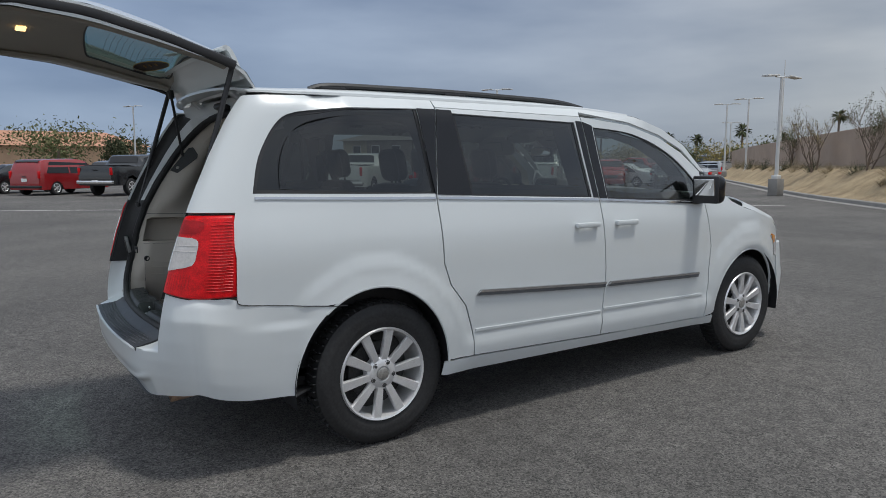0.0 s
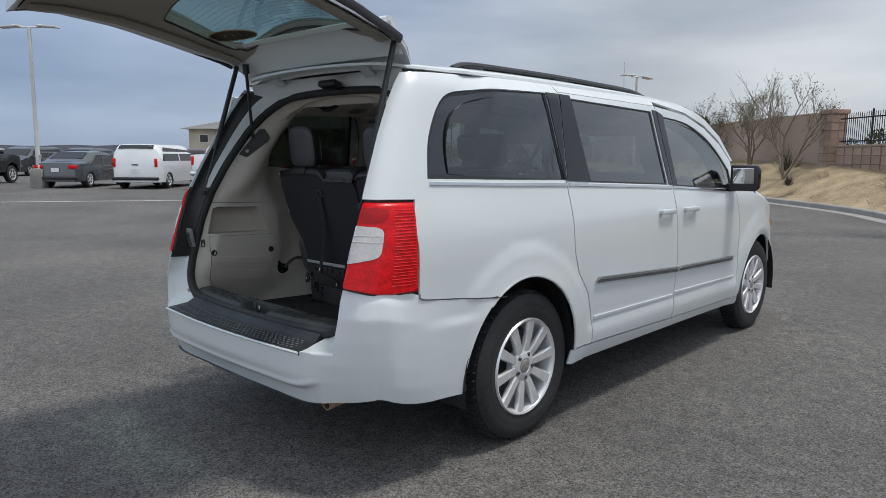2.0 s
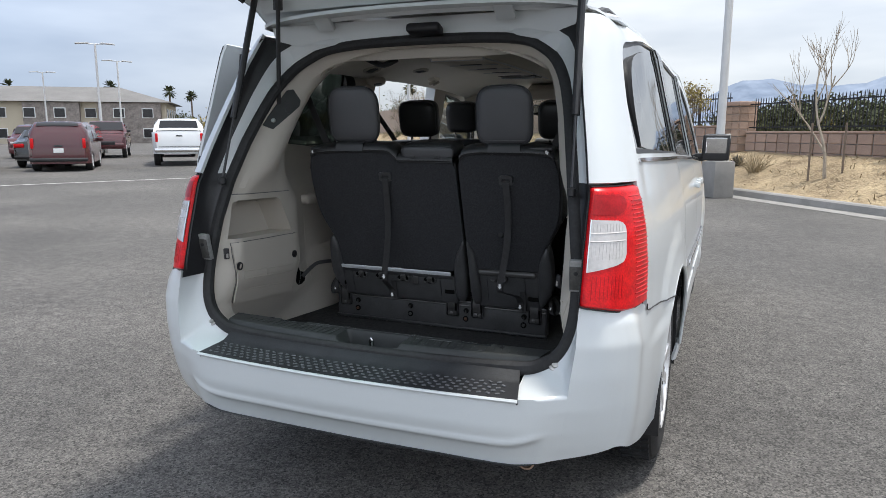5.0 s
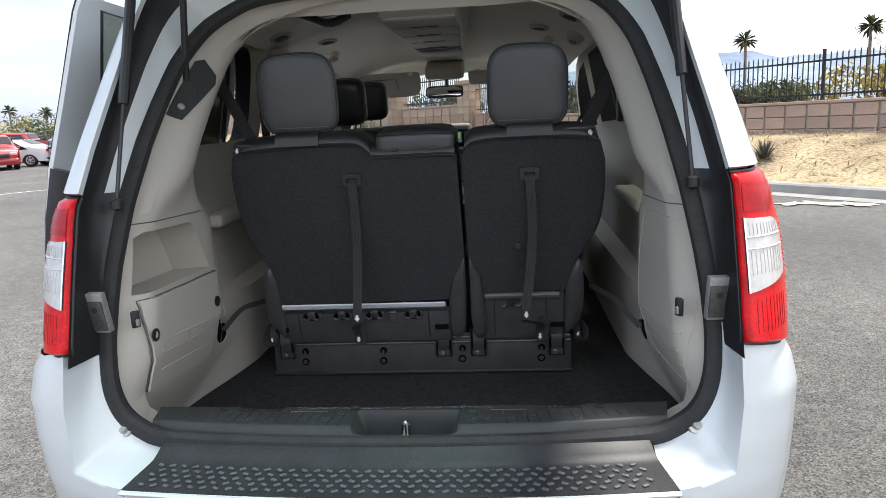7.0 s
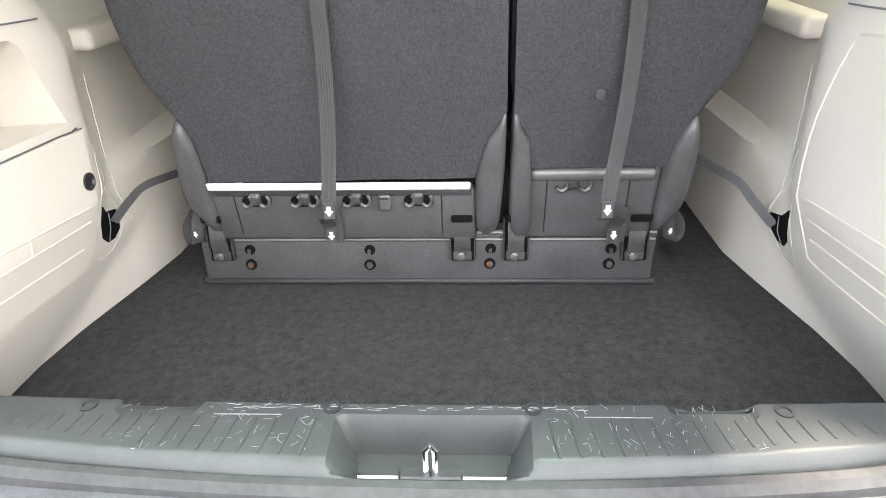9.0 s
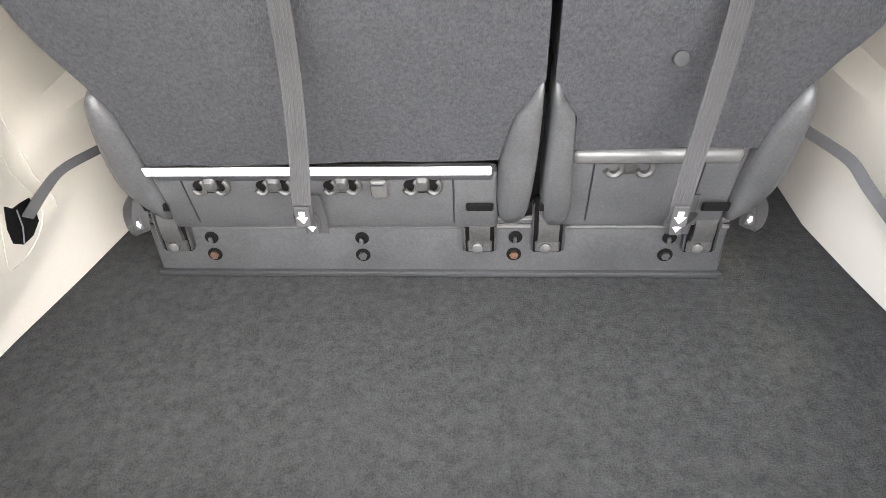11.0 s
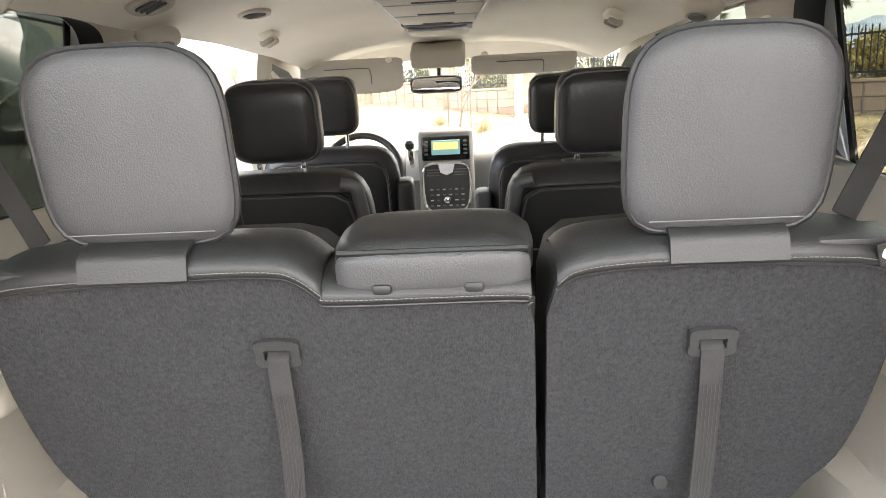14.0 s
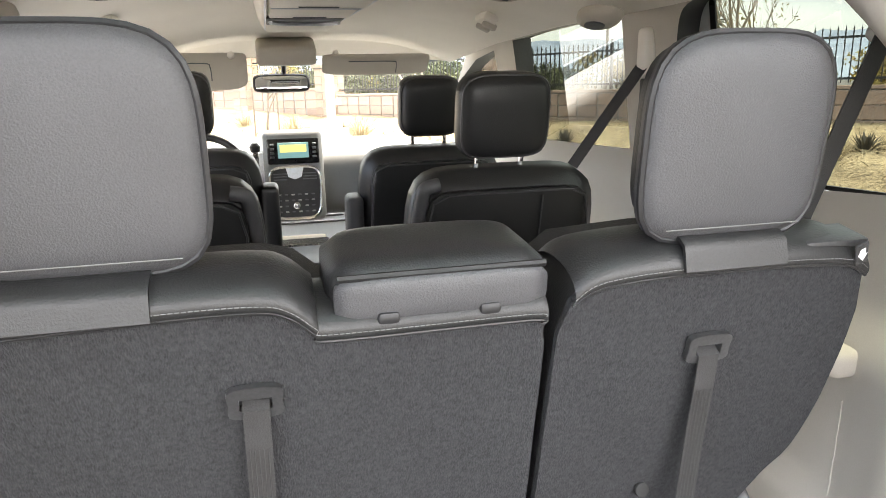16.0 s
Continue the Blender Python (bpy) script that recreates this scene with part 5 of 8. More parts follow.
# roof rails
for s in (1, -1):
    rz = lambda y: roof_edge(y).z + (roof_z(y) - roof_edge(y).z) * max(0.0, 1 - (0.615 / roof_edge(y).x) ** 2) ** 0.35
    pts = [(s * 0.61, -0.24, rz(-0.24) - 0.004)] + [(s * 0.615, y, rz(y) + 0.016) for y in (-0.14, 0.2, 0.6, 1.0, 1.4)] + [(s * 0.61, 1.62, rz(1.62) - 0.004)]
    r = part("roof_rail", tube(spline(pts, 4), 0.02, 8, flat=(0.022, 0.016)), TRIM_BLACK, van, "black roof rack rail")
    for y in (-0.12, 0.62, 1.45):
        part("rail_foot", rbox(0.05, 0.14, 0.025, 0.01, 2, pose(s * 0.613, y, rz(y) + 0.002)), TRIM_BLACK, r)

# underside, wheel wells
part("underbody", rbox(1.5, 4.2, 0.08, 0.02, 1, pose(0, 1.6, 0.40)), TRIM_BLACK, van, "dark underbody")
for s in (1, -1):
    for yc in (0.0, WB):
        bm = bmesh.new()
        n = 24
        rows = []
        for x in (0.75, 0.915):
            rows.append([bm.verts.new((s * x, y, z)) for y, z in arch(yc, 0.432 if yc else 0.458, -10.8, 190.8, n)])
        for k in range(n):
            bm.faces.new((rows[0][k], rows[0][k + 1], rows[1][k + 1], rows[1][k]))
        bm.faces.new(rows[0])
        part("wheel_well", bm, TRIM_BLACK, van, "black wheel arch liner")
        # arch lip
        lip = [(skin(y, z).x - 0.006, y, z) for y, z in arch(yc, 0.424 if yc else 0.449, 2, 178 if yc else 130)]
        part("arch_lip", tube([(s * x, y, z) for x, y, z in lip], 0.008, 6), PAINT, van)


# ---- wheels ----
def wheel(parent, at):
    """A road wheel about its own axis along +x, outer face at x = 0.11."""
    R = Matrix.Rotation(math.pi / 2, 4, "Y")
    prof = [(0.235, -0.035), (0.29, -0.036), (0.335, -0.034), (0.355, -0.032), (0.361, -0.03), (0.362, 0.0), (0.361, 0.05), (0.355, 0.088), (0.335, 0.105), (0.305, 0.113), (0.298, 0.111), (0.290, 0.113), (0.26, 0.108), (0.232, 0.10), (0.225, 0.085), (0.225, -0.03), (0.235, -0.035)]
    ty = part("wheel", lathe(prof, 64, R), TYRE, parent, "alloy wheel with black tyre")
    ty.matrix_basis = at
    bm = bmesh.new()
    for k in range(60):
        a = 2 * math.pi * k / 60
        for off, tw in ((-0.005, 0.35), (0.028, -0.3), (0.062, 0.35)):
            rbox(0.045, 0.006, 0.018, 0, 1, Matrix.Rotation(a, 4, "X") @ pose(off, 0, 0.3605, 0, 0, 90 * tw * 0.35 + 8) @ pose(0, 0.012, 0), bm)
    part("tread_block", bm, TYRE, ty, "", False)
    rim = [(0.238, 0.06), (0.240, 0.100), (0.233, 0.111), (0.224, 0.107), (0.216, 0.085), (0.208, 0.02), (0.20, -0.06)]
    rm = part("rim", lathe(rim, 56, R), ALLOY, ty, "silver alloy rim")
    for k in range(10):
        bm = bmesh.new()
        ang = 2 * math.pi * (k + 0.5) / 10 + math.pi / 2
        c, sn = math.cos(ang), math.sin(ang)
        rows = []
        for rr, hw, h, dpt in ((0.045, 0.016, 0.086, 0.03), (0.09, 0.0205, 0.096, 0.028), (0.15, 0.0235, 0.101, 0.026), (0.222, 0.027, 0.104, 0.022)):
            row = []
            for sx, hh in ((-1.0, h - 0.010), (-0.80, h), (0.80, h), (1.0, h - 0.010), (0.9, h - dpt), (-0.9, h - dpt)):
                row.append(bm.verts.new((hh, rr * c - sx * hw * sn, rr * sn + sx * hw * c)))
            rows.append(row)
        for r0, r1 in zip(rows, rows[1:]):
            for i in range(6):
                bm.faces.new((r0[i], r1[i], r1[(i + 1) % 6], r0[(i + 1) % 6]))
        bmesh.ops.recalc_face_normals(bm, faces=bm.faces)
        part("spoke", bm, ALLOY, ty)
    hub = [(0.088, 0.05), (0.084, 0.082), (0.070, 0.094), (0.040, 0.097), (0.034, 0.090), (0.0, 0.090)]
    part("hub", lathe(hub, 32, R), ALLOY, ty)
    part("hub_cap", lathe([(0.032, 0.088), (0.031, 0.099), (0.024, 0.102), (0.0, 0.103)], 24, R), STEEL, ty, "grey wheel centre cap")
    for k in range(5):
        a = 2 * math.pi * k / 5 - math.pi / 2
        bm = lathe([(0.014, 0.088), (0.014, 0.095), (0.0105, 0.095), (0.0105, 0.084), (0.008, 0.084), (0.008, 0.100), (0.0, 0.102)], 12, pose(0, 0.058 * math.cos(a), 0.058 * math.sin(a)) @ R)
        part("lug_nut", bm, ALLOY_DARK, ty)
    part("brake_disc", lathe([(0.0, 0.015), (0.15, 0.015), (0.15, -0.005), (0.0, -0.005)], 32, R), ALLOY_DARK, ty)
    part("inner_drum", lathe([(0.0, -0.03), (0.21, -0.03)], 24, R), ALLOY_DARK, ty)
    return ty


for s in (1, -1):
    for yc in (0.0, WB):
        wheel(van, pose(s * 0.792, yc, 0.362) @ pose(0, 0, 0, 0, 0, 0 if s > 0 else 180) @ pose(0, 0, 0, 23 if yc else 8))

# ---- tail lamps ----
def lamp_low(q):
    return interp(q, [0.26, 0.5, 0.62, 0.8, 1.0], [0.826, 0.824, 0.828, 0.842, 0.852])


for s in (1, -1):
    f = lambda q, z, o=0.0: side(s, skin(-0.6 - 0.45 * q, z, o))
    q0 = lambda z: (-0.6 - uy(interp(z, [0.82, 1.0, 1.19], [-0.708, -0.70, -0.688]), z)) / 0.45
    # the body of the lamp
    def lamp_face(u, v):
        z1 = 1.186
        za = lamp_low(0.26 + 0.74 * u)
        z = za + (z1 - za) * v
        q = q0(z) + (0.995 - q0(z)) * u
        r = 0.016 * (smooth01((0.05 - u) / 0.05) + smooth01((u - 0.96) / 0.04) + smooth01((0.03 - v) / 0.03) + smooth01((v - 0.97) / 0.03))
        return f(q, z, min(r, 0.02) - 0.004)
    lamp = part("tail_lamp", grid(lamp_face, 44, 36, flip=(s < 0)), LENS_RED, van, "red and clear tail lamp cluster", angle=50)
    # clear reversing lens with rounded outer corners, and the dark upper lens
    def patch(za, zb, qa, qb, r, o):
        def g(u, v):
            z = za(u) + (zb(u) - za(u)) * v
            e = min(v, 1 - v) * (zb(0.5) - za(0.5))
            ea = qa + (r * (1 - math.sqrt(max(0.0, 1 - (1 - min(1, e / 0.035)) ** 2))))
            return f(ea + (qb - ea) * u, z, o)
        return g
    lo = lambda u: 0.968 - 0.018 * u
    hi = lambda u: 1.092 + 0.004 * u
    cl = part("reversing_lens", grid(patch(lo, hi, 0.585, 0.955, 0.10, -0.007), 16, 18, flip=(s < 0)), LENS_CLEAR, lamp, "clear reversing lens")
    part("brake_lens", grid(patch(lambda u: 1.108, lambda u: 1.165, 0.55, 0.95, 0.12, -0.006), 14, 8, flip=(s < 0)), LENS_RED_DARK, lamp, "dark red upper lens")
    part("lens_border", tube([f(0.955, z, -0.006) for z in (0.95, 1.0, 1.05, 1.096)], 0.003, 5), CHROME, lamp)
    for k in range(24):
        z = 0.862 + k * 0.0128
        bm = tube([f(q0(z) + 0.04 + 0.3 * j, z, -0.0055) for j in (0, 0.2, 0.4, 0.6, 0.75)], 0.0013, 4)
        part("reflector_rib", bm, LENS_RED, lamp)
    for k in range(9):
        q = 0.62 + 0.036 * k
        part("reflector_rib", tube([f(q, z, -0.004) for z in (0.872, 0.905, 0.938)], 0.0010, 4), LENS_RED_DARK, lamp)
    for k in range(10):
        q = 0.64 + 0.032 * k
        part("lens_flute", tube([f(q, z, -0.0075) for z in (1.062, 1.084)], 0.0009, 4), LENS_CLEAR, cl)
        part("lens_flute", tube([f(q, z, -0.0075) for z in (0.985, 1.03)], 0.0009, 4), LENS_CLEAR, cl)
    for z in (1.035, 1.058):
        part("lens_rib", tube([f(q, z, -0.0075) for q in (0.60, 0.72, 0.84, 0.95)], 0.0022, 4), LENS_CLEAR, cl)
    edge = [lamp_face(k / 24, 0) for k in range(25)] + [lamp_face(1, k / 16) for k in range(17)] + [lamp_face(1 - k / 24, 1) for k in range(25)] + [lamp_face(0, 1 - k / 16) for k in range(16)]
    part("lamp_gasket", tube(edge + edge[:1], 0.004, 5), TRIM_BLACK, lamp)


# ---- rear opening: pillar channel and seal ----
SEAL = [(0.0, 0.585), (0.3, 0.585), (0.56, 0.588), (0.64, 0.605), (0.697, 0.645), (0.727, 0.71), (0.738, 0.80), (0.734, 0.90), (0.722, 1.0), (0.703, 1.12), (0.685, 1.22), (0.665, 1.32), (0.642, 1.42), (0.61, 1.52), (0.562, 1.60), (0.50, 1.65), (0.42, 1.685), (0.25, 1.702), (0.0, 1.706)]


def open_y(z):
    """Where the plane of the rear opening lies along the car."""
    return interp(z, [0.3, 0.585, 0.7, 0.865, 1.0, 1.15, 1.3, 1.39, 1.5, 1.6, 1.706], [-1.0, -0.965, -0.94, -0.89, -0.855, -0.80, -0.72, -0.662, -0.59, -0.51, -0.425])


half = [(p.x, p.y) for p in spline([(a, b, 0) for a, b in SEAL], 5)]
def seal_y(x, z):
    """The foot of the opening bows rearwards with the bumper."""
    return open_y(z) - 0.04 * (1 - min(1.0, abs(x) / 0.66) ** 2) * smooth01((0.66 - z) / 0.06)


ring = [(x, seal_y(x, z), z) for x, z in half] + [(-x, seal_y(x, z), z) for x, z in half[::-1]][1:-1]
SET = CABIN
sl = part("tailgate_seal", tube(ring + ring[:1], 0.017, 10, caps=False, flat=(0.020, 0.024)), RUBBER, van, "black rubber seal round the tailgate opening")
part("seal_lip", tube([(x * 0.985, y + 0.012, 0.585 + (z - 0.585) * 0.985 + 0.008) for x, y, z in ring + ring[:1]], 0.008, 6, caps=False), TRIM_BLACK, sl)


SET = BODY


def seal_at(z):
    xs = [(zz, x) for x, zz in half if x > 0.3]
    return interp(z, [a for a, _ in xs], [b for _, b in xs])


for s in (1, -1):
    def chan(u, v, z0=1.19, z1=1.70):
        z = z0 + (z1 - z0) * v
        a = skin(-1.05, z, 0.002)
        zs = (z - 0.079) / 0.94
        b = CABIN @ Vector((seal_at(zs) + 0.012, open_y(zs) - 0.012, zs))
        m = Vector((a.x - 0.006, min(b.y - 0.04, a.y + 0.05), z))
        if u < 0.3:
            p = a.lerp(m, u / 0.3)
        else:
            p = m.lerp(b, (u - 0.3) / 0.7)
            p.y += 0.012 * math.sin((u - 0.3) / 0.7 * math.pi)
        return side(s, p)
    part("pillar_channel", grid(lambda u, v: chan(0.5 + 0.5 * u, v), 8, 22, flip=(s < 0)), PAINT, van, "white painted pillar channel")
    part("pillar_gap_trim", grid(lambda u, v: chan(0.5 * u, v), 8, 22, flip=(s < 0)), TRIM_BLACK, van, "black pillar edge trim")
    part("lamp_backing", grid(lambda u, v: chan(u, v, 0.825, 1.19), 10, 14, flip=(s < 0)), TRIM_BLACK, van, "black panel inboard of the lamp")
    SET = CABIN
    st = part("striker_bracket", rbox(0.048, 0.02, 0.105, 0.004, 2, pose(s * 0.737, -0.918, 0.90, 8, 0, s * 4)), BRACKET_GREY, van, "grey metal bumper bracket")
    part("bracket_recess", rbox(0.038, 0.006, 0.078, 0.004, 2, pose(s * 0.735, -0.929, 0.893, 8, 0, s * 4)), BRACKET_DARK, st)
    part("bracket_bolt", lathe([(0.007, 0.0), (0.007, 0.006), (0.0, 0.007)], 12, pose(s * 0.737, -0.931, 0.91, 90, 0, 0)), TRIM_BLACK, st)
    # rubber stop on the corner
    bs = part("gate_stop", lathe([(0.020, 0), (0.020, 0.008), (0.012, 0.010), (0.011, 0.018), (0, 0.019)], 20, pose(s * 0.684, -0.964, 0.606, 42, 0, s * 18)), STEEL, van, "round tailgate stop")
    SET = BODY

# header above the opening
def header(u, v):
    x = (u - 0.5) * 2 * 0.60
    y0 = open_y(interp(abs(x), [0, 0.42, 0.56], [1.706, 1.685, 1.60]))
    z0 = interp(abs(x), [0, 0.25, 0.42, 0.50, 0.562, 0.6], [1.706, 1.702, 1.685, 1.65, 1.60, 1.53])
    a = CABIN @ Vector((x, y0, z0 + 0.012))
    b = Vector((x, -0.50 + 0.10 * (abs(x) / 0.6) ** 2 * -1 + 0.05, 1.765 - 0.02 * (abs(x) / 0.6) ** 2))
    p = a.lerp(b, v)
    p.z += 0.012 * math.sin(v * math.pi)
    return p


part("roof_header", grid(header, 24, 6), PAINT, van, "white painted roof header")

# ---- rear bumper ----
def resample_open(pts, n):
    pts = [Vector(p) for p in pts]
    d = [0.0]
    for a, b in zip(pts, pts[1:]):
        d.append(d[-1] + (b - a).length)
    return [Vector([interp(d[-1] * k / (n - 1), d, [p[c] for p in pts]) for c in range(3)]) for k in range(n)]



BZ = [0.30, 0.36, 0.42, 0.50, 0.60, 0.70, 0.77, 0.81, 0.85]


def section(z, s):
    """Outline of the bumper at one height: wheel arch, flank, corner, crease beside the opening, rear face to the middle."""
    y0 = -0.045 - max(0.16, 0.93 * math.sqrt(max(0.0, 0.450 ** 2 - ((z - 0.36) / 1.02) ** 2)))
    at = lambda *row: interp(z, BZ, row)
    low = smooth01((0.46 - z) / 0.18)
    rows = [(skin(y0, z).x, y0), (skin(-0.50, z).x + 0.002, -0.50),
            (at(0.858, 0.872, 0.882, 0.888, 0.891, 0.890, 0.880, 0.873, 0.866), -0.75),
            (at(0.872, 0.888, 0.902, 0.912, 0.917, 0.920, 0.902, 0.878, 0.850), -0.90),
            (at(0.825, 0.842, 0.852, 0.860, 0.864, 0.863, 0.846, 0.828, 0.812), at(-0.955, -0.97, -0.98, -0.99, -0.995, -0.992, -0.983, -0.976, -0.970)),
            (at(0.70, 0.715, 0.73, 0.742, 0.752, 0.764, 0.763, 0.764, 0.765), at(-1.03, -1.045, -1.055, -1.062, -1.055, -1.038, -1.022, -1.010, -1.000)),
            (0.585, -1.135 + 0.045 * low), (0.30, -1.158 + 0.06 * low), (0.0, -1.165 + 0.065 * low), (-0.3, -1.158 + 0.06 * low)]
    wide = (0.0, 0.0, 0.012, 0.026, 0.030, 0.020, 0.0, 0.0, 0.0, 0.0)
    pts = [(x + (w if s < 0 else 0.0), y, z) for (x, y), w in zip(rows, wide)]
    return spline(pts, 8)


def along(z, w, s):
    """w counts the points of the outline: 5 at the crease, 8 at the middle."""
    pts = section(z, s)
    i = min(int(w * 8), len(pts) - 2)
    p = pts[i].lerp(pts[i + 1], w * 8 - i)
    p = Vector((s * p.x, p.y, z))
    return p.lerp(CABIN @ p, smooth01((w - 1.5) / 2))


def bump_top(w):
    return interp(w, [0, 1, 2, 3, 4, 5], [0.745, 0.768, 0.818, 0.808, 0.812, 0.826])


def bump_low(w):
    return interp(w, [0, 1, 2, 3, 3.5, 4, 4.5, 5, 6, 8], [0.335, 0.346, 0.352, 0.351, 0.345, 0.336, 0.326, 0.317, 0.304, 0.30])


seam = [(a, b) for a, b in curve([(-0.205, 0.742), (-0.32, 0.752), (-0.5, 0.77)] + fig([(-0.685, 0.79), (-0.712, 0.815)]), 6)]
for s in (1, -1):
    part("bumper_seam", tube([side(s, skin(a, b, -0.0015)) for a, b in seam], 0.0024, 6), TRIM_BLACK, van)
SHELF = 0.5475
for s in (1, -1):
    def outer(u, v):
        w = 5 * u
        z = bump_low(w) + (bump_top(w) - bump_low(w)) * v
        return along(z, w, s)
    def middle(u, v):
        w = 5 + 3 * u
        z = bump_low(w) + (SHELF - bump_low(w)) * v
        p = along(z, w, s)
        # swept styling line low on the bumper
        line = 0.375 + 0.03 * smooth01((6.2 - w) / 0.9)
        d = smooth01((w - 5.3) / 0.5)
        p.y += d * (0.012 * smooth01((line + 0.012 - z) / 0.02) - 0.010 * math.exp(-((z - line - 0.018) / 0.012) ** 2))
        return p
    def inner(u, v):
        # from the crease and the shelf's edge in to the seal
        j = round(u * 34)
        o = along(0.30 + 0.55 * (40 - j) / 40, 5, s) if j <= 22 else along(SHELF, 5 + (j - 22) / 12, s)
        k = smooth01(u)
        i = half_at(0.85 - 0.32 * u if u < 0.5 else 0, u)
        i = Vector((s * i.x, i.y, i.z))
        p = i.lerp(o, v)
        p.y += 0.020 * math.sin(v * math.pi) * (1 - u)
        p.z -= 0.008 * math.sin(v * math.pi) * k
        return p
    edge = [(x, z) for x, z in half if z < 0.852 and x > 0.585]
    edge = resample_open([CABIN @ Vector((x + 0.012 * smooth01((z - 0.6) / 0.08), open_y(z) - 0.014, z - 0.016 * smooth01((0.68 - z) / 0.08))) for x, z in edge[::-1]], 41)
    def half_at(z, u):
        t = min(max(u, 0.0), 1.0) * 40
        i = min(int(t), 39)
        return edge[i].lerp(edge[i + 1], t - i)
    bm = grid(outer, 60, 40, flip=(s < 0))
    grid(middle, 36, 26, bm, flip=(s < 0))
    grid(inner, 34, 10, bm, flip=(s > 0))
    bmesh.ops.remove_doubles(bm, verts=bm.verts, dist=0.0015)
    bmesh.ops.recalc_face_normals(bm, faces=bm.faces)
    part("rear_bumper", bm, PAINT, van, "white rear bumper half", angle=85)
    part("bumper_valance", grid(lambda u, v: along(bump_low(8 * u), 8 * u, s) * (1 - 0.10 * v) + Vector((0, 0.10 * v, 0.04 * v)), 40, 2, flip=(s > 0)), TRIM_BLACK, van)
# shelf and step pad
def shelf(u, v):
    s = 1 if u >= 0.5 else -1
    w = abs(u - 0.5) * 2
    o = along(SHELF, 8 - 1.96 * w, s)
    q = CABIN_BACK @ o
    return (CABIN @ Vector((q.x, -0.955, 0.570))).lerp(o, v)


part("bumper_shelf", grid(shelf, 40, 5, flip=True), PAINT, van, "white bumper top")


def pad(u, v, h=0.0):
    w = 0.575 + 0.035 * v
    x = (u - 0.5) * 2 * w
    bow = 1 - (x / 0.6) ** 2
    y = -0.985 - 0.148 * v - 0.040 * bow * (1 - v) - 0.030 * bow * v
    return Vector((x, y, 0.588 - 0.020 * smooth01(v / 0.35) - 0.022 * v + h))


SET = CABIN
bm = grid(lambda u, v: pad(u, v, 0.004), 40, 10, flip=True)
solid(bm, 0.02)
pd = part("step_pad", bm, PAD_PLASTIC, van, "dark grey studded bumper step pad")
for j in range(5):
    for i in range(38):
        p = pad(0.03 + (i + 0.5 * (j % 2)) * 0.0248, 0.42 + 0.115 * j, 0.006)
        part("tread_stud", rbox(0.015, 0.008, 0.004, 0.0018, 2, pose(p.x, p.y, p.z, 0, 0, 28 if (i + j) % 2 else -28)), GREY_PLASTIC, pd)
edge = [pad(k / 30, 1.0, 0.001) + Vector((0, -0.006, -0.002)) for k in range(31)]
part("pad_edge_trim", tube(edge, 0.006, 6), PAINT, pd)
part("exhaust_tip", lathe([(0.024, 0), (0.03, 0), (0.03, 0.25), (0.024, 0.25)], 16, pose(0.60, -1.0, 0.275, -85, 0, 0)), mat("exhaust_rust", (0.30, 0.20, 0.14), 0.8, var=0.35, scale=40, bump=0.2), van, "rusty exhaust tip under the bumper")
# ---- minivan interior: shell ----
def trim_x(y, z):
    """Half width of the inner trim."""
    hi = interp(y, [-0.89, -0.84, -0.45, -0.40, -0.34, -0.27, 0.0, 2.2], [0.672, 0.666, 0.66, 0.667, 0.70, 0.725, 0.745, 0.78])
    k = smooth01((z - 0.62) / 0.12)
    a = hi * k + interp(y, [-0.84, -0.3, 2.2], [0.666, 0.655, 0.78]) * (1 - k)
    a += interp(z, [0.455, 0.62, 0.75, 1.1, 1.25, 1.4, 1.5, 1.6, 1.7], [0.115, 0.045, 0.0, 0.0, -0.012, -0.032, -0.06, -0.10, -0.16])
    if z < 0.75:
        a = min(a, interp(y, [-0.9, -0.65, -0.45, -0.25, -0.1, 0.5], [0.79, 0.785, 0.758, 0.716, 0.69, 0.69]))
    b = skin(max(y, -0.55), z).x - 0.05
    w = smooth01((z - 1.02) / 0.22) * smooth01((y + 0.52) / 0.22)
    a = a * (1 - w) + b * w
    # the rear pillar: in from the seal to a soft edge, then out again
    d = y - rear_line(z)
    if d < 0.30:
        e = seal_at(min(max(z, 0.66), 1.66)) - 0.010
        p = smooth01((z - 1.08) / 0.14)
        edge = e - 0.068
        a = a + (edge - a) * p * smooth01((0.27 - d) / 0.12) if d > 0.13 else a + (edge - a) * p
        a = a + (e - a) * (1 - smooth01(d / (0.08 + 0.06 * p)))
    return a


def rear_line(z):
    return open_y(z) + 0.006


TRIM = [(-0.83, 0.455), (2.15, 0.455), (2.5, 1.14), (2.45, 1.30), (2.25, 1.46), (1.95, 1.60), (1.6, 1.665), (-0.40, 1.69)] + [(rear_line(z), z) for z in (1.66, 1.6, 1.5, 1.4, 1.3, 1.2, 1.1, 1.0, 0.9, 0.8, 0.7, 0.64, 0.60)] + [(-0.93, 0.585)]


def grow(w, d):
    cx, cz = sum(p[0] for p in w) / len(w), sum(p[1] for p in w) / len(w)
    out = []
    for a, b in w:
        k = math.hypot(a - cx, b - cz)
        out.append((a + (cx - a) / k * d, b + (cz - b) / k * d))
    return out


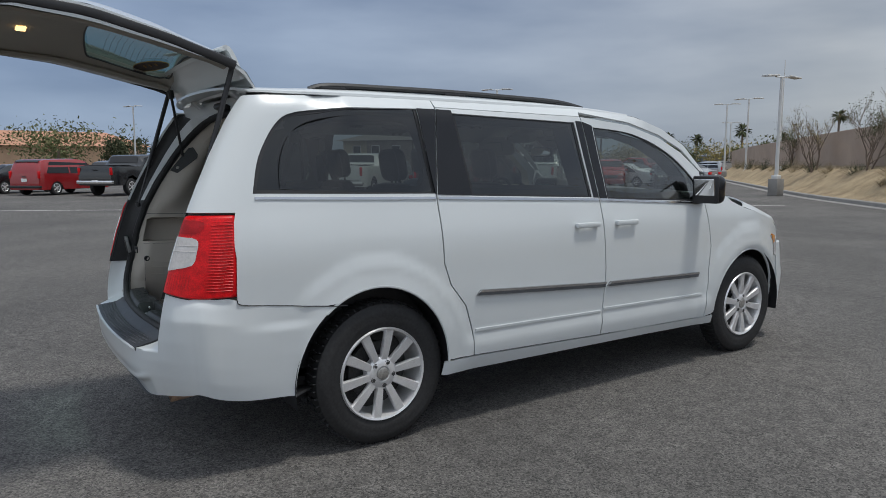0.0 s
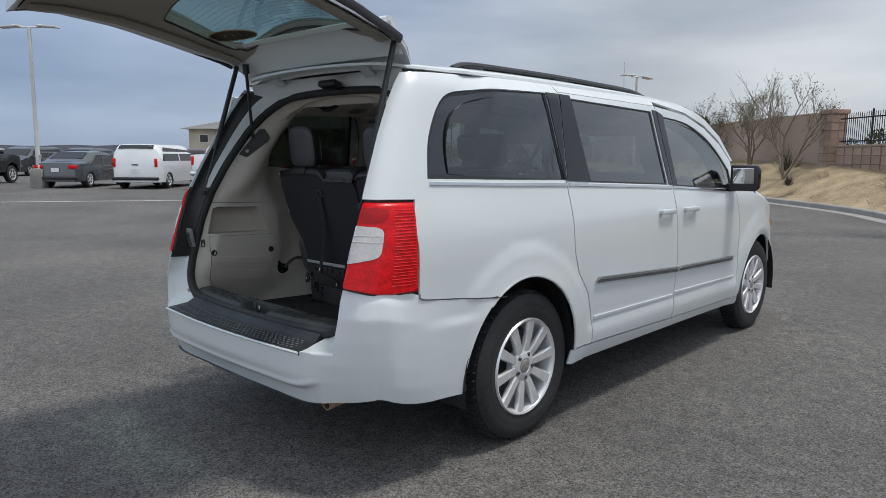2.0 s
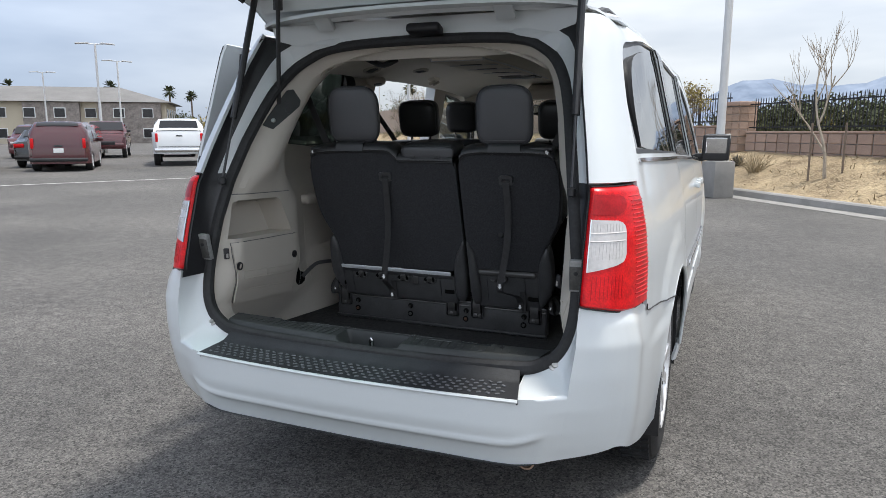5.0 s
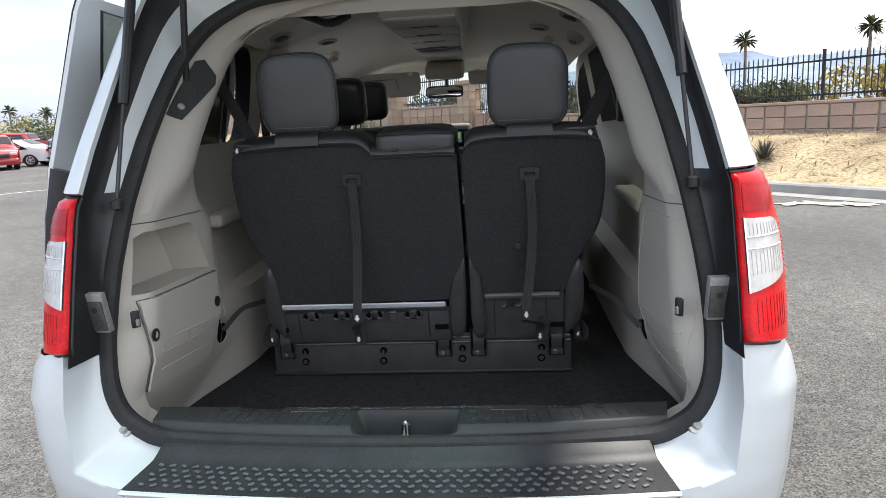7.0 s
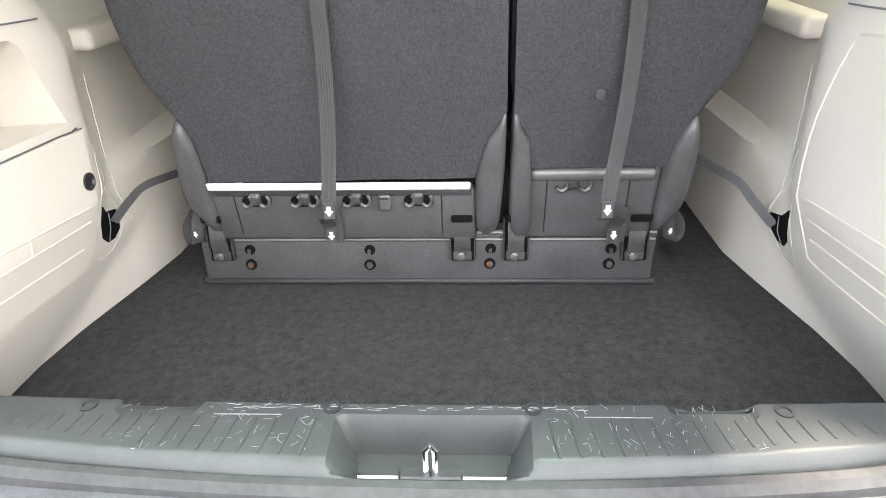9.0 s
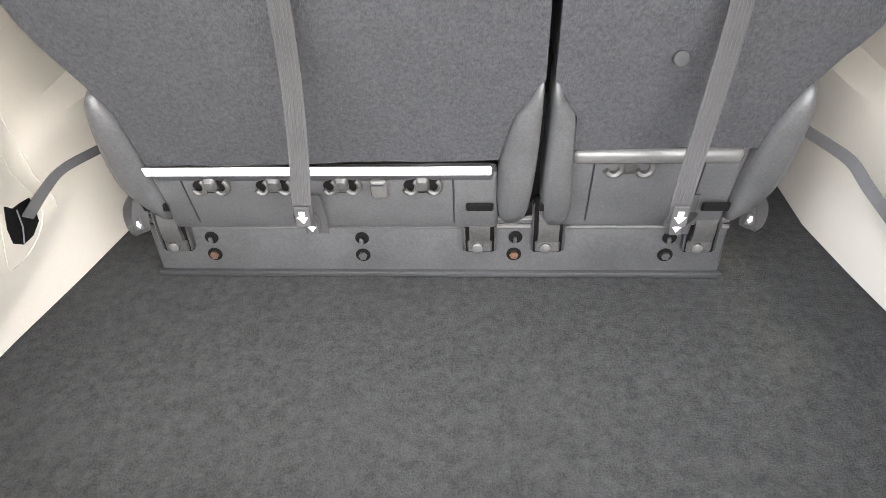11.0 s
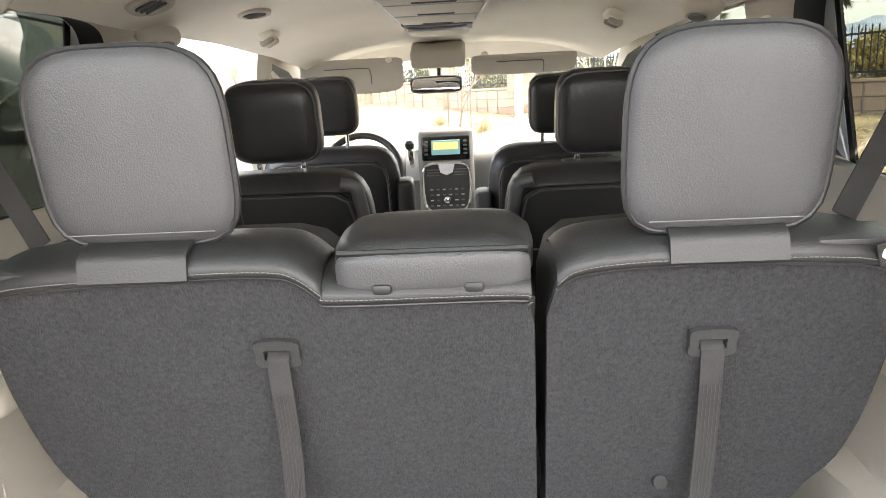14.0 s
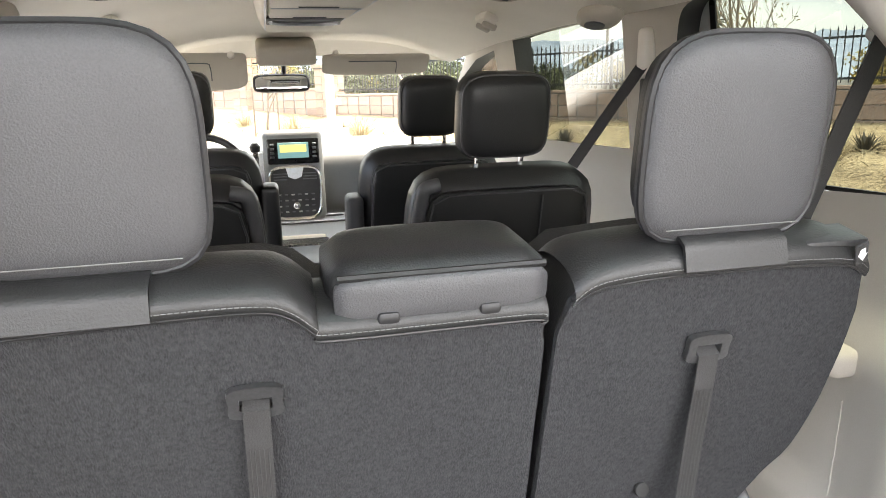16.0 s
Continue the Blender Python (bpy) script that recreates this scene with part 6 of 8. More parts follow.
HOLE_Q = curve([(-0.43, 1.30), (-0.41, 1.42), (-0.35, 1.54), (-0.26, 1.60), (-0.12, 1.625)], 4) + curve([(0.16, 1.635), (0.26, 1.625), (0.305, 1.58), (0.335, 1.46), (0.35, 1.34), (0.325, 1.285), (0.24, 1.27)], 4) + [(-0.1, 1.27)]
HOLE_S = [(0.54, 1.63), (1.35, 1.615), (1.41, 1.25), (0.60, 1.28)]
DOORWAY = [(0.53, 1.645), (1.38, 1.63), (1.43, 1.3), (1.44, 0.50), (0.60, 0.50), (0.50, 0.75), (0.49, 1.2)]
HOLE_F = [(1.58, 1.59), (1.84, 1.565), (2.08, 1.50), (2.26, 1.405), (2.38, 1.29), (2.40, 1.19), (1.62, 1.23)]
BIN = [(-0.775, 1.072), (-0.55, 1.062), (-0.53, 1.05), (-0.462, 0.905), (-0.835, 0.918), (-0.80, 1.06)]
for s in (1, -1):
    holes = [HOLE_Q, HOLE_S if s > 0 else DOORWAY, HOLE_F] + ([BIN] if s < 0 else [])
    f = lambda a, b, o=0.0: Vector((s * (trim_x(a, b) - o) + (0.0 if s > 0 else -0.0), a, b))
    tr = part("side_trim", sheet([TRIM] + holes, f, 0.028, flip=(s > 0), thick=0.0), BEIGE, van, "beige moulded side trim panel", angle=50)
    for nm, h in (("window_rim", HOLE_Q), ("window_rim", HOLE_S) if s > 0 else ("door_jamb", DOORWAY), ("window_rim", HOLE_F)):
        out = grow(h, -0.03)
        lp = resample(h, 0.05)
        def rim_pt(u, v, lp=lp):
            a, b = lp[int(round(u * len(lp))) % len(lp)]
            cx, cz = sum(p[0] for p in lp) / len(lp), sum(p[1] for p in lp) / len(lp)
            k = math.hypot(a - cx, b - cz)
            p0 = f(a, b)
            sk = skin(a, b, 0.016)
            p1 = Vector(((CABIN_BACK @ side(s, sk)).x, a + (a - cx) / k * 0.055, b + (b - cz) / k * 0.03))
            return p0.lerp(p1, v)
        part(nm, grid(rim_pt, len(lp), 2), TRIM_BLACK if nm == "window_rim" else PAINT, tr, "dark window surround" if nm == "window_rim" else "white painted door jamb")
    # seam, ribs and mouldings
    bm = bmesh.new()
    tube([f(-0.835 + 0.02 * k, 1.098 - 0.0008 * k, 0.0012) for k in range(20)], 0.0016, 5, bm)
    part("trim_seam", bm, GREY_PLASTIC, tr)
    if s < 0:
        door = curve([(-0.842, 0.675), (-0.822, 0.650), (-0.66, 0.632), (-0.495, 0.617), (-0.470, 0.640), (-0.448, 0.868), (-0.460, 0.887), (-0.64, 0.895), (-0.815, 0.902), (-0.832, 0.885), (-0.84, 0.78)], 3, True)
        panel_ob = part("storage_door", sheet([door], lambda a, b: f(a, b, 0.008), 0.02, flip=True, thick=0.006), BEIGE, tr, "beige storage compartment door")
        ribs = [(0.784, -0.805, -0.485), (0.752, -0.81, -0.48), (0.703, -0.81, -0.50)]
        lp = resample(door, 0.03)
        part("door_gap", tube([f(a, b, 0.002) for a, b in lp + lp[:1]], 0.0015, 6), GREY_PLASTIC, panel_ob, "dark gap round the door")
        for yy, z0 in ((-0.807, 0.784), (-0.66, 0.768)):
            part("door_rib", tube([f(yy, z0 - 0.032 * k / 4, 0.0136) for k in range(5)], 0.0022, 6), BEIGE, panel_ob)
    else:
        door = curve([(-0.865, 0.72), (-0.84, 0.665), (-0.50, 0.625), (-0.455, 0.66), (-0.44, 0.85), (-0.50, 1.02), (-0.56, 1.05), (-0.80, 1.06), (-0.835, 1.03), (-0.86, 0.85)], 4, True)
        lp = resample(door, 0.03)
        part("trim_bead", tube([f(a, b, 0.0004) for a, b in lp + lp[:1]], 0.0022, 6), BEIGE, tr)
        ribs = [(0.79, -0.85, -0.475), (0.75, -0.85, -0.475), (0.71, -0.855, -0.48)]
        panel_ob = tr
    for z, y0, y1 in ribs:
        n = 14
        for dz, r in (((0.0, 0.0030),) if s < 0 else ((0.0, 0.0026),)):
            part("trim_rib", tube([f(y0 + (y1 - y0) * k / n, z + dz - 0.035 * k / n, 0.0136 if s < 0 else 0.0004) for k in range(n + 1)], r, 6), BEIGE, tr)
    # hook, holes, belt slot
    yh, zh = (-0.867, 0.864) if s > 0 else (-0.883, 0.869)
    mh = pose(s * 0.668, yh, zh, 0, 0, s * 40)
    hk = part("cargo_hook", rbox(0.010, 0.022, 0.045, 0.005, 2, mh), TRIM_BLACK, tr, "black cargo hook")
    part("hook_pin", rbox(0.008, 0.010, 0.020, 0.003, 1, mh @ pose(-s * 0.004, 0.003, -0.008)), STEEL, hk)
    if s < 0:
        for y, z in ((-0.829, 0.809), (-0.470, 0.795)):
            part("round_hole", lathe([(0.017, 0), (0.017, 0.004), (0.013, 0.005), (0.011, 0.001), (0, 0.001)], 18, pose(-trim_x(y, z) + 0.0135, y, z, 0, 90, 0)), TRIM_BLACK, tr)
    dy, dz = (0.0, 0.0) if s > 0 else (-0.035, 0.03)
    slot = [(a + dy, b + dz) for a, b in ((-0.285, 0.645), (-0.338, 0.660), (-0.366, 0.684), (-0.372, 0.645), (-0.366, 0.612), (-0.345, 0.594), (-0.318, 0.592), (-0.296, 0.606))]
    sl_ob = part("belt_slot", sheet([slot], lambda a, b: f(a, b, 0.003), 0.02, flip=(s > 0), thick=0.003), SLOT_SHADE, tr, "belt slot with its shade as a black sheet")
    part("slot_fold", tube([f(a + dy, b + dz, 0.0075) for a, b in ((-0.338, 0.658), (-0.342, 0.628), (-0.350, 0.600))], 0.0012, 5), GREY_PLASTIC, sl_ob)
    lp = resample(curve([(a + dy, b + dz) for a, b in ((-0.385, 0.58), (-0.378, 0.69), (-0.33, 0.80), (-0.285, 0.70), (-0.270, 0.63), (-0.30, 0.575), (-0.345, 0.56))], 3, True), 0.015)
    part("slot_scoop", tube([f(a, b, -0.0004) for a, b in lp + lp[:1]], 0.0014, 6), BEIGE, tr, "moulded scoop round the belt slot")
    pts = [(s * (trim_x(-0.32 + dy, 0.63 + dz) - 0.006), -0.32 + dy, 0.63 + dz), (s * 0.652, -0.295 + dy, 0.675 + dz), (s * 0.628, -0.265 + dy, 0.705 + dz * 0.6), (s * 0.59, -0.215, 0.72), (s * 0.55, -0.17, 0.735)]
    part("side_belt", ribbon(spline(pts, 4), 0.019, 0.002, (0.3, 0, 1)), BELT_GREY, van, "dark seat belt webbing")
    # upright edge strip and shelf beside the seat
    part("trim_strip", tube([f(-0.27, 0.62 + 0.033 * k, 0.001) for k in range(11)], 0.0018, 6), BEIGE, tr)
    part("arm_ledge", rbox(0.11, 0.42, 0.045, 0.015, 3, pose(s * (0.735), -0.08, 1.02)), BEIGE, tr, "beige side ledge")
    # strut cap on the pillar trim
    if s < 0:
        cap = [(rear_line(z) + d, z) for d, z in ((0.018, 1.372), (0.066, 1.355), (0.118, 1.45), (0.108, 1.475), (0.055, 1.52), (0.034, 1.515))]
        cp = part("pillar_cap", sheet([cap], lambda a, b: f(a, b, 0.006), 0.03, flip=(s > 0), thick=0.006), SILL_PLASTIC, tr, "grey pillar cap with logo button")
        yb = rear_line(1.39) + 0.050
        part("cap_button", lathe([(0.010, 0), (0.010, 0.004), (0.007, 0.005), (0.0, 0.005)], 16, pose(s * (trim_x(yb, 1.39) - 0.006), yb, 1.39, 60, 0, -s * 50)), STEEL, cp)
        ys = rear_line(1.44) + 0.075
        part("cap_slot", sheet([[(ys - 0.008, 1.42), (ys + 0.008, 1.42), (ys + 0.012, 1.47), (ys - 0.004, 1.47)]], lambda a, b: f(a, b, 0.0075), 0.02, flip=(s > 0), thick=0.002), TRIM_BLACK, cp)
# storage recess in the left trim
cb = bmesh.new()
mid = (-0.63, 0.99)
lp = resample(BIN, 0.06)
def bin_wall(u, v):
    a, b = lp[int(round(u * len(lp))) % len(lp)]
    k = 1 - 0.10 * v
    return Vector((-(trim_x(a, b) + 0.11 * v), mid[0] + (a - mid[0]) * k, mid[1] + (b - mid[1]) * k - 0.01 * v))
grid(bin_wall, len(lp), 3, cb)
back = [bin_wall(i / len(lp), 1.0) for i in range(len(lp))]
cb.faces.new([cb.verts.new(p) for p in back])
part("storage_recess", cb, BEIGE, van, "beige storage recess")

# cargo floor, sill
part("cargo_floor", sheet([[(-0.74, -0.84), (-0.79, -0.72), (-0.765, -0.45), (-0.765, 1.95), (0.765, 1.95), (0.765, -0.45), (0.79, -0.72), (0.74, -0.84)]], lambda a, b: Vector((a, b, 0.452)), 0.1, thick=0.01), MAT_FLOOR, van, "black carpet cargo floor")


def sill(u, v):
    """From the seal forward: v 0 at the rear edge; the middle bows rearwards."""
    w = 0.625 + 0.02 * v
    x = (u - 0.5) * 2 * w
    bow = 1 - (x / 0.65) ** 2
    # two shallow notches in the forward edge
    q = abs(x - 0.010)
    cut = smooth01((q - 0.314) / 0.010) * smooth01((0.436 - q) / 0.010)
    y0, y1 = -0.950 - 0.050 * bow, -0.866 - 0.014 * bow - 0.012 * cut
    y = y0 + (y1 - y0) * v
    z = 0.598 + 0.026 * math.sin(min(1.0, v / 0.20) * math.pi / 2) ** 0.8
    return Vector((x, y, z - 0.005 * cut * smooth01((v - 0.80) / 0.06)))


POCKET = (-0.116, 0.142)
def sill_p(u, v):
    p = sill(u, v)
    e = 0.012 + 0.034 * (1 - v)
    a = min(1, max(0, (p.x - POCKET[0]) / e)) * min(1, max(0, (POCKET[1] - p.x) / e))
    b = smooth01((v - 0.03) / 0.10) * min(1, max(0, (0.82 - v) / 0.09))
    p.z -= 0.058 * a * b
    return p


bm = grid(sill_p, 250, 36, flip=False)
grid(lambda u, v: Vector((sill(u, 1).x, sill(u, 1).y + 0.016 * v, 0.624 - 0.172 * v)), 40, 4, bm)
grid(lambda u, v: Vector((sill(u, 0).x * 1.02, sill(u, 0).y - 0.02 * v, 0.598 - 0.03 * v)), 40, 2, bm, flip=True)
bmesh.ops.recalc_face_normals(bm, faces=bm.faces)
sp = part("sill_plate", bm, SILL_PLASTIC, van, "scuffed dark grey cargo sill plate", angle=30)
# slanted ribs, shorter towards the ends
for s in (1, -1):
    for i in range(16):
        x = 0.155 + 0.0268 * i
        ya = -0.912 + 0.016 * x
        yb = interp(x, [0.15, 0.30, 0.58], [-0.976, -0.968, -0.924])
        x = x * s + 0.012
        bm = tube([(x, ya, 0.6236), (x + s * 0.003, (ya + yb) / 2, 0.6244), (x + s * 0.007, yb, 0.6236)], 0.0022, 6)
        part("sill_rib", bm, SILL_PLASTIC, sp)
for x in (-0.466, -0.125, 0.148, 0.479):
    y = -0.888
    part("sill_clip", lathe([(0.0125, 0), (0.0125, 0.002), (0.008, 0.002), (0.007, -0.003), (0, -0.003)], 16, pose(x, y, 0.6245)), TRIM_BLACK, sp, "round black clip")
# scuffs and a worn moulded line
rng = random.Random(31)
bm = bmesh.new()
for i in range(150):
    x = rng.choice((-1, 1)) * (0.15 + 0.28 * rng.random() ** 1.4) + 0.012
    y = rng.uniform(-0.968, -0.885)
    a = rng.gauss(1.75 if x > 0 else 1.4, 0.5) if rng.random() < 0.8 else rng.uniform(0, 0.4)
    l = rng.uniform(0.003, 0.014)
    tube([(x, y, 0.6243), (x + math.cos(a) * l, y + math.sin(a) * l, 0.6243)], rng.uniform(0.00025, 0.0005), 4, bm, caps=False)
for i in range(60):
    x, l = rng.uniform(-0.30, 0.22), rng.uniform(0.004, 0.02)
    y = sill(0.5 + x / 1.29, 1.0).y - rng.uniform(0.002, 0.012)
    tube([(x, y, 0.6243), (x + l, y + rng.uniform(-0.002, 0.002), 0.6243)], rng.uniform(0.0003, 0.0005), 4, bm, caps=False)
part("scratches", bm, SCRATCH, sp, "fine pale scratches")
for x0, x1 in ((-0.284, -0.191), (0.214, 0.303)):
    part("plain_bar", rbox(x1 - x0, 0.0012, 0.001, 0, 1, pose((x0 + x1) / 2, -0.902, 0.6243)), SCRATCH, sp)
lt = part("latch_striker", tube([(0.006, -0.952, 0.565), (0.006, -0.952, 0.612), (0.012, -0.952, 0.620), (0.018, -0.952, 0.612), (0.018, -0.952, 0.565)], 0.005, 8), CHROME, van, "chrome latch striker loop")
part("striker_base", rbox(0.085, 0.02, 0.008, 0.003, 1, pose(0.012, -0.952, 0.569)), BLACK_PLASTIC, lt)
# inner corner fillers between sill and trim
for s in (1, -1):
    lo = resample_open([(x - 0.008, open_y(z) + 0.010, z + 0.006 * smooth01((0.66 - z) / 0.05)) for x, z in half if x > 0.60 and z < 0.70][::-1], 21)
    up = resample_open([(trim_x(-0.85, 0.70) - 0.001, -0.85, 0.70), (0.70, -0.845, 0.655), (0.69, -0.845, 0.615), (0.648, -0.862, 0.600)], 21)
    bm = grid(lambda u, v: (lambda p: Vector((s * p.x, p.y, p.z - 0.006 * math.sin(v * math.pi))))(lo[int(round(u * 20))].lerp(up[int(round(u * 20))], v)), 20, 6, flip=(s < 0))
    grid(lambda u, v: (lambda p: Vector((s * (p.x + 0.012 * v), p.y + 0.025 * v, p.z + (0.452 - p.z) * v)))(up[5 + int(round(u * 15))]), 15, 3, bm, flip=(s < 0))
    part("sill_corner", bm, BEIGE, van, "beige sill corner", angle=60)

# headliner
def liner(u, v):
    y = -0.41 + u * 2.36
    x = (v - 0.5) * 2
    e = interp(y, [-0.41, -0.2, 0.2, 1.4, 1.95], [0.50, 0.60, 0.665, 0.69, 0.66])
    zc = interp(y, [-0.41, -0.3, 0.0, 0.8, 1.4, 1.95], [1.675, 1.70, 1.715, 1.72, 1.705, 1.655])
    return Vector((x * e, y, zc - 0.10 * abs(x) ** 3))


bm = grid(liner, 30, 20)
hl = part("headliner", bm, BEIGE_LIGHT, van, "beige cloth headliner")
for s in (1, -1):
    bm = grid(lambda u, v: liner(u, 0.5 + 0.5 * s).lerp(Vector((s * (trim_x(-0.41 + u * 2.36, 1.655)), -0.41 + u * 2.36, 1.64)), v), 30, 2)
    part("liner_edge", bm, BEIGE_LIGHT, hl)


# beige band just inside the seal
for s in (1, -1):
    lo = [p for p in half if p[1] > 1.12 or p[0] < 0.45 and p[1] > 1.0]
    def band(u, v, lo=lo):
        k = u * (len(lo) - 1)
        i = min(int(k), len(lo) - 2)
        x, z = lo[i][0] + (lo[i + 1][0] - lo[i][0]) * (k - i), lo[i][1] + (lo[i + 1][1] - lo[i][1]) * (k - i)
        zz = z - (0.045 + 0.02 * smooth01((0.5 - x) / 0.3)) * v * smooth01((z - 1.10) / 0.25)
        xx = x * (1 - 0.055 * v)
        return Vector((s * xx, open_y(z) + 0.012 + 0.05 * v, zz))
    part("opening_trim", grid(band, 50, 3, flip=(s < 0)), BEIGE, van, "beige trim inside the opening")

# overhead console: a raised tray with flat bin lids, narrowing forwards
def tray_x(y):
    return -0.004 - 0.028 * (y + 0.12)


def tray_w(y):
    return interp((y + 0.12) / 1.60, [0, 0.08, 0.5, 1.0], [0.15, 0.172, 0.155, 0.135])


def tray(u, v):
    y = -0.12 + 1.60 * v
    a = (u - 0.5) * 2
    e = smooth01((1 - abs(a)) / 0.20)
    return Vector((tray_x(y) + a * tray_w(y), y, 1.712 - 0.047 * e * smooth01(v / 0.03) * smooth01((1 - v) / 0.03)))


oc = part("overhead_console", grid(tray, 30, 60, flip=True), BEIGE_LIGHT, van, "beige overhead storage console", angle=60)
rim_l = [Vector((tray_x(y) + s * (tray_w(y) - 0.032), y, 1.662)) for s in (-1, 1) for y in (-0.07, 0.3, 0.7, 1.1, 1.43)]
part("console_bead", tube(rim_l[:5], 0.004, 6), SILVER, oc, "silver edge bead")
part("console_bead", tube(rim_l[5:], 0.004, 6), SILVER, oc, "silver edge bead")
for y0, y1 in ((-0.06, 0.17), (0.178, 0.42), (0.428, 0.67), (0.678, 0.93)):
    ym = (y0 + y1) / 2
    wl = 2 * tray_w(ym) - 0.082
    lid = part("console_lid", rbox(wl, y1 - y0, 0.014, 0.004, 2, pose(tray_x(ym), ym, 1.661)), BEIGE_LIGHT, oc, "beige bin lid")
    part("lid_pull", rbox(wl * 0.42, 0.010, 0.005, 0.002, 1, pose(tray_x(ym), y1 - 0.035, 1.6535)), GREY_PLASTIC, lid)
    part("lid_edge", tube([(tray_x(y0) - wl / 2, y0 + 0.001, 1.655), (tray_x(y0) + wl / 2, y0 + 0.001, 1.655)], 0.003, 6), SILVER, lid)
vt = part("console_vent", rbox(0.225, 0.20, 0.014, 0.006, 2, pose(tray_x(1.06), 1.06, 1.661)), TRIM_BLACK, oc, "black vent with silver bar")
part("vent_bar", tube(spline([(tray_x(1.06) + a, 1.06 + b, 1.650) for a, b in ((-0.10, -0.05), (-0.06, -0.01), (0.06, -0.01), (0.10, -0.05))], 4), 0.007, 6), SILVER, vt)
part("vent_bar", rbox(0.215, 0.22, 0.016, 0.006, 2, pose(tray_x(1.29), 1.29, 1.660)), BEIGE_LIGHT, vt)
fc = part("front_console", rbox(0.24, 0.16, 0.08, 0.02, 3, pose(-0.075, 1.82, 1.605, 20)), BEIGE, van, "beige front overhead console")
part("console_slot", rbox(0.10, 0.006, 0.008, 0.002, 1, pose(-0.075, 1.742, 1.60)), GREY_PLASTIC, fc)
part("ceiling_hook", tube(spline([(-0.36, -0.28, 1.665), (-0.30, -0.30, 1.640), (-0.25, -0.30, 1.625), (-0.20, -0.27, 1.650)], 3), 0.014, 8, flat=(0.02, 0.012)), TRIM_BLACK, van, "black ceiling tether hook")
for x, y, z, a in ((0.44, 0.62, 1.683, 10), (-0.50, 0.62, 1.678, -10), (0.52, 0.10, 1.655, 22), (-0.56, 0.16, 1.652, -22)):
    v1 = part("ceiling_vent", lathe([(0.058, 0.004), (0.054, -0.006), (0.040, -0.008), (0.036, -0.002), (0.0, -0.002)], 28, pose(x, y, z, 0, a, 0) @ Matrix.Diagonal((0.75, 1.25, 1, 1))), BEIGE, van, "round beige air vent")
    for k in range(3):
        part("vent_slat", rbox(0.05, 0.006, 0.006, 0.002, 1, pose(x, y + (k - 1) * 0.022, z - 0.006, 0, a, 0)), GREY_PLASTIC, v1)
for x, y, z, a in ((0.50, 0.93, 1.652, 25), (-0.57, 0.97, 1.65, -25)):
    ck = part("coat_hook", rbox(0.05, 0.10, 0.03, 0.012, 2, pose(x, y, z, 0, a, 0)), BEIGE_LIGHT, van, "beige folding grab hook")
    for dy in (-0.03, 0.03):
        part("hook_prong", rbox(0.045, 0.022, 0.02, 0.006, 2, pose(x, y + dy, z - 0.02, 0, a, 0)), BEIGE, ck)
for x in (-0.56, 0.50):
    m = pose(x * 1.12, 0.33, 1.60, 0, 28 if x > 0 else -28, 0) @ Matrix.Diagonal((0.38, 1.0, 1.0, 1.0))
    bl = part("belt_guide", lathe([(0.0, -0.016), (0.055, -0.015), (0.075, -0.010), (0.088, 0.0), (0.092, 0.012)], 28, m), BEIGE, van, "beige oval roof belt guide")
    part("guide_slot", lathe([(0.0, -0.019), (0.040, -0.018), (0.044, -0.012)], 20, m), GREY_PLASTIC, bl)

# ---- third row ----
def back_y(z):
    return -0.308 - (z - 0.718) * 0.2506


def bp(x, z, d=0.0):
    """A point on the back of the third-row backrest, sunk d metres forward."""
    return Vector((x, back_y(z) + d, z + 0.25 * d))


L60 = curve([(-0.49, 0.725), (-0.497, 0.83), (-0.52, 0.89), (-0.555, 0.97), (-0.568, 1.08), (-0.566, 1.18)], 4) + [(-0.55, 1.235), (-0.50, 1.252), (-0.30, 1.262), (-0.19, 1.262), (-0.155, 1.252), (-0.128, 1.228), (-0.11, 1.221), (0.10, 1.221), (0.118, 1.214), (0.127, 1.18), (0.133, 0.885), (0.112, 0.85), (0.092, 0.82), (0.072, 0.735)]
R40 = [(0.185, 0.757), (0.182, 0.82), (0.165, 0.85), (0.146, 0.885), (0.142, 1.19), (0.152, 1.232), (0.185, 1.252), (0.30, 1.259), (0.49, 1.254), (0.54, 1.235)] + curve([(0.556, 1.18), (0.558, 1.09), (0.545, 0.98), (0.505, 0.90), (0.475, 0.84), (0.455, 0.76)], 4)
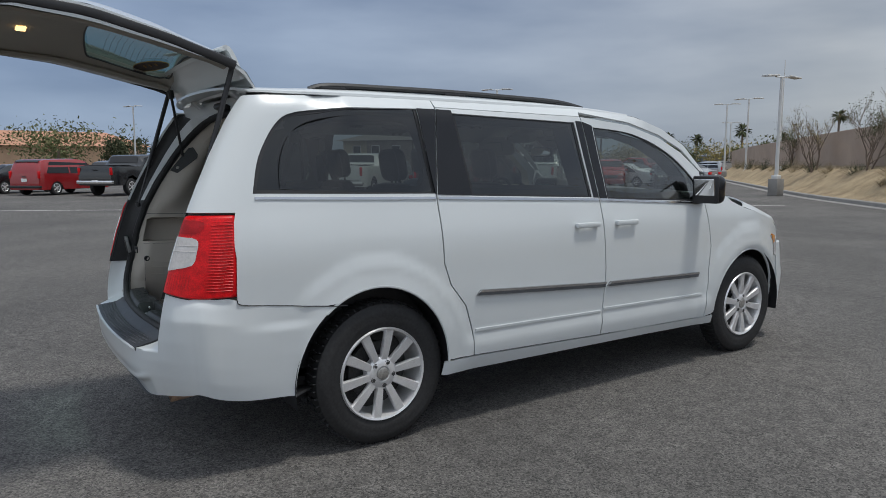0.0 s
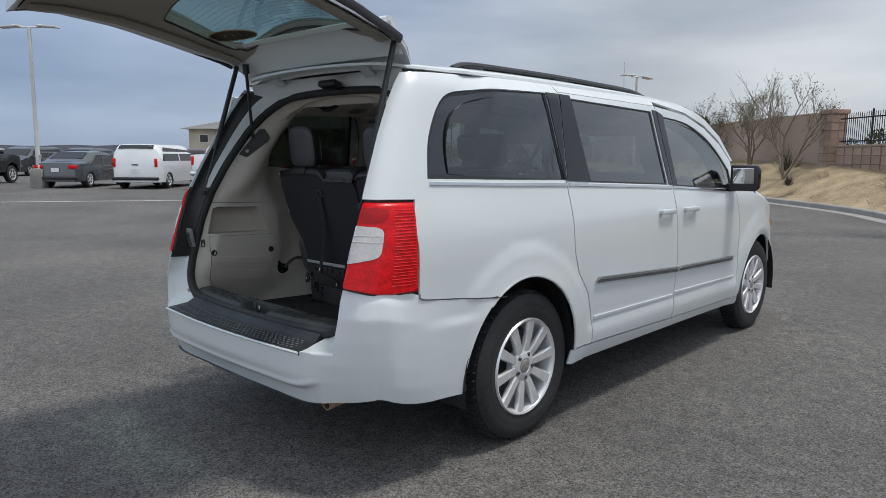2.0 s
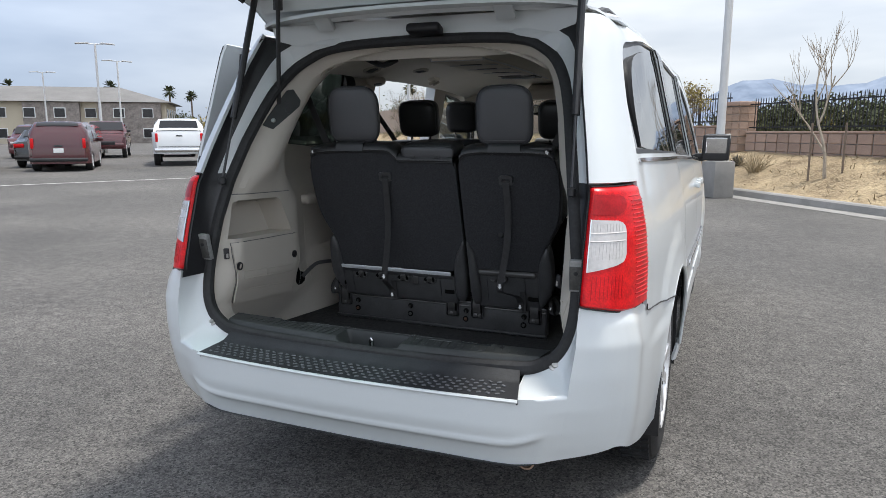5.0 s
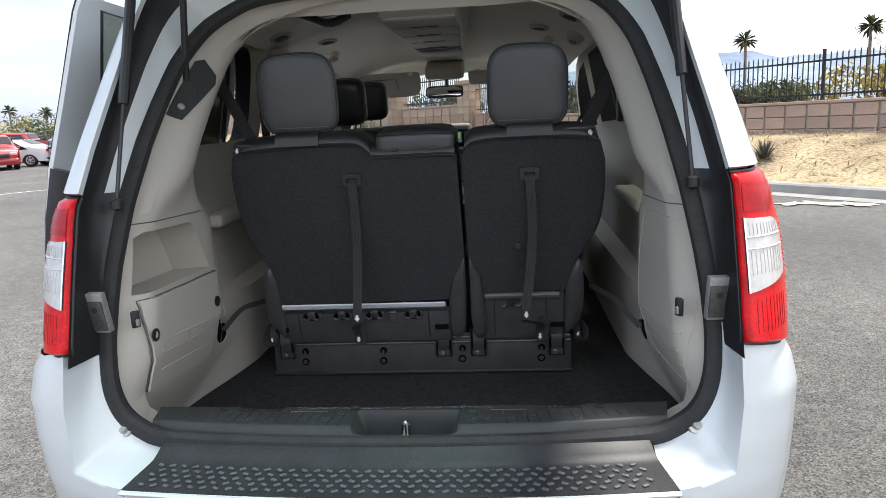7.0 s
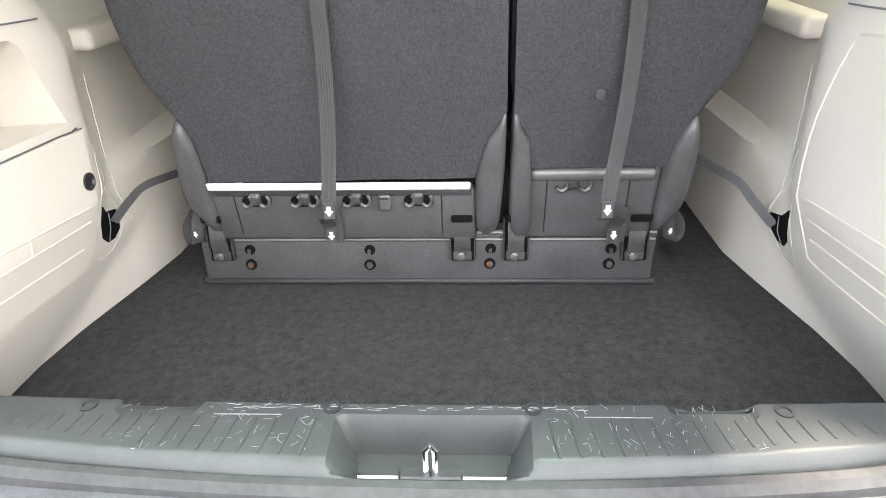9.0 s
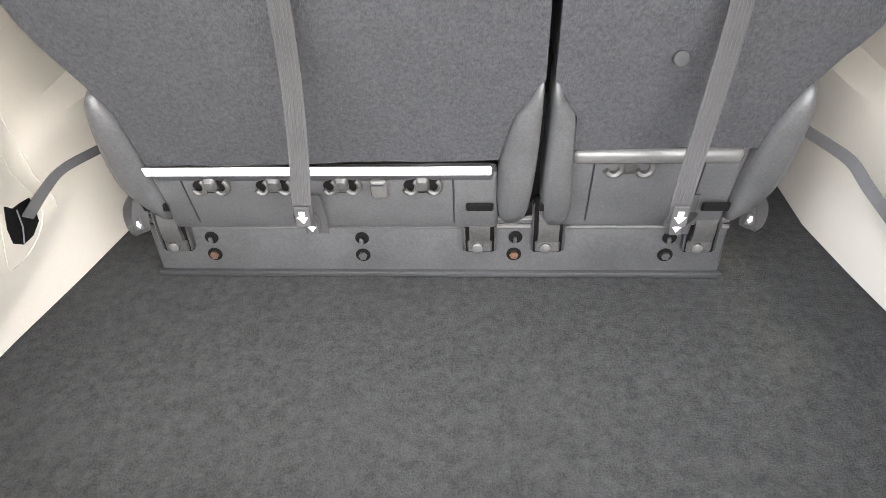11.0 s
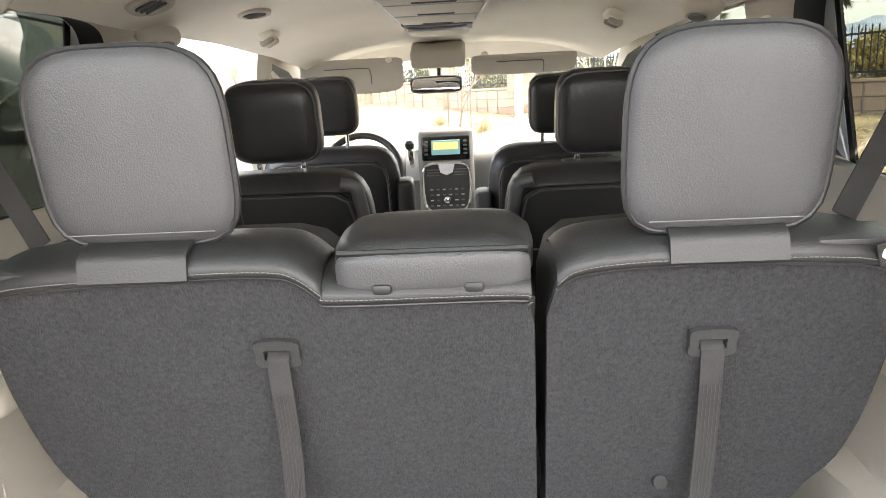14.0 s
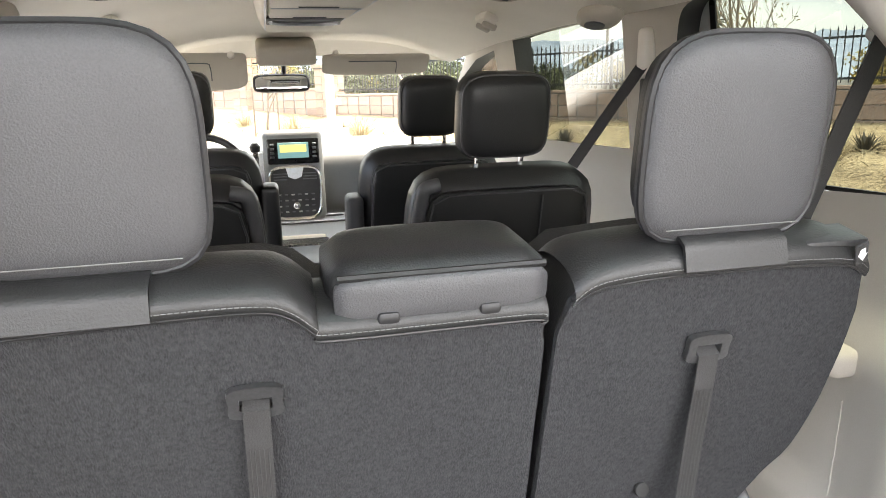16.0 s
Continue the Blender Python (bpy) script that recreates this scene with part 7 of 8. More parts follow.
for nm, o, z_top in (("third_row_seat", L60, 1.0), ("third_row_seat", R40, 1.0)):
    cx = sum(p[0] for p in o) / len(o)
    body = [(x + (0.010 if x > cx else -0.010) * (1 if abs(x - 0.138) > 0.02 else 0), z) for x, z in o]
    st = part(nm, sheet([body], lambda a, b: bp(a, b, 0.012), 0.035, thick=0.13), LEATHER, van, "black leather third-row backrest with carpeted rear", angle=80)
    part("rear_carpet", sheet([o], lambda a, b: bp(a, b, 0.002 + 0.004 * noise.noise(Vector((a * 9 + b * 3, b * 4, 0.5))) + 0.003 * noise.noise(Vector((a * 22 + b * 9, b * 7, 2.5)))), 0.022, thick=0.012), CARPET, st, "black carpet seat back")
    top = [p for p in o if p[1] > 1.205]
    top = curve(top, 4)
    roll = [(0.004, -0.006), (-0.004, -0.002), (-0.006, 0.005), (-0.003, 0.013), (0.006, 0.021), (0.022, 0.026), (0.045, 0.027), (0.075, 0.022), (0.105, 0.008), (0.125, -0.02), (0.128, -0.06)]
    roll = curve(roll, 2)
    part("top_roll", grid(lambda u, v: bp(top[int(round(u * (len(top) - 1)))][0], top[int(round(u * (len(top) - 1)))][1] + roll[int(round(v * (len(roll) - 1)))][1], roll[int(round(v * (len(roll) - 1)))][0]), len(top) - 1, len(roll) - 1, flip=(top[0][0] > top[-1][0])), LEATHER, st, "rolled leather top edge", angle=80)
    part("top_piping", tube([bp(x, z - 0.002, -0.003) for x, z in top], 0.0026, 6), LEATHER, st)
    cum = [0.0]
    for p, q in zip(top, top[1:]):
        cum.append(cum[-1] + math.hypot(q[0] - p[0], q[1] - p[1]))
    bm = bmesh.new()
    k = 0.0
    while k < cum[-1] - 0.006:
        a = (interp(k, cum, [p[0] for p in top]), interp(k, cum, [p[1] for p in top]))
        b = (interp(k + 0.0045, cum, [p[0] for p in top]), interp(k + 0.0045, cum, [p[1] for p in top]))
        tube([bp(a[0], a[1] + 0.007, -0.0062), bp(b[0], b[1] + 0.007, -0.0062)], 0.0006, 4, bm, caps=False)
        k += 0.006
    part("stitching", bm, THREAD, st, "pale stitching")


for x, z, w, h in ((-0.338, 1.417, 0.239, 0.238), (0.341, 1.408, 0.232, 0.234)):
    m = pose(x, -0.397 + 0.013 * (x < 0) - 0.004, z, 5)
    hr = part("rear_headrest", moved(cushion(w - 0.040, h - 0.026, 0.066, top=3.7), m), LEATHER, van, "grey-black leather third-row headrest", angle=80)
    part("headrest_face", moved(cushion(w - 0.004, h - 0.004, 0.03, puff=0.008, top=3.7), m @ pose(0, -0.032, 0)), LEATHER_GREY, hr, "grey grained leather face", angle=80)
    ol = []
    for k in range(48):
        a = 2 * math.pi * k / 48
        c, s_ = math.cos(a), math.sin(a)
        ex = 3.7 if s_ > 0 else 5.0
        l = (abs(c) ** ex + abs(s_) ** ex) ** (1 / ex)
        ol.append(m @ Vector((c / l * (w / 2 - 0.003), -0.0375, s_ / l * (h / 2 - 0.0035))))
    part("headrest_piping", tube(ol + ol[:1], 0.0042, 6, caps=False), TRIM_BLACK, hr, "black piped seam")
    part("headrest_stitching", tube([m @ pose(0, -0.0535, -h / 2 + 0.022) @ Vector(((k / 10 - 0.5) * w * 0.74, 0, 0)) for k in range(11)], 0.0007, 4), THREAD, hr)
    for dx in (-0.075, 0.075):
        part("headrest_post", tube([m @ Vector((dx, 0.005, -h / 2 + 0.01)), m @ Vector((dx, 0.02, -h / 2 - 0.05))], 0.007, 8), CHROME, hr)
    fl = grid(lambda u, v: Vector((x + 0.003 - 0.012 * (x < 0) + (u - 0.5) * 0.132, -0.452 + 0.010 - 0.010 * v + (0.05 * (1 - min(1, v * 2.5)) ** 2), 1.304 - 0.043 * v)), 10, 8)
    solid(fl, 0.005)
    part("headrest_flap", fl, LEATHER, van, "black leather flap under the headrest", angle=70)
# middle headrest, folded down
m = pose(0.006, -0.362, 1.270, 6)
ch = part("middle_headrest", moved(cushion(0.245, 0.15, 0.062, puff=0.006), m @ pose(0, 0, 0, -90)), LEATHER, van, "black leather middle headrest folded flat", angle=80)
part("headrest_piping", tube([m @ Vector((0.112 * a, -0.072, 0.02)) for a in (-1, -0.5, 0, 0.5, 1)], 0.004, 6), LEATHER, ch)
part("headrest_face", moved(cushion(0.232, 0.052, 0.02, puff=0.004), m @ pose(0, -0.068, -0.006)), LEATHER_GREY, ch, "grey leather edge face", angle=80)
for dx in (-0.055, 0.055):
    part("headrest_post", rbox(0.024, 0.016, 0.014, 0.005, 2, pose(dx, -0.436, 1.238)), TRIM_BLACK, ch)

# straps, brackets, arrow tags
def arrow_tag(parent, p, rx, scale=1.0, tilt=0):
    """A white arrow printed on a black tab, pointing down."""
    m = pose(p[0], p[1], p[2], rx, tilt, 0)
    tb = part("strap_tab", rbox(0.032 * scale, 0.003, 0.05 * scale, 0.004, 1, m), WEBBING, parent, "black pull tab with white arrow")
    bm = bmesh.new()
    sh = [(-0.006, 0.014), (0.006, 0.014), (0.006, 0.0), (0.012, 0.0), (0.0, -0.016), (-0.012, 0.0), (-0.006, 0.0)]
    bm.faces.new([bm.verts.new(m @ Vector((a * scale, -0.0022, b * scale))) for a, b in sh])
    bmesh.ops.triangulate(bm, faces=bm.faces)
    part("arrow_mark", bm, WHITE_TAG, tb, "white arrow")
    return tb


for x0, z0 in ((-0.196, 1.145), (0.343, 1.143)):
    br = part("strap_bracket", sheet([curve([(-0.028, 0), (-0.024, 0.018), (0.024, 0.018), (0.028, 0), (0.024, -0.018), (-0.024, -0.018)], 4, True), [(-0.017, 0.006), (0.017, 0.006), (0.017, -0.008), (-0.017, -0.008)]], lambda a, b: bp(x0 + a, z0 + 0.008 + b, -0.006), 0.008, thick=0.008), BLACK_PLASTIC, van, "black strap guide bracket")
    xa, xb = (-0.212, -0.245) if x0 < 0 else (0.323, 0.371)
    pts = [bp(x0, z0 + 0.010, 0.012), bp(x0, z0, -0.008)]
    for k in range(1, 9):
        t = k / 8
        pts.append(Vector((x0 + (xa - x0) * t + (0.003 if x0 < 0 else 0.014) * math.sin(t * math.pi), (back_y(z0 - (z0 - 0.735) * t) - 0.012) * (1 - t) - 0.421 * t, z0 - (z0 - 0.735) * t)))
    pts += spline([(xa, -0.422, 0.715), (xa - 0.002, -0.415, 0.690), (xa + (xb - xa) * 0.4, -0.385, 0.675), (xb, -0.330, 0.650), (xb, -0.294, 0.618), (xb, -0.288, 0.578)], 3)
    sp_ob = part("pull_strap", ribbon(pts, 0.028, 0.002), WEBBING, br, "black pull strap")
    part("strap_tail", ribbon([Vector((xb + 0.012, -0.300, 0.665)), Vector((xb + 0.014, -0.290, 0.62)), Vector((xb + 0.013, -0.284, 0.575))], 0.024, 0.002), WEBBING, br, "folded strap tail")
    for k in range(5):
        dx = (k - 2) * 0.0048
        part("web_rib", tube([p + Vector((dx, -0.0022, 0)) for p in pts[2:10]], 0.0007, 4), THREAD_DARK, sp_ob)
    arrow_tag(br, (xa, -0.4285, 0.715), 2, 0.72)
    arrow_tag(br, (xb, -0.2925, 0.596), -5, 0.66)
for s, x, z in ((-1, -0.52, 1.255), (1, 0.505, 1.262)):
    bz = part("release_bezel", rbox(0.09, 0.05, 0.012, 0.005, 2, pose(x * 0.97, -0.42, z + 0.018, 12, 0, 0)), BLACK_PLASTIC, van, "black strap bezel on the seat top")
    arrow_tag(bz, (x + s * 0.012, -0.452, z + 0.002), 14, 0.6, -s * 20)
for s, x, y, z in ((-1, -0.549, -0.288, 0.600), (1, 0.498, -0.264, 0.593)):
    loop = spline([(x - s * 0.012, y + 0.03, z + 0.05), (x - s * 0.004, y + 0.010, z + 0.030), (x, y + 0.002, z), (x + s * 0.006, y + 0.006, z - 0.026), (x + s * 0.026, y + 0.020, z - 0.020), (x + s * 0.026, y + 0.026, z + 0.012), (x + s * 0.004, y + 0.03, z + 0.045)], 4)
    lb = part("lower_tab", ribbon(loop, 0.026, 0.002, (0.75, -s * 0.66, 0)), WEBBING, van, "black lower pull loop")
    arrow_tag(lb, (x + s * 0.001, y - 0.004, z), -10, 0.45, s * 12)

# silver strip, lower panels, hooks, hinge bar
part("silver_strip", rbox(0.556, 0.006, 0.019, 0.003, 1, pose(-0.216, -0.318, 0.722, 14)), SILVER, van, "silver edge strip across the seat back")
for x0, x1, z1 in ((-0.50, 0.075, 0.712), (0.165, 0.455, 0.764)):
    lpn = part("lower_panel", rbox(x1 - x0, 0.03, z1 - 0.575, 0.012, 3, pose((x0 + x1) / 2, -0.272, (z1 + 0.575) / 2, 12)), SEAT_PLASTIC, van, "black plastic lower seat panel")
    if x0 < 0:
        part("panel_step", rbox(x1 - x0 - 0.02, 0.016, 0.022, 0.007, 3, pose((x0 + x1) / 2, -0.294, z1 - 0.010, 12)), BLACK_PLASTIC, lpn)
    else:
        # the bright roll along the panel top is likewise coloured lighter
        part("panel_roll", rbox(x1 - x0 - 0.03, 0.030, 0.030, 0.0135, 4, pose((x0 + x1) / 2 + 0.004, -0.302, z1 - 0.022, 12)), BAR_EDGE, lpn, "glossy rounded panel edge")
    for xe in ((-0.448, 0.000) if x0 < 0 else (0.222, 0.392)):
        part("panel_joint", rbox(0.003, 0.004, z1 - 0.60, 0.001, 1, pose(xe, -0.2885, (z1 + 0.585) / 2, 12)), TRIM_BLACK, lpn)
    for x in ((-0.400, -0.294, -0.182, -0.050) if x0 < 0 else (0.275,)):
        z = z1 - (0.030 if x0 < 0 else 0.046)
        k = 1.0 if x0 < 0 else 1.25
        y = -0.296
        m = pose(x, y, z, 102, 0, 0)
        hkk = part("bag_hook", sheet([[(0.031 * k * math.cos(a), 0.016 * k * math.sin(a)) for a in np.linspace(0, 2 * math.pi, 21)[:-1]]], lambda a, b: m @ Vector((a, b, 0.0015)), 0.01, thick=0.002), SLOT_SHADE, lpn, "black plastic bag hook over a recess shaded by colour")
        for q in (-1, 1):
            lobe = [(x + q * k * (0.019 + 0.011 * math.cos(a)), y - 0.006, z + k * (0.001 + 0.013 * math.sin(a))) for a in np.linspace(radians(-150 if q > 0 else -30), radians(60 if q > 0 else -240), 12)]
            part("hook_prong", tube(lobe, 0.0046 * k, 7), HINGE_GREY, hkk)
        part("hook_core", moved(cushion(0.024 * k, 0.030 * k, 0.014, puff=0.003, n=6), pose(x, y - 0.002, z + 0.004, 12)), HINGE_GREY, hkk)
    if x0 < 0:
        at = part("anchor_tab", rbox(0.028, 0.012, 0.040, 0.007, 3, pose(-0.121, -0.300, 0.678, 12)), BAR_EDGE, lpn, "grey anchor tab")
        part("tab_slot", rbox(0.020, 0.003, 0.006, 0.001, 1, pose(-0.121, -0.308, 0.690, 12)), TRIM_BLACK, at)
bar = part("hinge_bar", rbox(1.045, 0.05, 0.128, 0.010, 3, pose(-0.043, -0.226, 0.521, -3)), SEAT_PLASTIC, van, "black plastic seat hinge cover bar")
for z, r in ((0.566, 0.0055), (0.584, 0.0065)):
    part("bar_lip", tube([(-0.56 + 0.1035 * k, -0.2515 + (0.584 - z) * 0.05, z) for k in range(11)], r, 10), BAR_EDGE, bar, "shiny lip with its highlight in the colour")
part("bar_foot", rbox(1.05, 0.016, 0.012, 0.004, 2, pose(-0.043, -0.255, 0.461, -3)), BLACK_PLASTIC, bar)
for i, (x, z) in enumerate(((-0.449, 0.541), (-0.170, 0.540), (0.107, 0.543), (0.378, 0.542))):
    part("bar_clip", lathe([(0.0125, 0), (0.0125, 0.002), (0.0, 0.002)], 18, pose(x, -0.2525, z, 87)), SLOT_SHADE, bar)
    part("clip_pin", rbox(0.007, 0.008, 0.014, 0.003, 2, pose(x - 0.001, -0.258, z - 0.004, -3)), HINGE_GREY, bar)
    part("bar_bolt", lathe([(0.0135, 0), (0.0135, 0.002), (0.0, 0.002)], 18, pose(x - 0.002, -0.2535, z - 0.038, 87)), SLOT_SHADE, bar, "bolt with its recess shade as a black disc")
    part("bolt_head", lathe([(0.008, 0.003), (0.008, 0.007), (0.004, 0.008), (0, 0.008)], 6, pose(x - 0.002, -0.2535, z - 0.038, 87)), RUST if i % 2 == 0 else HINGE_GREY, bar, "worn bolt head")
for x in (-0.512, 0.043, 0.163, 0.428):
    # the bar isn't cut: a proud black block carries the slot's shade
    hg = part("seat_hinge", rbox(0.054, 0.014, 0.116, 0.004, 2, pose(x, -0.2545, 0.574, -3)), SLOT_SHADE, van, "seat hinge arm on a black block for the slot's shade")
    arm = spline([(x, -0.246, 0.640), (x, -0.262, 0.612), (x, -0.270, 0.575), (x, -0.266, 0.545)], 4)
    part("arm_slot", rbox(0.046, 0.006, 0.020, 0.003, 1, pose(x, -0.2895, 0.634, 12)), SLOT_SHADE, hg, "slot above the hinge, its shade a black block")
    part("hinge_arm", ribbon(arm, 0.036, 0.008), HINGE_GREY, hg, "flat dark hinge arm")
    part("hinge_foot", rbox(0.044, 0.014, 0.024, 0.003, 1, pose(x, -0.2595, 0.531, -3)), HINGE_GREY, hg)
    part("hinge_bolt", lathe([(0.010, 0), (0.010, 0.005), (0.006, 0.007), (0, 0.007)], 14, pose(x - 0.004, -0.266, 0.530, 87)), BAR_EDGE, hg)
    for q in (-1, 1):
        part("slot_cheek", rbox(0.004, 0.016, 0.10, 0.0015, 1, pose(x + q * 0.0275, -0.258, 0.572, -3)), BLACK_PLASTIC, hg)
CHEEKS = (
    [(-0.498, 0.595), (-0.492, 0.72), (-0.497, 0.82), (-0.512, 0.866), (-0.530, 0.858), (-0.545, 0.80), (-0.553, 0.70), (-0.540, 0.64)],
    [(0.076, 0.60), (0.074, 0.735), (0.094, 0.82), (0.112, 0.85), (0.131, 0.884), (0.133, 0.80), (0.130, 0.70), (0.118, 0.60)],
    [(0.148, 0.60), (0.145, 0.80), (0.147, 0.884), (0.165, 0.85), (0.181, 0.82), (0.185, 0.765), (0.192, 0.60)],
    [(0.454, 0.595), (0.456, 0.765), (0.476, 0.84), (0.498, 0.866), (0.512, 0.80), (0.512, 0.70), (0.498, 0.64)],
)
for o in CHEEKS:
    o = curve(o, 3, True)
    cx, cz = sum(p[0] for p in o) / len(o), sum(p[1] for p in o) / len(o)
    # a domed face with soft shoulders, then the side walls back into the seat
    shape = ((0.0, -0.012), (0.55, -0.011), (0.82, -0.008), (0.96, -0.001), (1.0, 0.010), (1.0, 0.055))
    bm = grid(lambda u, v: (lambda p, q: bp(cx + (p[0] - cx) * q[0], cz + (p[1] - cz) * q[0], q[1]))(o[int(round(u * len(o))) % len(o)], shape[int(round(v * 5))]), len(o), 5)
    bmesh.ops.remove_doubles(bm, verts=bm.verts, dist=0.0002)
    bmesh.ops.recalc_face_normals(bm, faces=bm.faces)
    part("recliner_cover", bm, SEAT_PLASTIC, van, "black moulded recliner hinge cover", angle=80)
part("carpet_button", lathe([(0.011, 0), (0.010, 0.004), (0.006, 0.005), (0, 0.003)], 16, pose(0.304, back_y(0.918) - 0.002, 0.918, 76)), RUBBER, van, "black push button")

# third row shoulder belts
for s in (1, -1):
    p0, p1 = Vector((s * 0.645, -0.32, 1.525)), Vector((s * 0.525, -0.345, 1.285))
    bt = part("shoulder_belt", ribbon([p0, p0.lerp(p1, 0.5), p1], 0.040, 0.002, (s * 0.86, 0.25, -0.43)), WEBBING, van, "black shoulder belt")
    part("belt_anchor", rbox(0.03, 0.05, 0.07, 0.012, 3, pose(s * 0.66, -0.315, 1.545, 0, s * 26, 0)), BEIGE, bt, "beige belt anchor")
    p0, p1 = Vector((s * 0.735, 0.43, 1.50)), Vector((s * 0.575, 0.46, 1.26))
    bt = part("shoulder_belt", ribbon([p0, p0.lerp(p1, 0.5), p1], 0.046, 0.002, (0, 1, 0.3)), WEBBING, van, "black shoulder belt")
    part("belt_anchor", rbox(0.03, 0.05, 0.12, 0.012, 3, pose(s * 0.745, 0.43, 1.53)), BEIGE_LIGHT, bt, "beige belt anchor")
    part("belt_cover", rbox(0.02, 0.06, 0.20, 0.006, 2, pose(s * 0.752, 0.42, 1.37)), TRIM_BLACK, bt)


# ---- second row and front seats ----
def seat(x, y, w, z_top, hr_z, hr_w, label, pocket=True):
    st = part("seat", moved(cushion(w, 0.66, 0.13, puff=0.006, top=6.5), pose(x, y, z_top - 0.33, 12)), LEATHER, van, label, angle=80)
    m = pose(x, y, z_top - 0.33, 12)
    part("backrest_panel", moved(cushion(w - 0.065, 0.62, 0.03, puff=0.001, top=11.0), m @ pose(0, -0.062, -0.012)), LEATHER, st, "black leather seat back panel", angle=80)
    inner_side = -1 if x > 0 else 1
    if pocket:
        part("backrest_bolster", tube([m @ Vector((inner_side * p, -0.052, q)) for p, q in spline([(w * 0.36, 0.312), (w * 0.43, 0.303), (w / 2 - 0.024, 0.27), (w / 2 - 0.018, 0.20), (w / 2 - 0.016, 0.0), (w / 2 - 0.016, -0.30)], 5)], 0.017, 8), LEATHER_GREY, st, "grey side bolster", angle=80)
        part("pocket_line", tube([m @ Vector((a * w, -0.081, 0.145)) for a in (-0.36, -0.18, 0, 0.18, 0.36)], 0.0035, 5), LEATHER_GREY, st)
        part("panel_seam", tube([m @ Vector((-inner_side * w * 0.16, -0.080, z)) for z in (0.15, 0.2, 0.25, 0.285)], 0.0022, 5), LEATHER_GREY, st)
    edge = []
    for k in range(25):
        a = math.pi * k / 24
        c, s_ = math.cos(a), math.sin(a)
        l = (abs(c) ** 11 + abs(s_) ** 11) ** (1 / 11)
        edge.append(m @ Vector((c / l * (w / 2 - 0.036), -0.075, -0.012 + s_ / l * 0.306)))
    part("back_piping", tube(edge, 0.0028, 5), LEATHER_GREY, st)
    part("seat_cushion", rbox(w + 0.02, 0.50, 0.17, 0.05, 4, pose(x, y + 0.30, z_top - 0.62)), LEATHER, st)
    part("seat_base", rbox(w - 0.06, 0.44, z_top - 0.70 - 0.45, 0.02, 2, pose(x, y + 0.29, (z_top - 0.70 + 0.45) / 2)), BLACK_PLASTIC, st)
    hd = part("headrest", moved(cushion(hr_w, 0.195, 0.09, puff=0.006, top=4.6), pose(x + 0.005, y - 0.045, hr_z, 8)), LEATHER, st, "black leather headrest", angle=80)
    mh = pose(x + 0.005, y - 0.045, hr_z, 8)
    ring = []
    for k in range(40):
        a = 2 * math.pi * k / 40
        c, s_ = math.cos(a), math.sin(a)
        ex = 4.6 if s_ > 0 else 5.0
        l = (abs(c) ** ex + abs(s_) ** ex) ** (1 / ex)
        ring.append(mh @ Vector((c / l * (hr_w / 2 - 0.004), -0.026, s_ / l * 0.0935)))
    part("headrest_piping", tube(ring + ring[:1], 0.003, 5, caps=False), LEATHER_GREY, hd)
    for dx in (-0.055, 0.055):
        part("headrest_post", tube([(x + 0.005 + dx, y - 0.03, hr_z - 0.08), (x + 0.005 + dx, y - 0.025, z_top - 0.03)], 0.0065, 8), CHROME, st)
    return st


seat(-0.418, 0.45, 0.46, 1.292, 1.405, 0.222, "black leather second-row captain seat")
seat(0.362, 0.45, 0.46, 1.285, 1.395, 0.218, "black leather second-row captain seat")
seat(-0.435, 1.14, 0.48, 1.285, 1.42, 0.205, "black leather front seat", False)
seat(0.352, 1.14, 0.48, 1.272, 1.395, 0.205, "black leather front seat", False)
for x, z, ml in ((-0.178, 1.01, LEATHER), (0.092, 0.96, LEATHER_GREY)):
    part("armrest", rbox(0.058, 0.085, 0.31, 0.018, 4, pose(x, 1.10, z, 8)), ml, van, "folded leather armrest beside the front seat", angle=60)

# ---- dashboard ----
DX = -0.068
DASH = mat("dash_plastic", (0.19, 0.195, 0.20), 0.5, var=0.1, scale=4, fine=260, bump=0.3, dist=0.001)
part("dashboard", moved(cushion(1.50, 0.36, 0.55, puff=0.03, n=18), pose(DX * 0.5, 2.33, 1.02)), DASH, van, "dark grey dashboard", angle=80)
cs = part("dash_centre_panel", rbox(0.27, 0.12, 0.42, 0.03, 4, pose(DX, 2.04, 1.06, -8)), DASH, van, "silver-edged centre console stack")
CM = pose(DX, 2.04, 1.06, -8)
oval = []
for k in range(48):
    a = 2 * math.pi * k / 48
    c, s_ = math.cos(a), math.sin(a)
    l = (abs(c) ** 5 + abs(s_) ** 5) ** 0.2
    oval.append(Vector((c / l * 0.116 * (1.0 - 0.10 * (s_ < 0) * abs(s_)), -0.068, -0.078 + s_ / l * 0.118)))
part("stack_bezel", tube([CM @ p for p in oval + oval[:1]], 0.007, 6, caps=False), CHROME, cs, "chrome bezel ring")
bm = bmesh.new()
bm.faces.new([bm.verts.new(CM @ (p + Vector((0, 0.003, 0)))) for p in oval])
bmesh.ops.triangulate(bm, faces=bm.faces)
part("stack_face", bm, TRIM_BLACK, cs, "black switch panel")
part("radio", rbox(0.232, 0.02, 0.115, 0.008, 2, CM @ pose(0, -0.060, 0.110)), GLOSS_BLACK, cs, "black radio unit with lit screen")
part("radio_screen", rbox(0.138, 0.004, 0.070, 0.002, 1, CM @ pose(0, -0.0715, 0.114)), SCREEN, cs, "lit navigation screen")
part("screen_map_area", rbox(0.118, 0.003, 0.034, 0.001, 1, CM @ pose(0, -0.0735, 0.122)), SCREEN_MAP, cs)
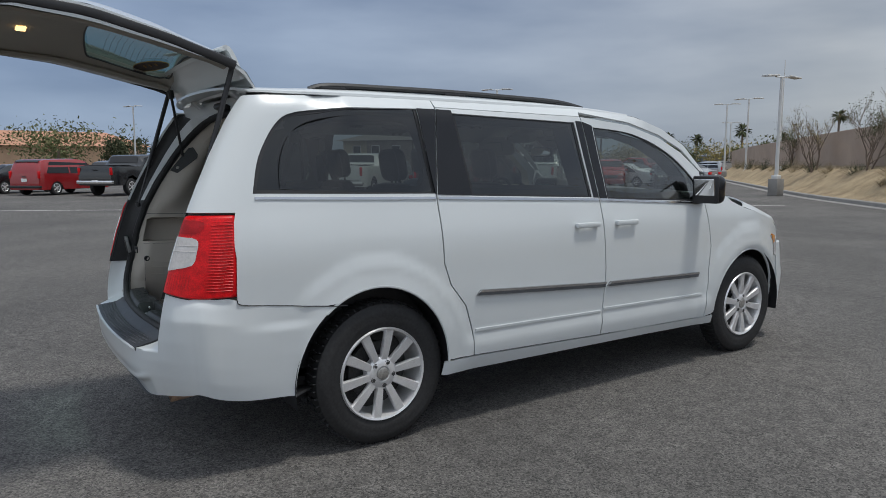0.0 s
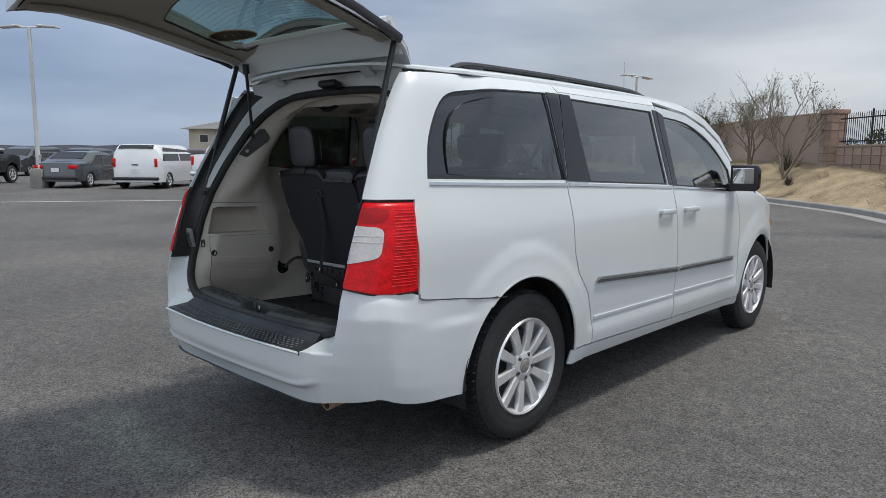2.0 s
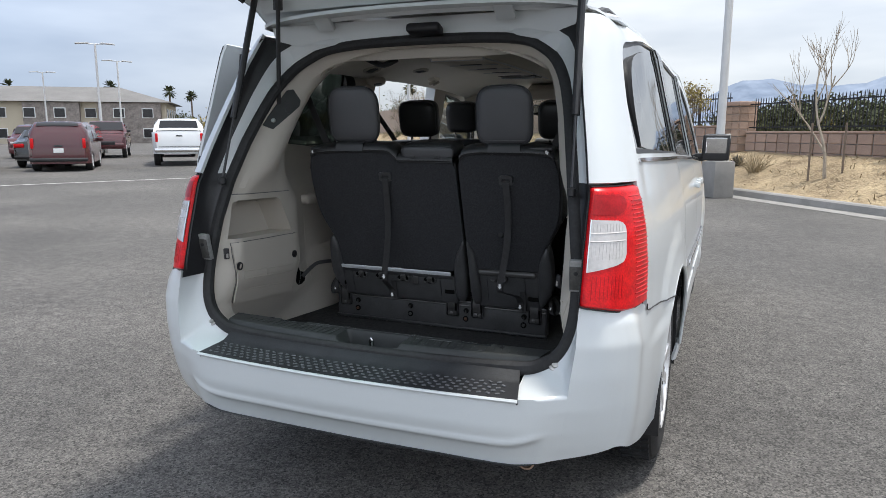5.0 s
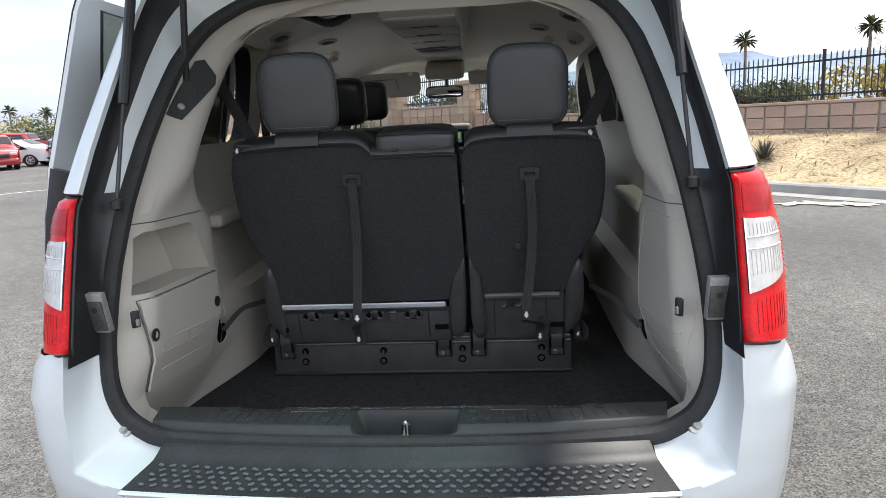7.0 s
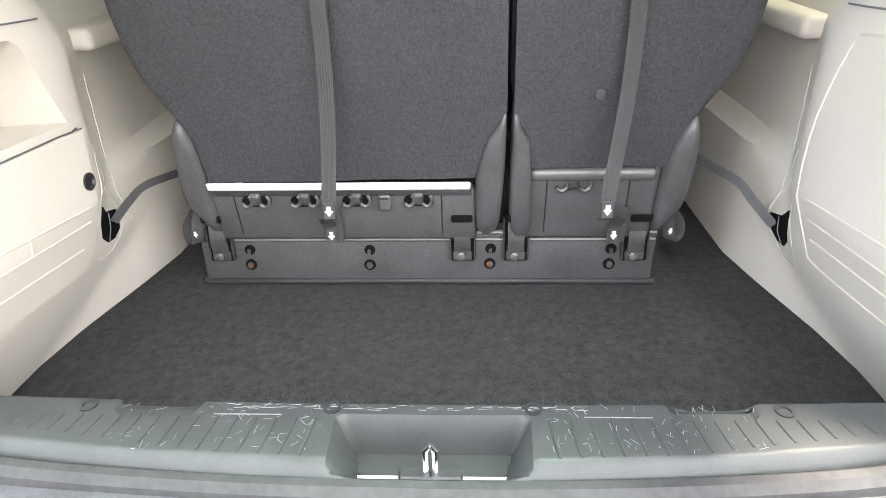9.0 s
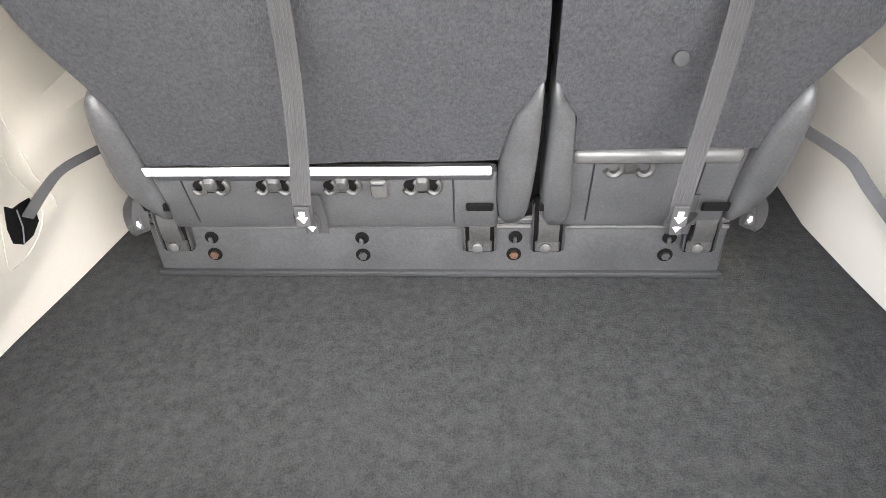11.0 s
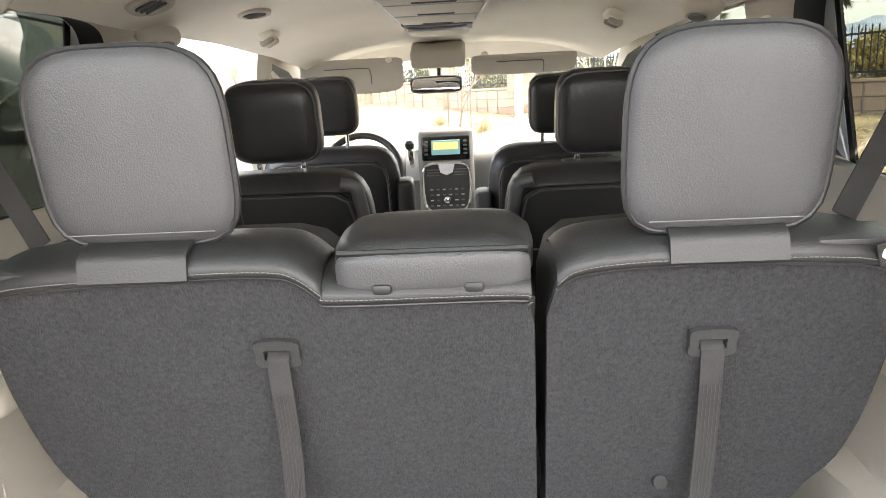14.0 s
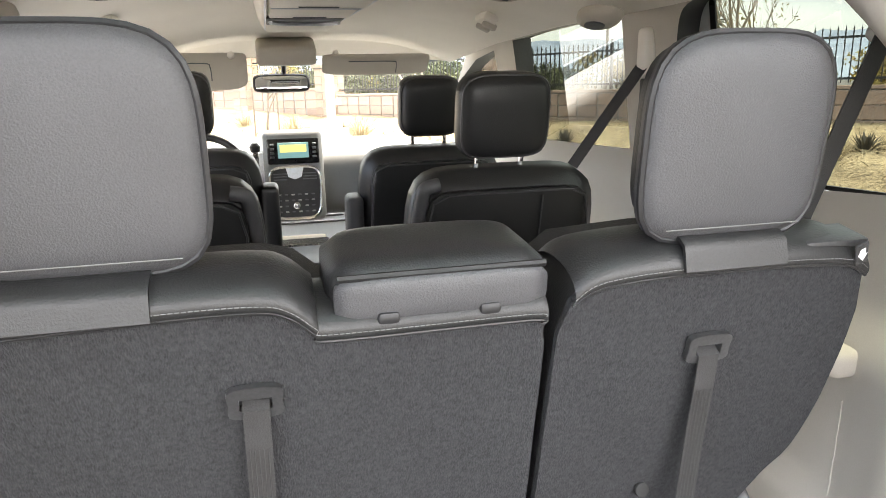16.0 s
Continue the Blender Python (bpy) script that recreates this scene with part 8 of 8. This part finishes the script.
for r in range(4):
    for sx in (-1, 1):
        part("radio_button", rbox(0.018, 0.006, 0.010, 0.002, 1, CM @ pose(sx * 0.094, -0.0715, 0.084 + 0.019 * r)), GREY_PLASTIC, cs)
for sx in (-1, 1):
    for k in range(3):
        part("vent_slat", rbox(0.062, 0.006, 0.006, 0.002, 1, CM @ pose(sx * 0.066, -0.068, -0.018 + 0.013 * k)), GREY_PLASTIC, cs)
part("clock_plate", sheet([[(-0.040, 0.032), (0.040, 0.032), (0.030, -0.010), (0.0, -0.022), (-0.030, -0.010)]], lambda a, b: CM @ Vector((a, -0.072, 0.004 + b)), 0.02, thick=0.008), SILVER, cs, "silver clock surround")
for i in range(6):
    for j in range(4):
        if i in (2, 3) and j == 1:
            continue
        part("stack_button", rbox(0.016, 0.005, 0.007, 0.002, 1, CM @ pose((i - 2.5) * 0.030, -0.068, -0.165 + 0.026 * j)), STEEL if (i + j) % 2 else GREY_PLASTIC, cs)
part("volume_knob", lathe([(0.017, 0), (0.016, 0.016), (0.012, 0.018), (0, 0.018)], 20, CM @ pose(0, -0.064, -0.138, 90)), CHROME, cs, "chrome knob")
for k in range(3):
    part("floor_console", rbox(0.24, 0.28, 0.02 if k else 0.36, 0.015, 2, pose(DX, 1.75 - 0.16 * k, 0.63 if k == 0 else 0.815 + 0.005 * k)), (BEIGE, CHROME, GREY_PLASTIC)[k], van, "beige floor console with cup holders")
gl_ = part("gear_lever", tube([(DX - 0.165, 2.0, 1.10), (DX - 0.165, 1.93, 1.15), (DX - 0.165, 1.90, 1.19)], 0.012, 8), CHROME, van, "gear lever on the dashboard")
part("gear_knob", lathe([(0.0, -0.02), (0.02, -0.015), (0.024, 0.01), (0.014, 0.024), (0, 0.026)], 14, pose(DX - 0.165, 1.895, 1.205)), BLACK_PLASTIC, gl_)
part("shift_plate", rbox(0.07, 0.02, 0.15, 0.012, 2, pose(DX - 0.165, 2.02, 1.10, -10)), SILVER, gl_)
sw = lathe([(0.178 + 0.016 * math.cos(a), 0.016 * math.sin(a)) for a in np.linspace(0, 2 * math.pi, 13)], 40, pose(-0.45, 1.80, 1.10, 68))
stw = part("steering_wheel", sw, LEATHER, van, "black leather steering wheel")
part("wheel_hub", rbox(0.20, 0.14, 0.05, 0.02, 3, pose(-0.45, 1.82, 1.10, 68)), BLACK_PLASTIC, stw)
part("wheel_spoke", rbox(0.35, 0.04, 0.02, 0.008, 2, pose(-0.45, 1.81, 1.10, 68)), GREY_PLASTIC, stw)
# the roof lining turns down to the windscreen
part("windscreen_header", grid(lambda u, v: Vector(((u - 0.5) * 1.30, 1.90 + 0.12 * v - 0.05 * (2 * u - 1) ** 2, 1.668 - 0.075 * v ** 1.3 - 0.03 * (2 * u - 1) ** 2)), 24, 6, flip=True), BEIGE_LIGHT, van, "beige lining above the windscreen")
# mirror and visors
rm_ = part("interior_mirror", moved(cushion(0.245, 0.080, 0.035, puff=0.004, n=10), pose(-0.098, 2.0, 1.478, -6)), TRIM_BLACK, van, "black interior rear-view mirror", angle=80)
part("mirror_face", moved(cushion(0.225, 0.062, 0.006, puff=0.0, n=8), pose(-0.098, 1.979, 1.478, -6)), MIRROR, rm_, "mirror glass")
part("mirror_stem", tube([(-0.084, 2.01, 1.50), (-0.084, 2.03, 1.56), (-0.084, 1.98, 1.61)], 0.010, 8), TRIM_BLACK, rm_)
for x, drop in ((-0.465, 1.0), (0.30, 0.0)):
    vz = part("sun_visor", moved(cushion(0.46, 0.15 if drop else 0.12, 0.022, puff=0.002, n=16, top=14.0), pose(x, 1.83, 1.528 if drop else 1.548, 8 if drop else 50)), BEIGE, van, "beige sun visor folded down" if drop else "beige sun visor folded up", angle=60)
    mv = pose(x, 1.83, 1.528 if drop else 1.548, 8 if drop else 50)
    part("visor_seam", tube([mv @ Vector((p, -0.014, q)) for p, q in spline([(-0.12, 0.035), (0.06, 0.035), (0.085, 0.02), (0.088, -0.035)], 4)], 0.0022, 5), GREY_PLASTIC, vz)
    part("visor_clip", lathe([(0.016, 0), (0.014, 0.02), (0.008, 0.026), (0, 0.026)], 12, pose(x + (0.17 if x < 0 else -0.17), 1.82, 1.592, 90)), BEIGE_LIGHT, vz)

# ---- tailgate, open ----
SET = BODY


def gate(u, v, lift=0.0):
    """u across (-1..1), v from the hinge to the free edge; the inner face."""
    y = interp(v, [0, 0.05, 1.0], [-0.505, -0.555, -1.69])
    z = interp(v, [0, 0.05, 0.12, 0.24, 0.36, 0.60, 0.82, 0.95, 1.0], [1.735, 1.80, 1.842, 1.872, 1.908, 1.970, 1.995, 1.982, 1.962])
    w = interp(v, [0, 0.1, 0.3, 0.6, 0.85, 1.0], [0.625, 0.672, 0.70, 0.715, 0.715, 0.66])
    bow = 1 - u * u
    rise = interp(v, [0, 0.05, 0.14, 0.5, 0.75, 1.0], [0.02, 0.06, 0.125, 0.125, 0.085, 0.06])
    return Vector((u * w - 0.01, y - 0.03 * bow * (1 - v), z + rise * bow + lift))


def gate_h(v):
    """Thickness of the tailgate."""
    return interp(v, [0, 0.15, 0.33, 0.55, 0.8, 1.0], [0.02, 0.035, 0.06, 0.07, 0.065, 0.04])


GW = curve([(-0.70, 0.135), (-0.60, 0.115), (0.0, 0.125), (0.60, 0.115), (0.70, 0.135), (0.745, 0.19), (0.71, 0.43), (0.63, 0.485), (0.0, 0.515), (-0.63, 0.485), (-0.71, 0.43), (-0.745, 0.19)], 3, True)
FULL = [(-1, 0), (1, 0), (1, 1), (-1, 1)]
gt = part("tailgate", sheet([FULL, GW], lambda a, b: gate(a, b, gate_h(b) + 0.012 * (1 - a * a)), 0.05, thick=0.0), PAINT, van, "white tailgate raised open")
inner = [(-0.93, 0.10), (0.93, 0.10), (0.95, 0.97), (-0.95, 0.97)]
part("gate_trim", sheet([inner, GW], lambda a, b: gate(a, b, 0.0), 0.05, flip=True), BEIGE_SHADED, gt, "beige inner tailgate trim")
part("gate_frame", sheet([FULL, inner], lambda a, b: gate(a, b, 0.008), 0.05, flip=True), PAINT, gt, "white inner tailgate flange")


def hoop(loop, l0, l1, n_v=2):
    lp = resample(loop, 0.06)
    def f(u, v):
        a, b = lp[int(round(u * len(lp))) % len(lp)]
        return gate(a, b, l0).lerp(gate(a, b, gate_h(b) * l1 + 0.012 * (1 - a * a)), v)
    return grid(f, len(lp), n_v)


part("gate_edge", hoop(FULL, 0.006, 1.0), PAINT, gt, "white tailgate edge")
part("glass_reveal", hoop(GW, 0.0, 1.0), BEIGE_SHADED, gt)
part("gate_glass", sheet([GW], lambda a, b: gate(a, b, 0.030), 0.08, flip=True), GLASS_GATE, gt, "tinted tailgate glass")
lp = resample(GW, 0.05)
part("glass_border", tube([gate(a, b, 0.004) for a, b in lp + lp[:1]], 0.006, 6, caps=False), TRIM_BLACK, gt)
for k in range(12):
    v = 0.155 + k * 0.0235
    part("defroster_line", tube([gate(a, v, 0.026) for a in (-0.66, -0.33, 0, 0.33, 0.66)], 0.0006, 4, caps=False), RUST, gt)
OVAL = [(-0.60 + 0.155 * math.cos(a) + 0.05 * math.sin(a), 0.205 - 0.062 * math.cos(a) + 0.030 * math.sin(a)) for a in np.linspace(0, 2 * math.pi, 25)]
dec = sheet([OVAL[:-1]], lambda a, b: gate(a, b, 0.024), 0.05, flip=True, thick=0.003)
st_ = part("window_sticker", dec, mat("sticker_dark", (0.05, 0.035, 0.03), 0.5, var=0.3), gt, "dark oval dealer sticker")
part("sticker_rim", tube([gate(a, b, 0.021) for a, b in OVAL], 0.003, 5), mat("sticker_gold", (0.30, 0.19, 0.05), 0.5), st_)
STICKER_TEXT = mat("sticker_gold_text", (0.30, 0.18, 0.05), 0.5)
for k in range(3):
    part("plain_bar", tube([gate(-0.65 + 0.05 * k, 0.222 - 0.02 * k, 0.019), gate(-0.63 + 0.05 * k, 0.236 - 0.02 * k, 0.019)], 0.005, 5), STICKER_TEXT, st_)
for s in (1, -1):
    part("side_spine", tube([gate(s * 0.995, v, 0.5 * gate_h(v) + 0.004) for v in np.linspace(0.10, 0.97, 16)], 0.02, 8, flat=(0.013, 0.022)), TRIM_BLACK, gt, "black edge seal")
    part("trim_fold", tube([gate(s * 0.86, v, -0.004) for v in np.linspace(0.11, 0.95, 16)], 0.03, 8, flat=(0.035, 0.02)), BEIGE_SHADED, gt, "beige rolled trim edge")
    if s < 0:
        part("gate_lamp", rbox(0.09, 0.045, 0.012, 0.005, 2, Matrix.Translation(gate(-0.235, 0.745, -0.004))), BULB_WARM, gt, "lit courtesy lamp in the tailgate")
    hp = part("gate_hinge", rbox(0.10, 0.16, 0.03, 0.008, 2, pose(s * 0.36 - 0.02, -0.44, 1.765, -14)), PAINT, van, "white tailgate hinge")
    part("hinge_plate", rbox(0.07, 0.07, 0.02, 0.005, 2, pose(s * 0.36 - 0.02, -0.525, 1.755, -40)), PAINT, hp)
    # gas struts
    a, b = Vector((s * 0.625, -0.62, 1.84)), Vector((s * 0.652, -0.825, 1.165))
    su = part("gas_strut", tube([a, a.lerp(b, 0.66)], 0.0125, 10), TRIM_BLACK, van, "black gas strut holding the tailgate")
    part("strut_rod", tube([a.lerp(b, 0.64), b], 0.005, 8), BLACK_PLASTIC, su, "thin piston rod")
    part("strut_end", lathe([(0, -0.016), (0.014, -0.01), (0.014, 0.01), (0, 0.016)], 12, pose(*b)), TRIM_BLACK, su)
a, b = Vector((-0.505, -0.64, 1.84)), Vector((-0.568, -0.570, 1.455))
pw = part("power_strut", tube([a, b], 0.0085, 10), TRIM_BLACK, van, "black power lift strut")
part("strut_boot", tube([a, a.lerp(b, 0.12)], 0.018, 10), TRIM_BLACK, pw)
SET = CABIN
part("latch_cover", rbox(0.14, 0.06, 0.035, 0.012, 3, pose(0.03, -0.485, 1.735, -20)), TRIM_BLACK, van, "black wiring boot at the hinge")
SET = BODY
# spoiler above the glass
bm = grid(lambda u, v: Vector(((u - 0.5) * 1.24, -0.56 - 0.03 * (1 - (2 * u - 1) ** 2) - 0.10 * v, 1.80 + 0.145 * math.sin(v * math.pi * 0.62))), 24, 6, flip=True)
solid(bm, 0.02)
part("spoiler", bm, PAINT, gt, "white rear spoiler")
